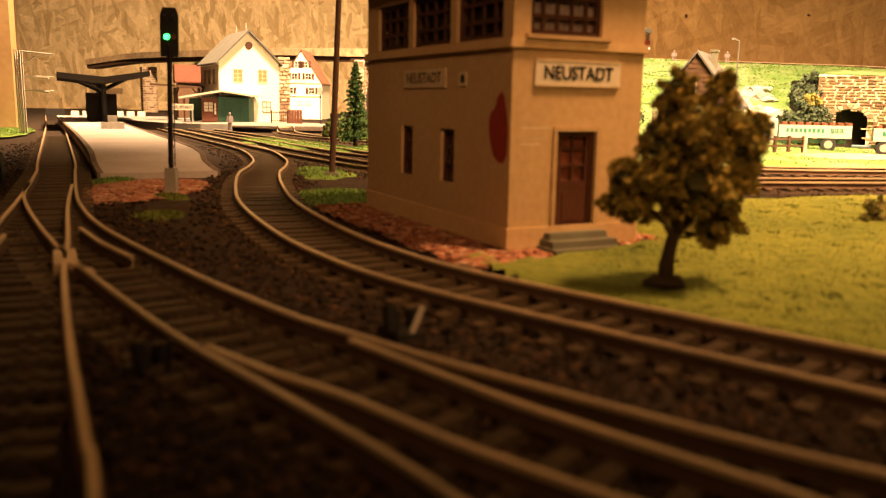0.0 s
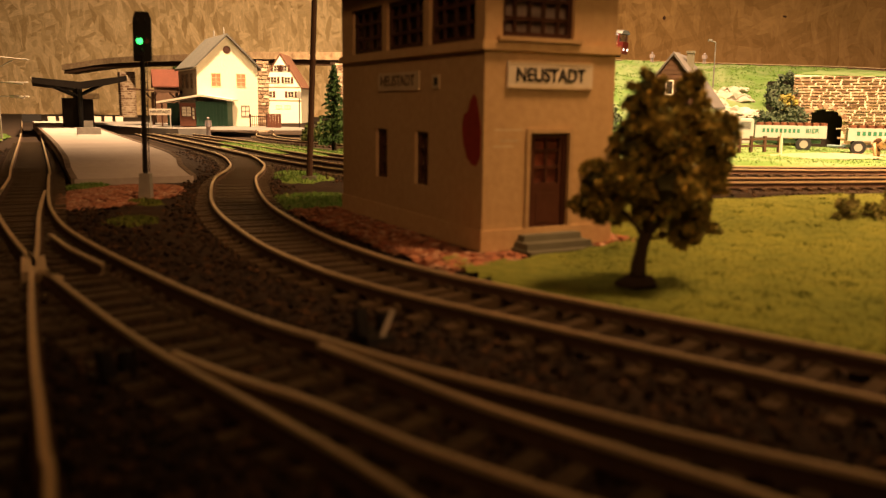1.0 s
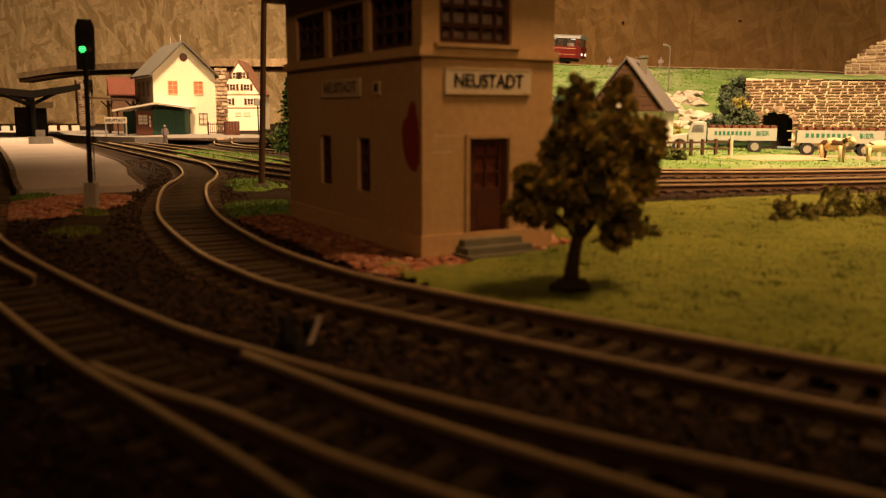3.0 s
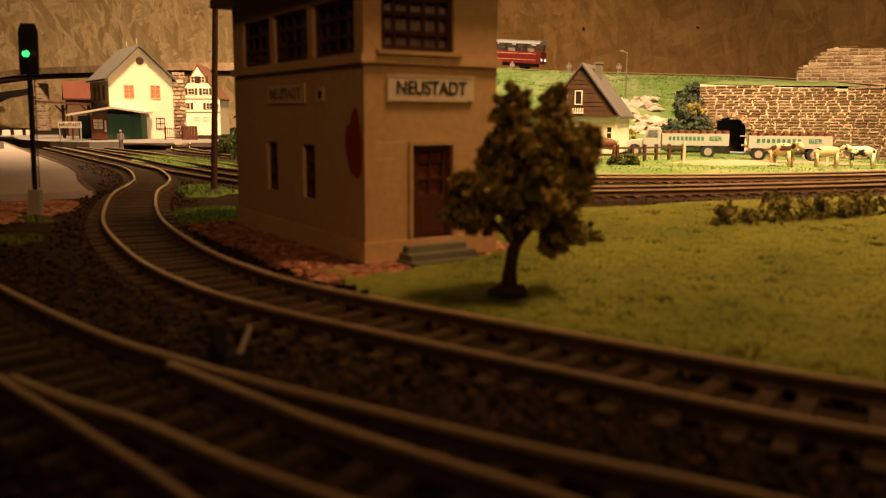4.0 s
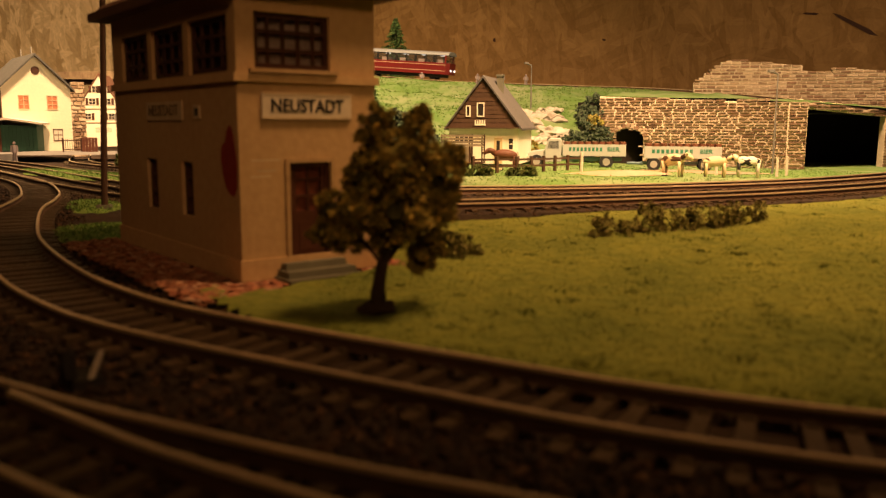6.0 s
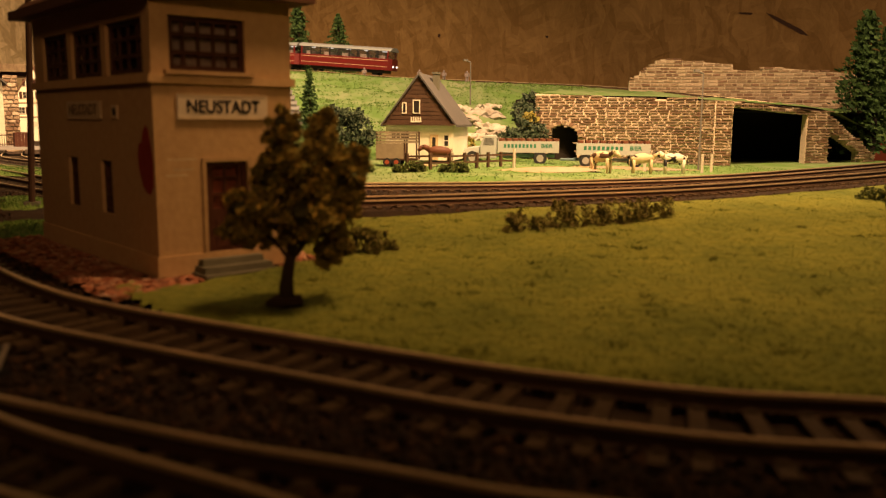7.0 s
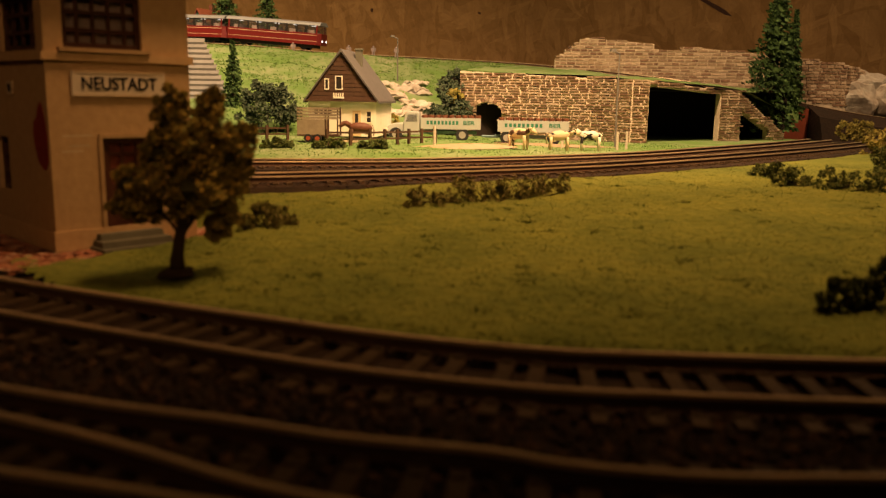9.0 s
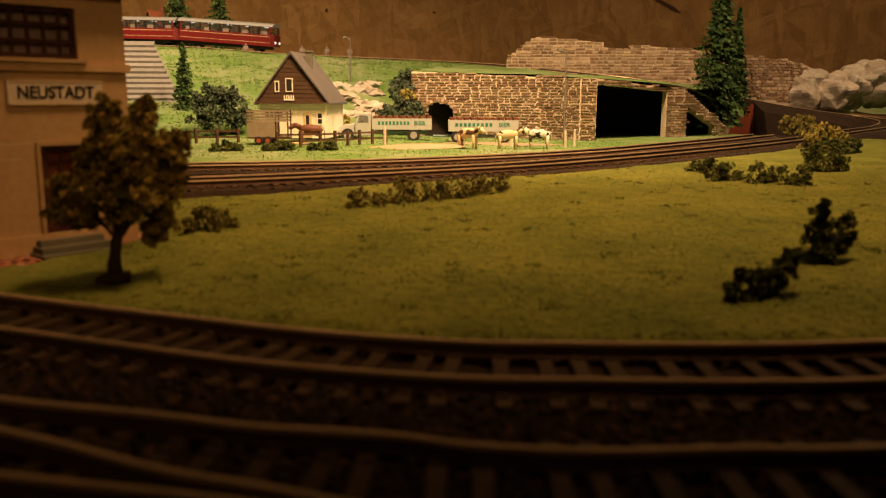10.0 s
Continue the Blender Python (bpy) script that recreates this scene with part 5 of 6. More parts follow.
ORANGEPANE = mat("orange_curtain_pane", (0.5, 0.2, 0.1), 0.6, color2=(0.35, 0.12, 0.06), scale=200)
# cottage in the village
c = building("cottage", at(16.1, 57.8, 1.15, -25), 5.0, 6.0, 2.75, 6.0, CREAM, SLATE, "cream cottage with dark boarded gable and slate roof", over=0.3)
bm = shell()
prism(bm, [(-2.62, 2.6), (2.62, 2.6), (0, 6.08)], "y", -0.1, -0.01)
gable = part("gable_panel", bm, WOODDARK, c, "dark brown boarded gable")
for i in range(11):
    z = 2.62 + i * 0.3
    half = 2.6 * (6.0 - z - 0.26) / 3.4
    if half > 0.1:
        bm = shell()
        box(bm, -half, half, -0.15, -0.101, z, z + 0.26)
        part("board", bm, WOODDARK, gable)
fenster(c, -0.17, 3.4, 0.4, 0.85, CREAM, DARKPANE, 1, 1, -0.16)
fenster(c, -1.07, 3.4, 0.2, 0.65, CREAM, DARKPANE, 1, 1, -0.16)
bm = shell()
box(bm, -0.55, 0.2, -0.36, -0.161, 2.72, 2.84)
for i in range(5):
    box(bm, -0.55 + 0.165 * i, -0.46 + 0.165 * i, -0.36, -0.32, 2.841, 3.1)
part("flower_box", bm, CREAM, gable, "pale balcony box under the gable window")
bm = shell()
box(bm, -2.62, 2.62, -0.4, -0.16, 2.5, 2.62)
part("gable_sill", bm, WOODDARK, c)
fenster(c, -1.4, 1.5, 1.3, 0.42, CREAM, DARKPANE, 4, 1)
fenster(c, 2.0, 1.05, 0.3, 0.75, CREAM, DARKPANE, 1, 2)
fenster(c, 2.0, 1.0, 0.7, 0.8, CREAM, DARKPANE, 2, 2, side=2.45)
bm = shell()
box(bm, 0.8, 1.4, -0.06, 0.0, 0.05, 1.85)
d_ = part("door", bm, DOORCREAM, c, "pale yellow panelled front door")
bm = shell()
box(bm, 0.98, 1.22, -0.08, -0.061, 0.85, 1.65)
part("door_pane", bm, DARKPANE, d_)
bm = shell()
box(bm, 0.45, 0.9, 2.4, 2.9, 4.8, 6.35)
box(bm, 0.4, 0.95, 2.35, 2.95, 6.25, 6.4)
part("chimney", bm, STEPGREY, c)

DARKSLATE = mat("dark_grey_slates", (0.1, 0.098, 0.088), 0.8, scale=60, fine=500, bump=0.6)
# station house
st = building("station_house", at(-23.9, 95.2, 0.95, 29), 6.8, 9.5, 6.7, 10.0, WHITEWALL, DARKSLATE, "tall white station house with grey roof and red-framed windows", over=0.4, thick=0.2)
for x in (-1.3, 1.5):
    fenster(st, x, 4.5, 0.95, 1.35, SIGNOLD, ORANGEPANE, 2, 3)
bm = shell()
tube(bm, [(0, -0.04, 8.5), (0, 0.02, 8.5)], 0.42, 18)
part("round_window", bm, DARKBROWN, st)
fenster(st, 1.9, 1.2, 0.85, 1.1, DARKBROWN, SIGNWHITE, 2, 2)
# added panel: brown-grey side wall, its shade included in the colour
bm = shell()
box(bm, -3.45, -3.4, 0.0, 9.5, 0.0, 6.3)
part("side_cladding", bm, SIDEGREY, st, "brown-grey side wall with its shade put into the colour")
for y in (2.2, 4.6, 7.0):
    fenster(st, y, 4.3, 0.9, 1.5, WOODDARK, DARKPANE, 2, 2, side=-3.45)
for y in (1.0, 5.5):
    bm = shell()
    tube(bm, [(0, y, 9.9), (0, y, 11.0)], 0.08, 6)
    part("vent_pipe", bm, GREYMETAL, st)
# waiting shed beside the station
shed = thing("waiting_shed", at(-26.2, 91.8, 1.05, 4), "green and brown wooden waiting shed with a flat pale roof", "shed")
bm = shell()
box(bm, -0.4, 3.0, 0, 3.0, 0, 2.7)
part("green_boarding", bm, GREENWOOD, shed)
bm = shell()
box(bm, -2.1, -0.4, -0.15, 2.6, 0, 2.5)
part("brown_front", bm, REDBROWN, shed)
for i in range(9):
    bm = shell()
    box(bm, -0.35 + i * 0.37, -0.35 + i * 0.37 + 0.33, -0.05, 0.0, 0.05, 2.65)
    part("board", bm, GREENWOOD, shed)
fenster(shed, -1.35, 1.1, 0.95, 1.0, DARKBROWN, SIGNWHITE, 2, 3, -0.15)
fenster(shed, -0.62, 0.8, 0.22, 1.2, DARKBROWN, SIGNWHITE, 1, 3, -0.15)
bm = shell()
prism(bm, [(-4.4, 2.45), (0.2, 3.25), (3.6, 2.75), (3.6, 2.95), (0.2, 3.45), (-4.4, 2.65)], "y", -0.7, 3.4)
part("roof", bm, SIGNWHITE, shed, "pale flat roof")
bm = shell()
box(bm, -3.9, -2.1, 1.8, 2.0, 0, 2.5)
part("rear_screen", bm, GREENWOOD, shed)
for x in (-4.0,):
    bm = shell()
    box(bm, x, x + 0.15, -0.4, -0.25, 0, 2.5)
    part("post", bm, DARKBROWN, shed)

TILEBROWN = mat("brown_tile_roof", (0.16, 0.075, 0.045), 0.85, scale=90, bump=0.6)
# open awning beside the station house
aw = thing("platform_awning", at(-33.0, 99.5, 0.95, 4), "dark wooden awning on posts beside the station house", "awning")
bm = shell()
prism(bm, [(-3.2, 4.0), (2.4, 3.75), (2.4, 3.95), (-3.2, 4.25)], "y", -2.0, 2.0)
part("roof", bm, WOODDARK, aw)
for x in (-0.9, 1.9):
    bm = shell()
    box(bm, x - 0.14, x + 0.14, -0.14, 0.14, 0, 3.8)
    tube(bm, [(x, 0, 2.9), (x - 0.8, 0, 3.75)], 0.09, 5)
    tube(bm, [(x, 0, 2.9), (x + 0.5, 0, 3.7)], 0.09, 5)
    part("post", bm, WOODDARK, aw)

# half-timbered house behind
tm = building("timbered_house", at(-22.3, 117.3, 0.9, 0), 5.6, 7.0, 4.9, 9.3, WHITEWALL, TILEBROWN, "white gabled house with dark shutters and brown tiled roof", over=0.12)
for z, xs in ((3.55, (-1.6, 1.4)), (5.5, (-0.95, 0.95)), (7.1, (-0.5, 0.5))):
    for x in xs:
        fenster(tm, x, z, 0.75, 0.75, SIGNWHITE, DARKPANE, 2, 2, shutters=DARKBROWN)
for z, h in ((3.1, 2.9), (4.9, 2.75)):
    bm = shell()
    box(bm, -h + 0.1, h - 0.1, -0.08, 0.0, z, z + 0.12)
    part("beam", bm, SIGNOLD, tm)
fenster(tm, -0.3, 2.0, 0.7, 0.4, SIGNOLD, SIGNWHITE, 2, 1)
fenster(tm, 0.9, 2.0, 0.7, 0.4, SIGNOLD, SIGNWHITE, 2, 1)
bm = shell()
for i in range(9):
    box(bm, -0.9 + i * 0.2, -0.79 + i * 0.2, -0.03, 0.0, 5.08, 5.28)
part("wall_writing", bm, SIGNOLD, tm, "unreadable painted wall writing")
OLDRED = mat("old_red_tiles", (0.085, 0.026, 0.016), 0.9, scale=90, bump=0.6)
rd = building("red_roofed_house", at(-33.3, 112, 0.2, 112), 3.6, 4.4, 5.6, 7.4, WOODDARK, OLDRED, "low red-roofed house behind the station")
gh = building("green_gabled_house", at(8.5, 131, 10.3, -40), 5.0, 6.5, 1.2, 5.9, GREENWOOD, REDROOF, "green boarded house with steep red roof on the hill", over=0.3)
bm = shell()
box(bm, -0.3, 0.3, 3.0, 3.6, 5.0, 6.9)
part("chimney", bm, REDBROWN, gh)
# large corrugated barn roof behind the signal box
barn = thing("barn", at(5.2, 79.5, 1.3, -14), "barn with a steep pale corrugated roof", "barn")
bm = shell()
box(bm, -5.0, 4.2, 0.3, 7.0, -0.6, 1.6)
part("walls", bm, WOODDARK, barn)
roof_slats = 13
for i in range(roof_slats):
    bm = shell()
    f0, f1 = i / roof_slats, (i + 1) / roof_slats
    prism(bm, [(-0.4 + 3.6 * f0, 1.4 + 6.4 * f0), (-0.4 + 3.6 * f1 - 0.02, 1.4 + 6.4 * f1 - 0.02), (-0.3 + 3.6 * f1, 1.5 + 6.4 * f1), (-0.42 + 3.6 * f0, 1.62 + 6.4 * f0)], "x", -5.4, 4.9 - 3.4 * (f0 + f1) / 2)
    part("roof_sheet", bm, GREYROOF, barn)
bm = shell()
prism(bm, [(0.3, 1.6), (7.0, 1.6), (3.3, 7.7)], "x", 0.9, 1.0)
part("gable", bm, WOODDARK, barn)

# ---- platform, signal and station furniture ----
PL = curve([(-15.2, 35.6, 0.36), (-16.8, 38.6, 0.6), (-18.6, 42.2, 0.95), (-27.9, 60.6, 0.95), (-41.4, 86.6, 0.95), (-55, 113, 0.95)], 1.3)
PR = curve([(-10.8, 38.0, 0.36), (-12.4, 41.2, 0.6), (-14.1, 45.0, 0.95), (-24.1, 64.6, 0.95), (-36, 88.0, 0.95), (-48.5, 113, 0.95)], 1.3)
plat = thing("platform", at(0, 0, 0), "island platform with pale concrete top and a ramped end", "platform", kind="structure")
bm = shell()
n = min(len(PL), len(PR))
rows = [[bm.verts.new(v) for v in (PL[i], PR[i], PR[i] * 1.0 + Vector((0, 0, -1.0 - PR[i].z + 0.9)) * 1.0, PL[i] + Vector((0, 0, -1.0 - PL[i].z + 0.9)))] for i in range(n)]
for a, b in zip(rows, rows[1:]):
    for j in range(4):
        bm.faces.new((a[j], b[j], b[(j + 1) % 4], a[(j + 1) % 4]))
bm.faces.new(rows[0])
bm.faces.new(rows[-1][::-1])
bmesh.ops.recalc_face_normals(bm, faces=bm.faces)
part("surface", bm, CONCRETE, plat)
for line in (PL, PR):
    for a, b in zip(line, line[1:]):
        if a.y > 92:
            continue
        d = b - a
        bm = shell()
        box(bm, -0.14, 0.14, 0.02, d.length - 0.02, -0.22, 0.03, 0.015)
        k = part("kerb_stone", bm, KERB, plat)
        k.matrix_basis = at(a.x, a.y, a.z, math.degrees(math.atan2(d.y, d.x)) - 90, math.degrees(math.atan2(d.z, d.xy.length)))

sg = thing("light_signal", at(-10.35, 30.6, 0.1, 4, 0, 1.5) @ Matrix.Diagonal((1, 1, 1.03, 1)), "dark colour-light signal showing green on a slim post", "signal")
bm = shell()
box(bm, -0.22, 0.22, -0.22, 0.22, 0, 0.95, 0.03)
part("relay_box", bm, GREYMETAL, sg, "grey base cabinet", bevel=0.02)
bm = shell()
tube(bm, [(0, 0, 0.9), (0, 0, 5.2)], 0.085, 10)
part("mast", bm, BLACK, sg)
bm = shell()
prism(bm, [(-0.3, 4.85), (0.3, 4.85), (0.32, 5.0), (0.32, 6.3), (0.22, 6.55), (-0.22, 6.55), (-0.32, 6.3), (-0.32, 5.0)], "y", -0.05, 0.05)
head = part("signal_head", bm, BLACK, sg)
for x, z, m_ in ((-0.08, 5.55, SIGNALGREEN), (0.14, 6.15, RUBBER), (-0.14, 6.15, RUBBER), (0.16, 5.55, BARREL), (0, 5.15, RUBBER)):
    bm = shell()
    tube(bm, [(x, -0.05, z), (x, -0.1, z)], 0.11 if m_ is SIGNALGREEN else 0.09, 12)
    part("lens", bm, m_, head)
    bm = shell()
    tube(bm, [(x, -0.06, z + 0.12), (x, -0.24, z + 0.1)], 0.03, 6)
    part("hood", bm, BLACK, head)
bm = shell()
for i in range(9):
    box(bm, -0.12, 0.12, 0.1, 0.13, 1.3 + 0.4 * i, 1.33 + 0.4 * i)
box(bm, -0.13, -0.1, 0.09, 0.12, 1.0, 5.0)
box(bm, 0.1, 0.13, 0.09, 0.12, 1.0, 5.0)
part("ladder", bm, BLACK, sg)

pole = thing("telegraph_pole", at(-5.72, 39.3, 0.1, 0, 0, 2.6), "tall brown pole by the tracks", "pole")
bm = shell()
tube(bm, [(0, 0, 0), (0, 0, 6), (0, 0, 13)], 0.15, 10, 0.12)
part("mast", bm, POLEBROWN, pole)
bm = shell()
box(bm, -0.34, 0.34, -0.34, 0.34, -0.02, 0.2, 0.05)
part("footing", bm, STEPGREY, pole)
bm = shell()
tube(bm, [(0, 0, 12.2), (3.0, 0, 12.5)], 0.06, 6)
part("bracket", bm, POLEBROWN, pole)

# near-black, low gloss: the shade under the canopy roof is in the colour
CANOPYDARK = mat("canopy_under_shade", (0.014, 0.011, 0.009), 0.95, var=0.3, spec=0.1)
cn = thing("platform_canopy", at(-37.8, 88.5, 0.95, 26), "dark butterfly-roofed platform canopy with a kiosk under it", "canopy")
for s, x1, z1 in ((-1, -3.8, 4.65), (1, 3.8, 5.0)):
    bm = shell()
    prism(bm, [(0, 3.9), (x1 * 1.15, z1 - 0.25), (x1 * 1.15, z1 + 0.3), (0, 4.6)], "y", -4.5, 16)
    part("roof_wing", bm, CANOPYDARK, cn)
    bm = shell()
    box(bm, min(x1 * 1.15, x1 * 1.15 + 0.08 * s), max(x1 * 1.15, x1 * 1.15 + 0.08 * s), -4.55, 16, z1 + 0.12, z1 + 0.36)
    part("fascia", bm, SIGNOLD, cn)
for y in (-1.5, 4.5, 10.5):
    bm = shell()
    tube(bm, [(0, y, 0), (0, y, 4.3)], 0.25, 8)
    tube(bm, [(0, y, 3.2), (-2.6, y, 4.35)], 0.12, 6)
    tube(bm, [(0, y, 3.2), (2.6, y, 4.55)], 0.12, 6)
    part("post", bm, BLACK, cn)
bm = shell()
box(bm, -1.6, 1.3, -0.5, 4.5, 0, 3.0)
kiosk = part("kiosk", bm, CANOPYDARK, cn, "dark kiosk")
bm = shell()
box(bm, 0.3, 1.9, -1.0, -0.85, 2.9, 3.5)
part("hanging_sign", bm, SIGNOLD, cn)
bx = thing("platform_bench", at(-28.9, 69.5, 0.95, 26), "pale concrete block seat on the platform", "bench")
bm = shell()
box(bm, -0.9, 0.9, -0.5, 0.5, 0, 0.55)
part("seat", bm, GREYMETAL, bx, bevel=0.03)
bm = shell()
box(bm, -0.35, 0.35, -0.2, 0.3, 0.55, 1.1)
part("planter", bm, GREYMETAL, bx)


MASTPALE = mat("pale_mast_paint", (0.62, 0.57, 0.48), 0.6, scale=90)


def lattice_mast(m, h, label):
    t = thing("catenary_mast", m, label, "mast", "catenary masts")
    for x in (-0.22, 0.22):
        for y in (-0.18, 0.18):
            bm = shell()
            box(bm, x - 0.055, x + 0.055, y - 0.055, y + 0.055, 0, h)
            part("corner_post", bm, MASTPALE, t)
    k = int(h / 0.5)
    bm = shell()
    for i in range(k):
        for y in (-0.18, 0.18):
            tube(bm, [(-0.22, y, i * 0.5), (0.22, y, i * 0.5 + 0.5)], 0.03, 4)
            tube(bm, [(-0.22, y, i * 0.5), (0.22, y, i * 0.5)], 0.045, 4)
    part("lacing", bm, MASTPALE, t)["kind"] = "stuff"
    for z0, z1, x1 in ((h - 0.1, h - 0.35, 3.2), (h - 1.2, h - 0.4, 1.8), (h - 2.3, h - 2.3, 3.0), (h - 3.5, h - 3.5, 3.0)):
        bm = shell()
        tube(bm, [(0.2, 0, z0), (x1, 0, z1)], 0.06, 6)
        part("arm", bm, MASTPALE, t)
    for z in (h - 2.3, h - 3.5):
        bm = shell()
        tube(bm, [(1.4, 0, z), (2.6, 0, z - 0.08)], 0.13, 8)
        part("insulator", bm, SIGNWHITE, t)


lattice_mast(at(-38.9, 74.0, 0.1, 0), 7.4, "pale grey lattice catenary mast beside the platform line")
bm = shell()
box(bm, -0.85, 0.85, -0.8, 0.8, -0.1, 60)
single("timber_post", bm, TIMBER, "raw squared timber post of the layout frame", "post", m=at(-45.4, 83.8, 0, 10), bevel=0.06)
bm = shell()
box(bm, -1.6, 1.6, -1, 1, -0.1, 58)
single("frame_upright", bm, DARKBROWN, "dark upright of the layout frame", "post", m=at(-49.5, 90, 0, 10), bevel=0.06)

bf = thing("buffer_stop", at(-61.5, 126, 0.1, 27), "dark buffer stop with pale rail-end blocks", "buffer stop")
bm = shell()
box(bm, -1.3, 1.3, -0.4, 0.4, 0.3, 1.5)
part("beam", bm, BLACK, bf)
for i in range(7):
    bm = shell()
    box(bm, 2.2 + i * 1.6, 3.3 + i * 1.6, 0, 0.4, 0, 1.2)
    part("block", bm, SIGNWHITE, bf)
# low dwarf signal beside the left line
dw = thing("dwarf_signal", at(-18.5, 33.4, 0.05, 10), "small dark dwarf signal with a white lens", "signal")
bm = shell()
box(bm, -0.25, 0.25, -0.2, 0.2, 0, 1.3, 0.04)
part("housing", bm, BLACK, dw)
bm = shell()
tube(bm, [(0.05, -0.2, 1.0), (0.05, -0.24, 1.0)], 0.12, 10)
part("lens", bm, SIGNWHITE, dw)

sn = thing("station_name_sign", at(-29.2, 88.0, 0.95, 8), "white station name sign on two posts", "sign")
bm = shell()
box(bm, -1.1, 1.1, -0.05, 0.05, 1.35, 2.0)
bd = part("board", bm, SIGNWHITE, sn)
lettering("NEUSTADT", 0.4, bd, BLACK, at(0, -0.055, 1.67, 0, 90))
for x in (-1.0, 1.0):
    bm = shell()
    box(bm, x - 0.06, x + 0.06, -0.04, 0.04, 0, 1.35)
    part("post", bm, GREYMETAL, sn)
bm = shell()
q = [(-48, 112), (-40.5, 98.5), (-31.5, 88.6), (-26.8, 86.2), (-24, 87.8), (-28, 98), (-40, 116)]
prism(bm, q, "z", 0.05, 0.95)
single("station_platform", bm, PAVING, "grey edged platform at the station house", "platform", "structure")

gate = thing("yard_gate", at(-20.3, 91.0, 0.95, 2), "brown yard gate with a boarded panel", "gate")
for x in (-0.2, 1.55):
    bm = shell()
    box(bm, x - 0.08, x + 0.08, -0.06, 0.06, 0, 1.5)
    part("post", bm, DARKBROWN, gate)
for z in (0.3, 1.2):
    bm = shell()
    box(bm, -0.12, 1.47, -0.03, 0.03, z, z + 0.08)
    part("rail", bm, DARKBROWN, gate)
for i in range(7):
    bm = shell()
    box(bm, 0.02 + i * 0.21, 0.07 + i * 0.21, -0.05, -0.031, 0.2, 1.4)
    part("bar", bm, DARKBROWN, gate)
for i in range(5):
    bm = shell()
    box(bm, 1.65 + i * 0.3, 1.92 + i * 0.3, -0.05, 0.05, 0, 1.55)
    part("board", bm, REDBROWN, gate)

lamp_ = thing("street_lamp", at(-15.6, 93.5, 0.95), "slim old-fashioned street lamp on the forecourt", "street lamp", "street lamps")
bm = shell()
tube(bm, [(0, 0, 0), (0, 0, 3.2)], 0.07, 6)
part("post", bm, BLACK, lamp_)
bm = shell()
prism(bm, [(-0.2, 3.2), (0.2, 3.2), (0.3, 3.8), (0, 4.1), (-0.3, 3.8)], "y", -0.2, 0.2)
part("lantern", bm, GREYMETAL, lamp_)


POLEGREY = mat("dull_grey_pole", (0.16, 0.15, 0.13), 0.7, scale=90)


def tall_lamp(x, y, z, h, label):
    t = thing("mast_lamp", at(x, y, z), label, "street lamp", "street lamps")
    bm = shell()
    tube(bm, [(0, 0, -0.1), (0, 0, h)], 0.09, 6, 0.06)
    part("mast", bm, POLEGREY, t)
    bm = shell()
    tube(bm, [(0, 0, h), (-0.5, 0, h + 0.15)], 0.07, 6)
    box(bm, -0.75, -0.35, -0.15, 0.15, h + 0.1, h + 0.3)
    part("head", bm, POLEGREY, t)


tall_lamp(27.2, 84.5, 4.0, 6.0, "slim grey mast lamp behind the cottage")
tall_lamp(36.5, 54.2, 0.5, 7.0, "slim grey mast beside the tunnel mouth")
for x, y, z in ((21.0, 50.8, 0.9), (35.0, 51.2, 0.5), (36.1, 51.8, 0.5), (31.0, 52.0, 0.5)):
    bm = shell()
    tube(bm, [(0, 0, -0.1), (0, 0, 1.3)], 0.1, 8)
    single("marker_post", bm, SIGNWHITE, "small white marker post beside the pasture", "post", m=at(x, y, z), group="marker posts")


# ---- toy figures and animals, plain shapes ----
def figure(x, y, z, material, label, h=1.9):
    bm = shell()
    tube(bm, [(-0.14, 0, 0), (-0.1, 0, h * 0.48)], 0.1, 6)
    tube(bm, [(0.14, 0, 0), (0.1, 0, h * 0.48)], 0.1, 6)
    tube(bm, [(0, 0, h * 0.45), (0, 0, h * 0.65), (0, 0, h * 0.82)], 0.24, 8, 0.2)
    blob(bm, (0, 0, h * 0.92), 0.15, 1, 1.1, 1, 0.05)
    for s in (-1, 1):
        tube(bm, [(s * 0.25, 0, h * 0.8), (s * 0.3, -0.05, h * 0.5)], 0.07, 5)
    single("toy_figure", bm, material, label, "figurine", m=at(x, y, z), group="toy figures")


PALEFIG = mat("toy_pale", (0.3, 0.2, 0.15), 0.7, color2=(0.2, 0.2, 0.24), scale=120)
figure(-23.6, 85.8, 0.3, PALEFIG, "tiny pale toy figure beside the tracks")
for x, y, z in ((20.3, 114.6, 9.6), (27.0, 109.6, 9.2), (29.8, 107.2, 9.05), (32.4, 105.2, 8.9)):
    figure(x, y, z, PALEFIG, "tiny toy figure standing on the hill beside the upper line", 1.35)


COWCREAM = mat("toy_cream", (0.62, 0.5, 0.3), 0.6, var=0.1, scale=60)
COWDARK = mat("toy_dark_brown", (0.09, 0.045, 0.025), 0.6)


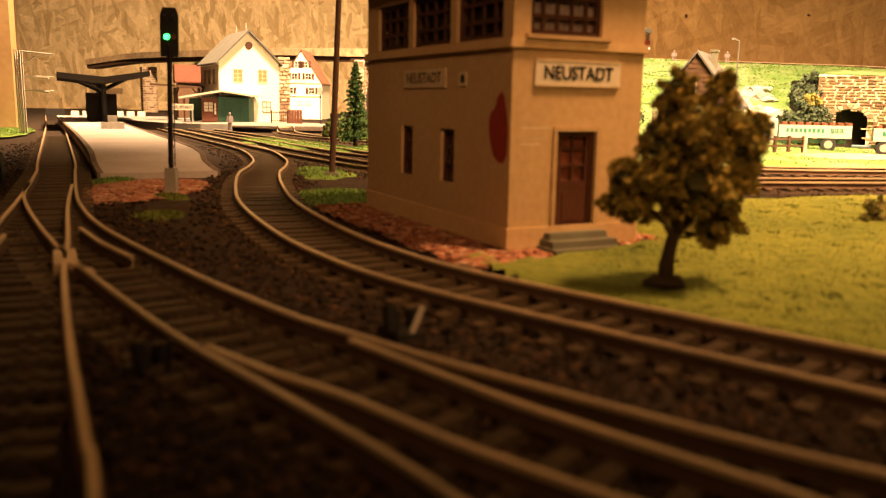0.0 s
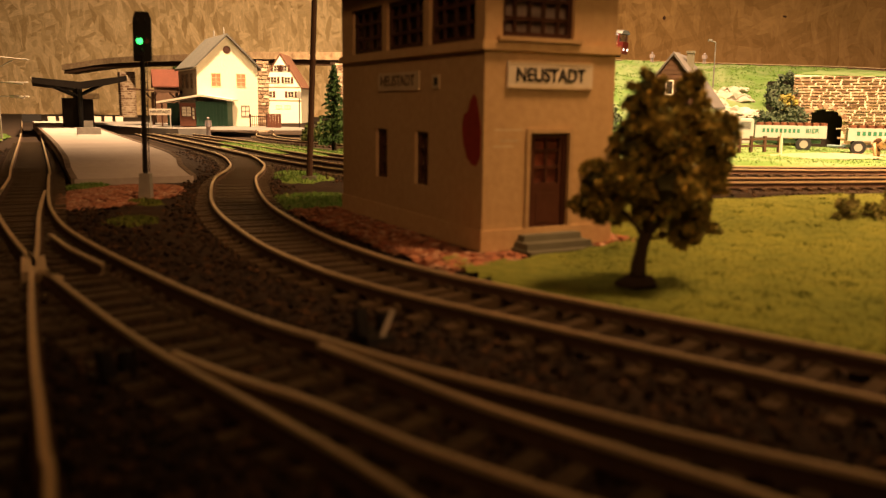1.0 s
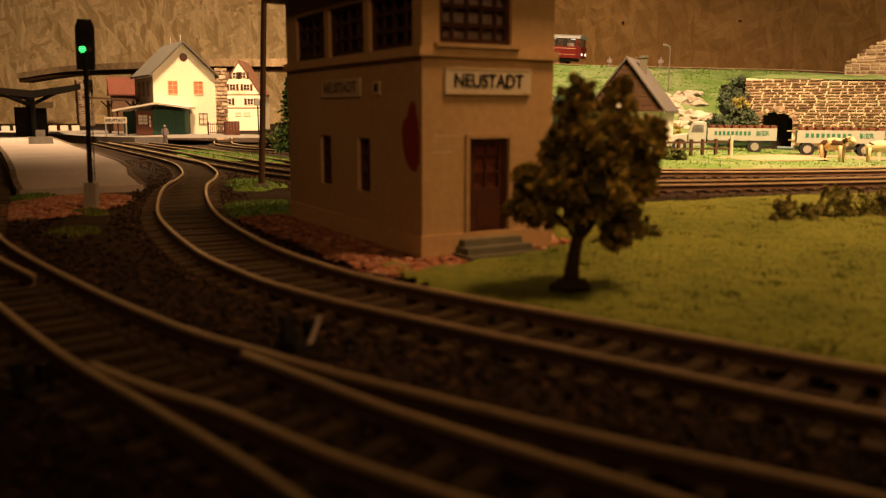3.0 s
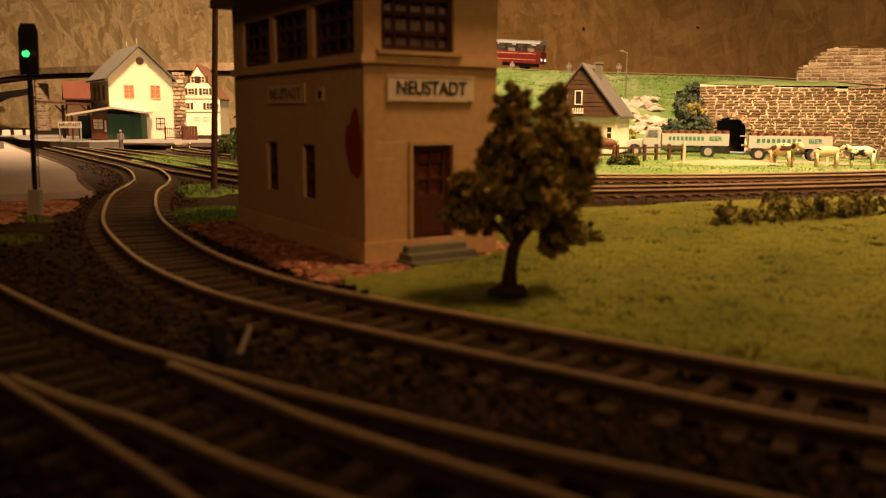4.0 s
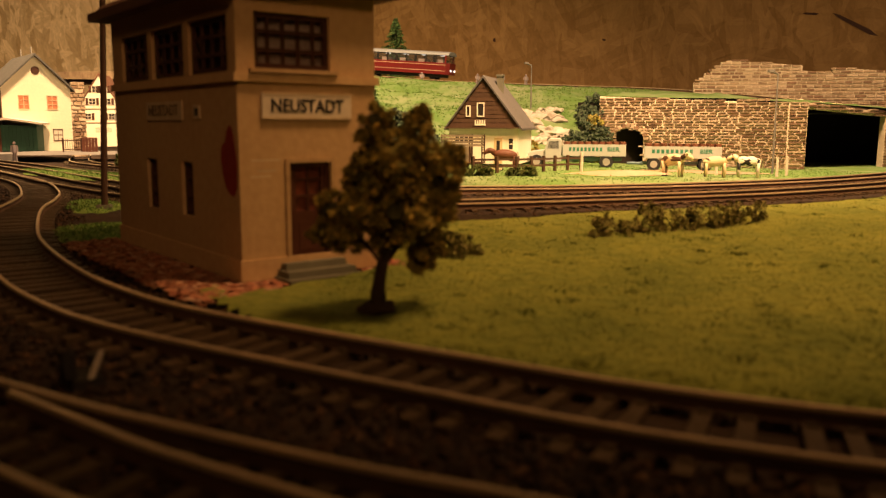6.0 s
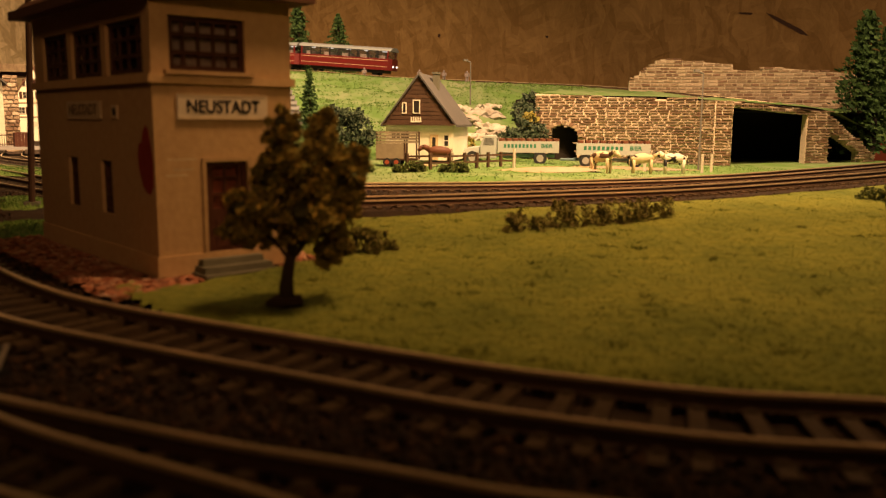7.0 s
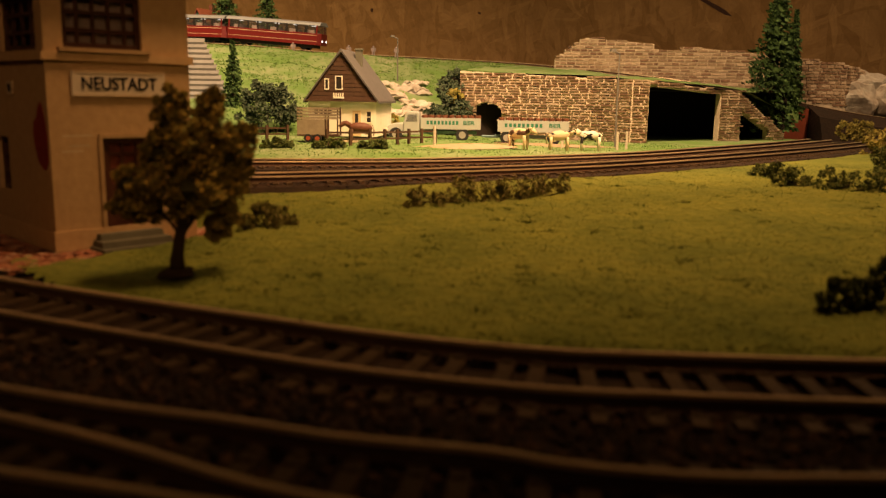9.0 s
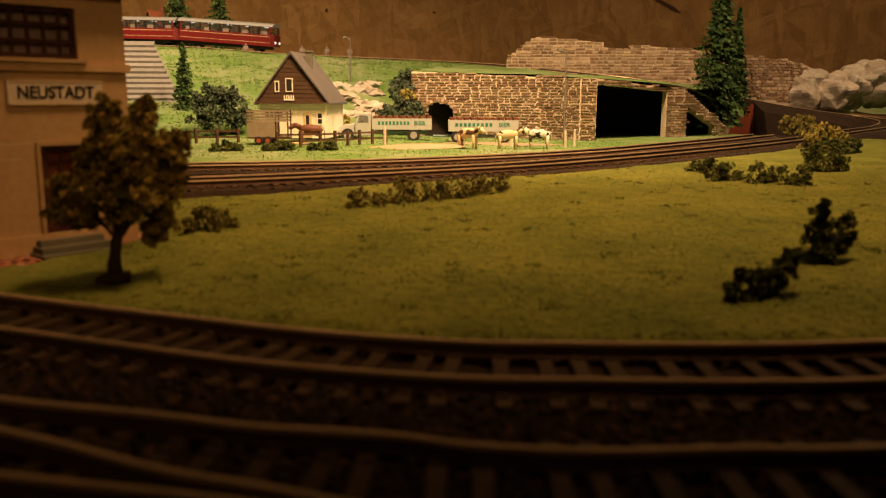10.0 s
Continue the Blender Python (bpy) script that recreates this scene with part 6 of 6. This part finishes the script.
def cow(x, y, z, rz, body, spot, label, scale=1.0, name="toy_cow"):
    bm = shell()
    made = bmesh.ops.create_icosphere(bm, subdivisions=3, radius=1.0)["verts"]
    for v in made:
        c = v.co
        v.co = Vector((c.x * 1.0, c.y * 0.4, 1.25 + c.z * 0.42 + 0.04 * c.x))
    for sx in (-0.75, 0.7):
        for sy in (-0.2, 0.2):
            tube(bm, [(sx, sy, 1.15), (sx + 0.03, sy, 0.6), (sx, sy, 0.0)], 0.14, 7, 0.085)
    tube(bm, [(0.85, 0, 1.4), (1.2, 0, 1.6), (1.45, 0, 1.5)], 0.24, 8, 0.2)
    tube(bm, [(1.35, 0, 1.6), (1.75, 0, 1.3)], 0.2, 8, 0.13)
    for s in (-1, 1):
        tube(bm, [(1.35, s * 0.12, 1.72), (1.3, s * 0.36, 1.74)], 0.07, 5, 0.03)
    tube(bm, [(-0.98, 0, 1.45), (-1.1, 0, 1.1), (-1.08, 0, 0.55)], 0.05, 5, 0.04)
    blob(bm, (-0.45, 0, 0.85), 0.18, 2, 0.8, 1, 0.1)
    for f in bm.faces:
        c = f.calc_center_median()
        if noise.noise(c * 2.6 + Vector((x, y, 0))) > 0.2 and c.z > 0.6:
            f.material_index = 1
    for v in bm.verts:
        v.co *= scale
        v.co.z *= 1.02
    single(name, bm, (body, spot), label, "toy cow", m=at(x, y, z, rz), smooth=True, group="toy cows")


cow(25.8, 47.7, pasture_z(25.8, 47.7), -62, COWCREAM, COWDARK, "cream toy cow with brown patches on the pasture", 0.82)
cow(29.4, 49.2, pasture_z(29.4, 49.2), -12, COWCREAM, BLACK, "cream toy cow with dark spots beside the track", 0.8)
cow(32.4, 50.4, pasture_z(32.4, 50.4), 160, COWWHITE, BLACK, "white and black toy cow beside the track", 0.84)
cow(16.1, 51.4, pasture_z(16.1, 51.4), 170, COWBROWN, COWBROWN, "brown toy cow by the fence", 0.8)


# ---- vehicles ----
def wheel(parent, x, y, r, w, hub):
    bm = shell()
    tube(bm, [(x, y - w / 2, r), (x, y - w * 0.4, r), (x, y + w * 0.4, r), (x, y + w / 2, r)], r, 18)
    wh = part("wheel", bm, RUBBER, parent)
    bm = shell()
    sgn = -1 if y < 0 else 1
    tube(bm, [(x, y + sgn * w * 0.5, r), (x, y + sgn * w * 0.58, r)], r * 0.55, 12)
    part("hub", bm, hub, wh)


def bed(parent, x0, x1, z0):
    bm = shell()
    box(bm, x0, x1, -0.95, 0.95, z0, z0 + 0.12)
    part("bed_floor", bm, TRUCKGREY, parent)
    for y in (-0.95, 0.87):
        bm = shell()
        box(bm, x0, x1, y, y + 0.08, z0 + 0.121, z0 + 0.86)
        sd_ = part("side_board", bm, TRUCKGREY, parent)
        if y < 0:
            n_, gap = 9, (x1 - x0) * 0.55 / 9
            for i in range(n_):
                bm = shell()
                xx = x0 + (x1 - x0) * 0.1 + i * gap
                box(bm, xx, xx + gap * 0.62, y - 0.012, y, z0 + 0.36, z0 + 0.64)
                part("mark", bm, LETTERGREEN, sd_)
            lettering("BIER", 0.42, sd_, LETTERGREEN, at(x0 + (x1 - x0) * 0.8, y - 0.012, z0 + 0.5, 0, 90), squeeze=1.1)
    for x in (x0, x1 - 0.08):
        bm = shell()
        box(bm, x, x + 0.08, -0.87, 0.87, z0 + 0.121, z0 + 0.86)
        part("end_board", bm, TRUCKGREY, parent)
    k = int((x1 - x0) / 0.5)
    for i in range(k):
        for y in (-0.6, 0.0, 0.6):
            bm = shell()
            xx = x0 + 0.3 + i * (x1 - x0 - 0.5) / (k - 1)
            tube(bm, [(xx, y, z0 + 0.13), (xx, y, z0 + 0.6), (xx, y, z0 + 1.04)], 0.23, 8)
            part("barrel", bm, BARREL, parent)


lorry = thing("lorry", at(20.2, 60.9, 0.72, -19), "old grey flatbed lorry loaded with dark barrels", "lorry")
bm = shell()
prism(bm, [(0.1, 0.45), (0.0, 0.75), (0.15, 1.15), (0.5, 1.28), (1.35, 1.38), (1.35, 0.45)], "y", -0.62, 0.62)
part("bonnet", bm, TRUCKGREY, lorry, bevel=0.06)
bm = shell()
prism(bm, [(1.36, 0.45), (1.36, 1.42), (1.6, 2.12), (1.75, 2.22), (2.5, 2.22), (2.6, 2.1), (2.6, 0.45)], "y", -0.85, 0.85)
cab = part("cab", bm, TRUCKGREY, lorry, bevel=0.06)
for y0, y1 in ((-0.87, -0.85), (0.85, 0.87)):
    bm = shell()
    prism(bm, [(1.55, 1.45), (1.72, 2.0), (2.4, 2.0), (2.4, 1.45)], "y", y0, y1)
    part("window", bm, GLASS, cab)
for y in (-0.75, 0.75):
    bm = shell()
    prism(bm, [(0.25, 0.5), (0.35, 0.8), (0.6, 0.98), (0.95, 0.98), (1.25, 0.75), (1.35, 0.45), (1.2, 0.45), (1.1, 0.65), (0.9, 0.82), (0.65, 0.82), (0.45, 0.65), (0.4, 0.5)], "y", y - 0.14, y + 0.14)
    part("mudguard", bm, TRUCKGREY, lorry)
    bm = shell()
    tube(bm, [(0.16, y * 0.75, 0.82), (0.05, y * 0.75, 0.82)], 0.13, 10)
    part("headlight", bm, SIGNWHITE, lorry)
bm = shell()
box(bm, 0.6, 7.0, -0.6, 0.6, 0.55, 0.8)
part("chassis", bm, CHASSIS, lorry)
bed(lorry, 2.7, 7.3, 0.92)
for x in (0.78, 5.9):
    for y in (-0.78, 0.78):
        wheel(lorry, x, y, 0.5, 0.32, GREYMETAL)
trl = thing("lorry_trailer", at(27.7, 58.0, 0.62, -22), "grey flatbed drawbar trailer loaded with dark barrels", "trailer")
bed(trl, 0.6, 6.0, 0.92)
bm = shell()
box(bm, 0.4, 5.8, -0.4, 0.4, 0.45, 0.65)
part("chassis", bm, CHASSIS, trl)
bm = shell()
tube(bm, [(0.6, 0, 0.5), (-0.6, 0, 0.52)], 0.1, 6)
part("drawbar", bm, CHASSIS, trl)
for x in (1.3, 4.9):
    for y in (-0.78, 0.78):
        wheel(trl, x, y, 0.48, 0.32, GREYMETAL)

ht = thing("cattle_trailer", at(12.3, 52.9, pasture_z(13.3, 52.6), -20), "grey-brown cattle trailer with a slatted top", "trailer")
CRATE = mat("crate_grey_brown", (0.3, 0.24, 0.17), 0.8, scale=120)
bm = shell()
box(bm, 0, 2.7, -0.7, 0.7, 0.4, 0.5)
part("floor", bm, WOODDARK, ht)
for y in (-0.7, 0.62):
    bm = shell()
    box(bm, 0, 1.8, y, y + 0.08, 0.5, 1.45)
    part("side_panel", bm, CRATE, ht)
    for i in range(4):
        bm = shell()
        box(bm, 0, 2.7, y, y + 0.07, 1.5 + 0.2 * i, 1.62 + 0.2 * i)
        part("slat", bm, CRATE, ht)
for x in (0, 1.8, 2.6):
    for y in (-0.62, 0.55):
        bm = shell()
        box(bm, x, x + 0.09, y, y + 0.08, 0.5, 2.25)
        part("post", bm, WOODDARK, ht)
bm = shell()
box(bm, 2.7, 3.9, -0.6, 0.6, 0.03, 0.1)
part("ramp", bm, SIGNOLD, ht)
for x in (0.75, 1.35):
    for y in (-0.75, 0.75):
        wheel(ht, x, y, 0.27, 0.2, TERRACOTTA)


# ---- fences ----
def fence(points, label):
    t = thing("fence", at(0, 0, 0), label, "fence", "pasture fences")
    line = curve([(x, y, 0) for x, y in points], 0.2)
    acc = 1.3
    last = None
    for a, b in zip(line, line[1:]):
        acc += (b - a).length
        if acc >= 1.3:
            acc = 0
            z = pasture_z(a.x, a.y)
            bm = shell()
            box(bm, -0.08, 0.08, -0.08, 0.08, -0.15, 1.0)
            p_ = part("post", bm, WOODDARK, t)
            p_.matrix_basis = at(a.x, a.y, z, 20)
            here = Vector((a.x, a.y, z))
            if last is not None:
                d = here - last
                for zz in (0.4, 0.8):
                    bm = shell()
                    box(bm, 0.02, d.length, -0.03, 0.03, zz - 0.06, zz + 0.06)
                    r_ = part("rail", bm, WOODDARK, t)
                    r_.matrix_basis = at(last.x, last.y, last.z, math.degrees(math.atan2(d.y, d.x)), 0, -math.degrees(math.atan2(d.z, d.xy.length)))
            last = here


fence([(5, 57), (8.5, 56), (12, 55)], "dark brown post and rail fence behind the cattle trailer")
fence([(13.4, 48.6), (15.2, 48.2), (17.4, 49.4), (19.5, 51.3), (22.2, 53.2)], "dark brown post and rail fence round the pasture")


# ---- the red railcars on the upper line ----
def railcar(m, label):
    t = thing("railcar", m, label, "railcar", "railcar set")
    L, W = 7.2, 1.45
    bm = shell()
    prism(bm, [(-L, -W * 0.7), (-L + 0.5, -W), (L - 0.5, -W), (L, -W * 0.7), (L, W * 0.7), (L - 0.5, W), (-L + 0.5, W), (-L, W * 0.7)], "z", 0.75, 2.3)
    body = part("lower_body", bm, REDTRAIN, t, "dark red body with a pale waist line")
    bm = shell()
    box(bm, -L + 0.5, L - 0.5, -W - 0.02, -W - 0.001, 2.0, 2.06)
    box(bm, -L + 0.5, L - 0.5, -W - 0.02, -W - 0.001, 1.2, 1.25)
    part("waist_line", bm, SIGNOLD, body)
    nw = 9
    for s in (-1, 1):
        for i in range(nw + 1):
            x = -L + 0.55 + (2 * L - 1.1) * i / nw
            bm = shell()
            box(bm, x - 0.1, x + 0.1, s * (W - 0.05) - 0.05, s * (W - 0.05) + 0.05, 2.3, 3.35)
            part("pillar", bm, REDTRAIN if i in (0, nw) else BLACK, t)
        for i in range(nw):
            x = -L + 0.55 + (2 * L - 1.1) * (i + 0.5) / nw
            bm = shell()
            box(bm, x - 0.66, x + 0.66, s * (W - 0.08) - 0.015, s * (W - 0.08) + 0.015, 2.32, 3.33)
            part("window", bm, CARGLASS, t)
    for s in (-1, 1):
        bm = shell()
        box(bm, s * (L - 0.2) - 0.03, s * (L - 0.2) + 0.03, -W * 0.8, W * 0.8, 2.32, 3.33)
        part("end_window", bm, CARGLASS, t)
        for y in (-0.7, 0.7):
            bm = shell()
            tube(bm, [(s * L, y, 1.3), (s * (L + 0.06), y, 1.3)], 0.16, 10)
            part("headlight", bm, CABINLIGHT, t)
    bm = shell()
    prism(bm, [(-W, 3.35), (W, 3.35), (W * 0.9, 3.65), (W * 0.45, 3.85), (-W * 0.45, 3.85), (-W * 0.9, 3.65)], "x", -L + 0.1, L - 0.1)
    roof_ = part("roof", bm, SILVER, t, "pale grey rounded roof")
    for i in range(5):
        bm = shell()
        x = -L + 1.6 + i * 2.8
        box(bm, x - 0.35, x + 0.35, -0.12, 0.12, 3.26, 3.33)
        part("ceiling_lamp", bm, CABINLIGHT, t)
        bm = shell()
        box(bm, x - 0.5, x + 0.5, -1.0, 1.0, 2.3, 2.75)
        part("seat", bm, CURTAIN, t)
    bm = shell()
    box(bm, -L + 1.0, L - 1.0, -W * 0.8, W * 0.8, 0.35, 0.75)
    part("underframe", bm, BLACK, t)
    for x in (-L + 2.6, L - 2.6):
        for y in (-0.875, 0.875):
            wheel(t, x, y, 0.5, 0.2, BLACK)
    return t


CARGLASS = mat("railcar_glass", (0.06, 0.06, 0.06), 0.1, var=0.05, bump=0.0, spec=0.6)
CARGLASS.node_tree.nodes["Principled BSDF"].inputs["Alpha"].default_value = 0.25


def on_ridge(x):
    i = min(range(len(TRACK_R) - 1), key=lambda j: abs(TRACK_R[j].x - x) + (1000 if TRACK_R[j].y < 90 else 0))
    a, b = TRACK_R[max(0, i - 8)], TRACK_R[i + 8]
    d = b - a
    p = TRACK_R[i]
    return at(p.x, p.y, p.z, math.degrees(math.atan2(d.y, d.x)), 0, -math.degrees(math.atan2(d.z, d.xy.length)))


railcar(on_ridge(6.7), "dark red two-axle railcar with grey roof and lit windows")
railcar(on_ridge(18.5), "dark red two-axle railcar with grey roof and lit windows")

# dark rock cutting and tunnel pier beside the timbered house
cut = thing("rock_cutting", at(-12.5, 127, 0), "dark rock cutting with a tunnel arch under the viaduct", "rock")
DARKROCK = mat("dark_rock", (0.12, 0.1, 0.075), 0.95, color2=(0.05, 0.045, 0.03), scale=30, fine=200, bump=1.0)
for i, (x, y, z, r) in enumerate(((3.2, 0, 3, 3.4), (4.6, 2, 7, 3.4), (1.0, 3.5, 9.2, 2.2), (7.5, 0, 4, 4.0), (2.4, -1.0, 1.2, 2.6))):
    bm = shell()
    blob(bm, (x, y, z), r, i + 20, 1.0, 4, 0.45)
    part("boulder", bm, DARKROCK, cut, smooth=True)
bm = shell()
box(bm, -3.6, -2.2, -0.6, 0.8, 0, 9.5)
part("core", bm, MORTAR, cut)
stone_wall(cut, [(-3.7, -0.7), (-2.1, -0.7)], lambda s: 0, lambda s: 9.5, single_=0, seed=77, course=0.45, long=0.7)
# flat near-black sheet: darkness within the arch, given as colour
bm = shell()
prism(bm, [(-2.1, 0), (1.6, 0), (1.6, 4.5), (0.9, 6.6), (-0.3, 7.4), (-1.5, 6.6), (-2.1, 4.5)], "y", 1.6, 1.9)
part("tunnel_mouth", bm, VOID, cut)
st2 = thing("stone_pier", at(-22.0, 104.5, 0, 12), "rough stone pier beside the station house", "pier", "viaduct piers")
bm = shell()
box(bm, -0.7, 0.7, -0.6, 0.8, 0, 8.6)
part("core", bm, MORTAR, st2)
stone_wall(st2, [(-0.8, -0.7), (0.8, -0.7)], lambda s: 0, lambda s: 8.6, single_=0, seed=78, course=0.45, long=0.7)

# a long dark chip and knots in the brown board
wd = Vector((198, -140, 0)).normalized()
wn = Vector((-wd.y, wd.x, 0))
for s0, z0, ln, hgt_, tilt in ((144.5, 23.2, 9.5, 0.9, 30), (136.5, 25.6, 3.0, 0.5, 5), (69.7, 23.2, 0.7, 1.0, 0), (95.4, 22.2, 0.8, 0.5, 20)):
    p = Vector((-8, 232, 0)) + wd * s0 - wn * 0.02
    bm = shell()
    prism(bm, [(-ln / 2, 0), (-ln * 0.3, -hgt_ * 0.4), (ln * 0.35, -hgt_ * 0.5), (ln / 2, 0), (ln * 0.3, hgt_ * 0.45), (-ln * 0.35, hgt_ * 0.3)], "y", -0.05, 0.02)
    single("dark_chip", bm, DARKBROWN, "dark wood chip in the strand board", "wood chip", m=at(p.x, p.y, z0, math.degrees(math.atan2(wd.y, wd.x)), 0, tilt), group="dark chips")

# bare plaster rock showing through the turf beside the cottage
rp = thing("rock_patch", at(0, 0, 0), "pale bare rock showing through the hillside turf", "rock")
for i, (x, y, r) in enumerate(((23.4, 70.5, 1.3), (25.2, 71.5, 1.5), (26.6, 74.5, 1.7), (24.2, 76.0, 1.6), (22.4, 74.5, 1.2), (27.2, 79.0, 1.9), (24.8, 81.0, 1.7), (29.0, 83.5, 1.6))):
    z = min(hv, key=lambda v: (v.x - x) ** 2 + (v.y - y) ** 2).z
    bm = shell()
    blob(bm, (x, y, z - 0.15), r, i + 40, 0.35, 4, 0.5)
    for v in bm.verts:
        v.co.z += 0.35 * noise.noise(v.co * 1.7)
    part("boulder", bm, ROCK, rp)
rng = random.Random(61)
spots = []
while len(spots) < 5000:
    r = 6 + 36 * rng.random() ** 1.3
    a = radians(rng.uniform(10, 90))
    x, y = 4 + r * math.cos(a), -3 + r * math.sin(a)
    if lawn_ok(x, y):
        for _ in range(26):
            spots.append((x + rng.gauss(0, 0.12), y + rng.gauss(0, 0.12), lawn_z(x, y) - 0.02)) if len(spots) < 5000 else None
blades("meadow_tufts", spots, 0.08, 0.03, GRASS, "slightly longer olive tufts on the meadow")
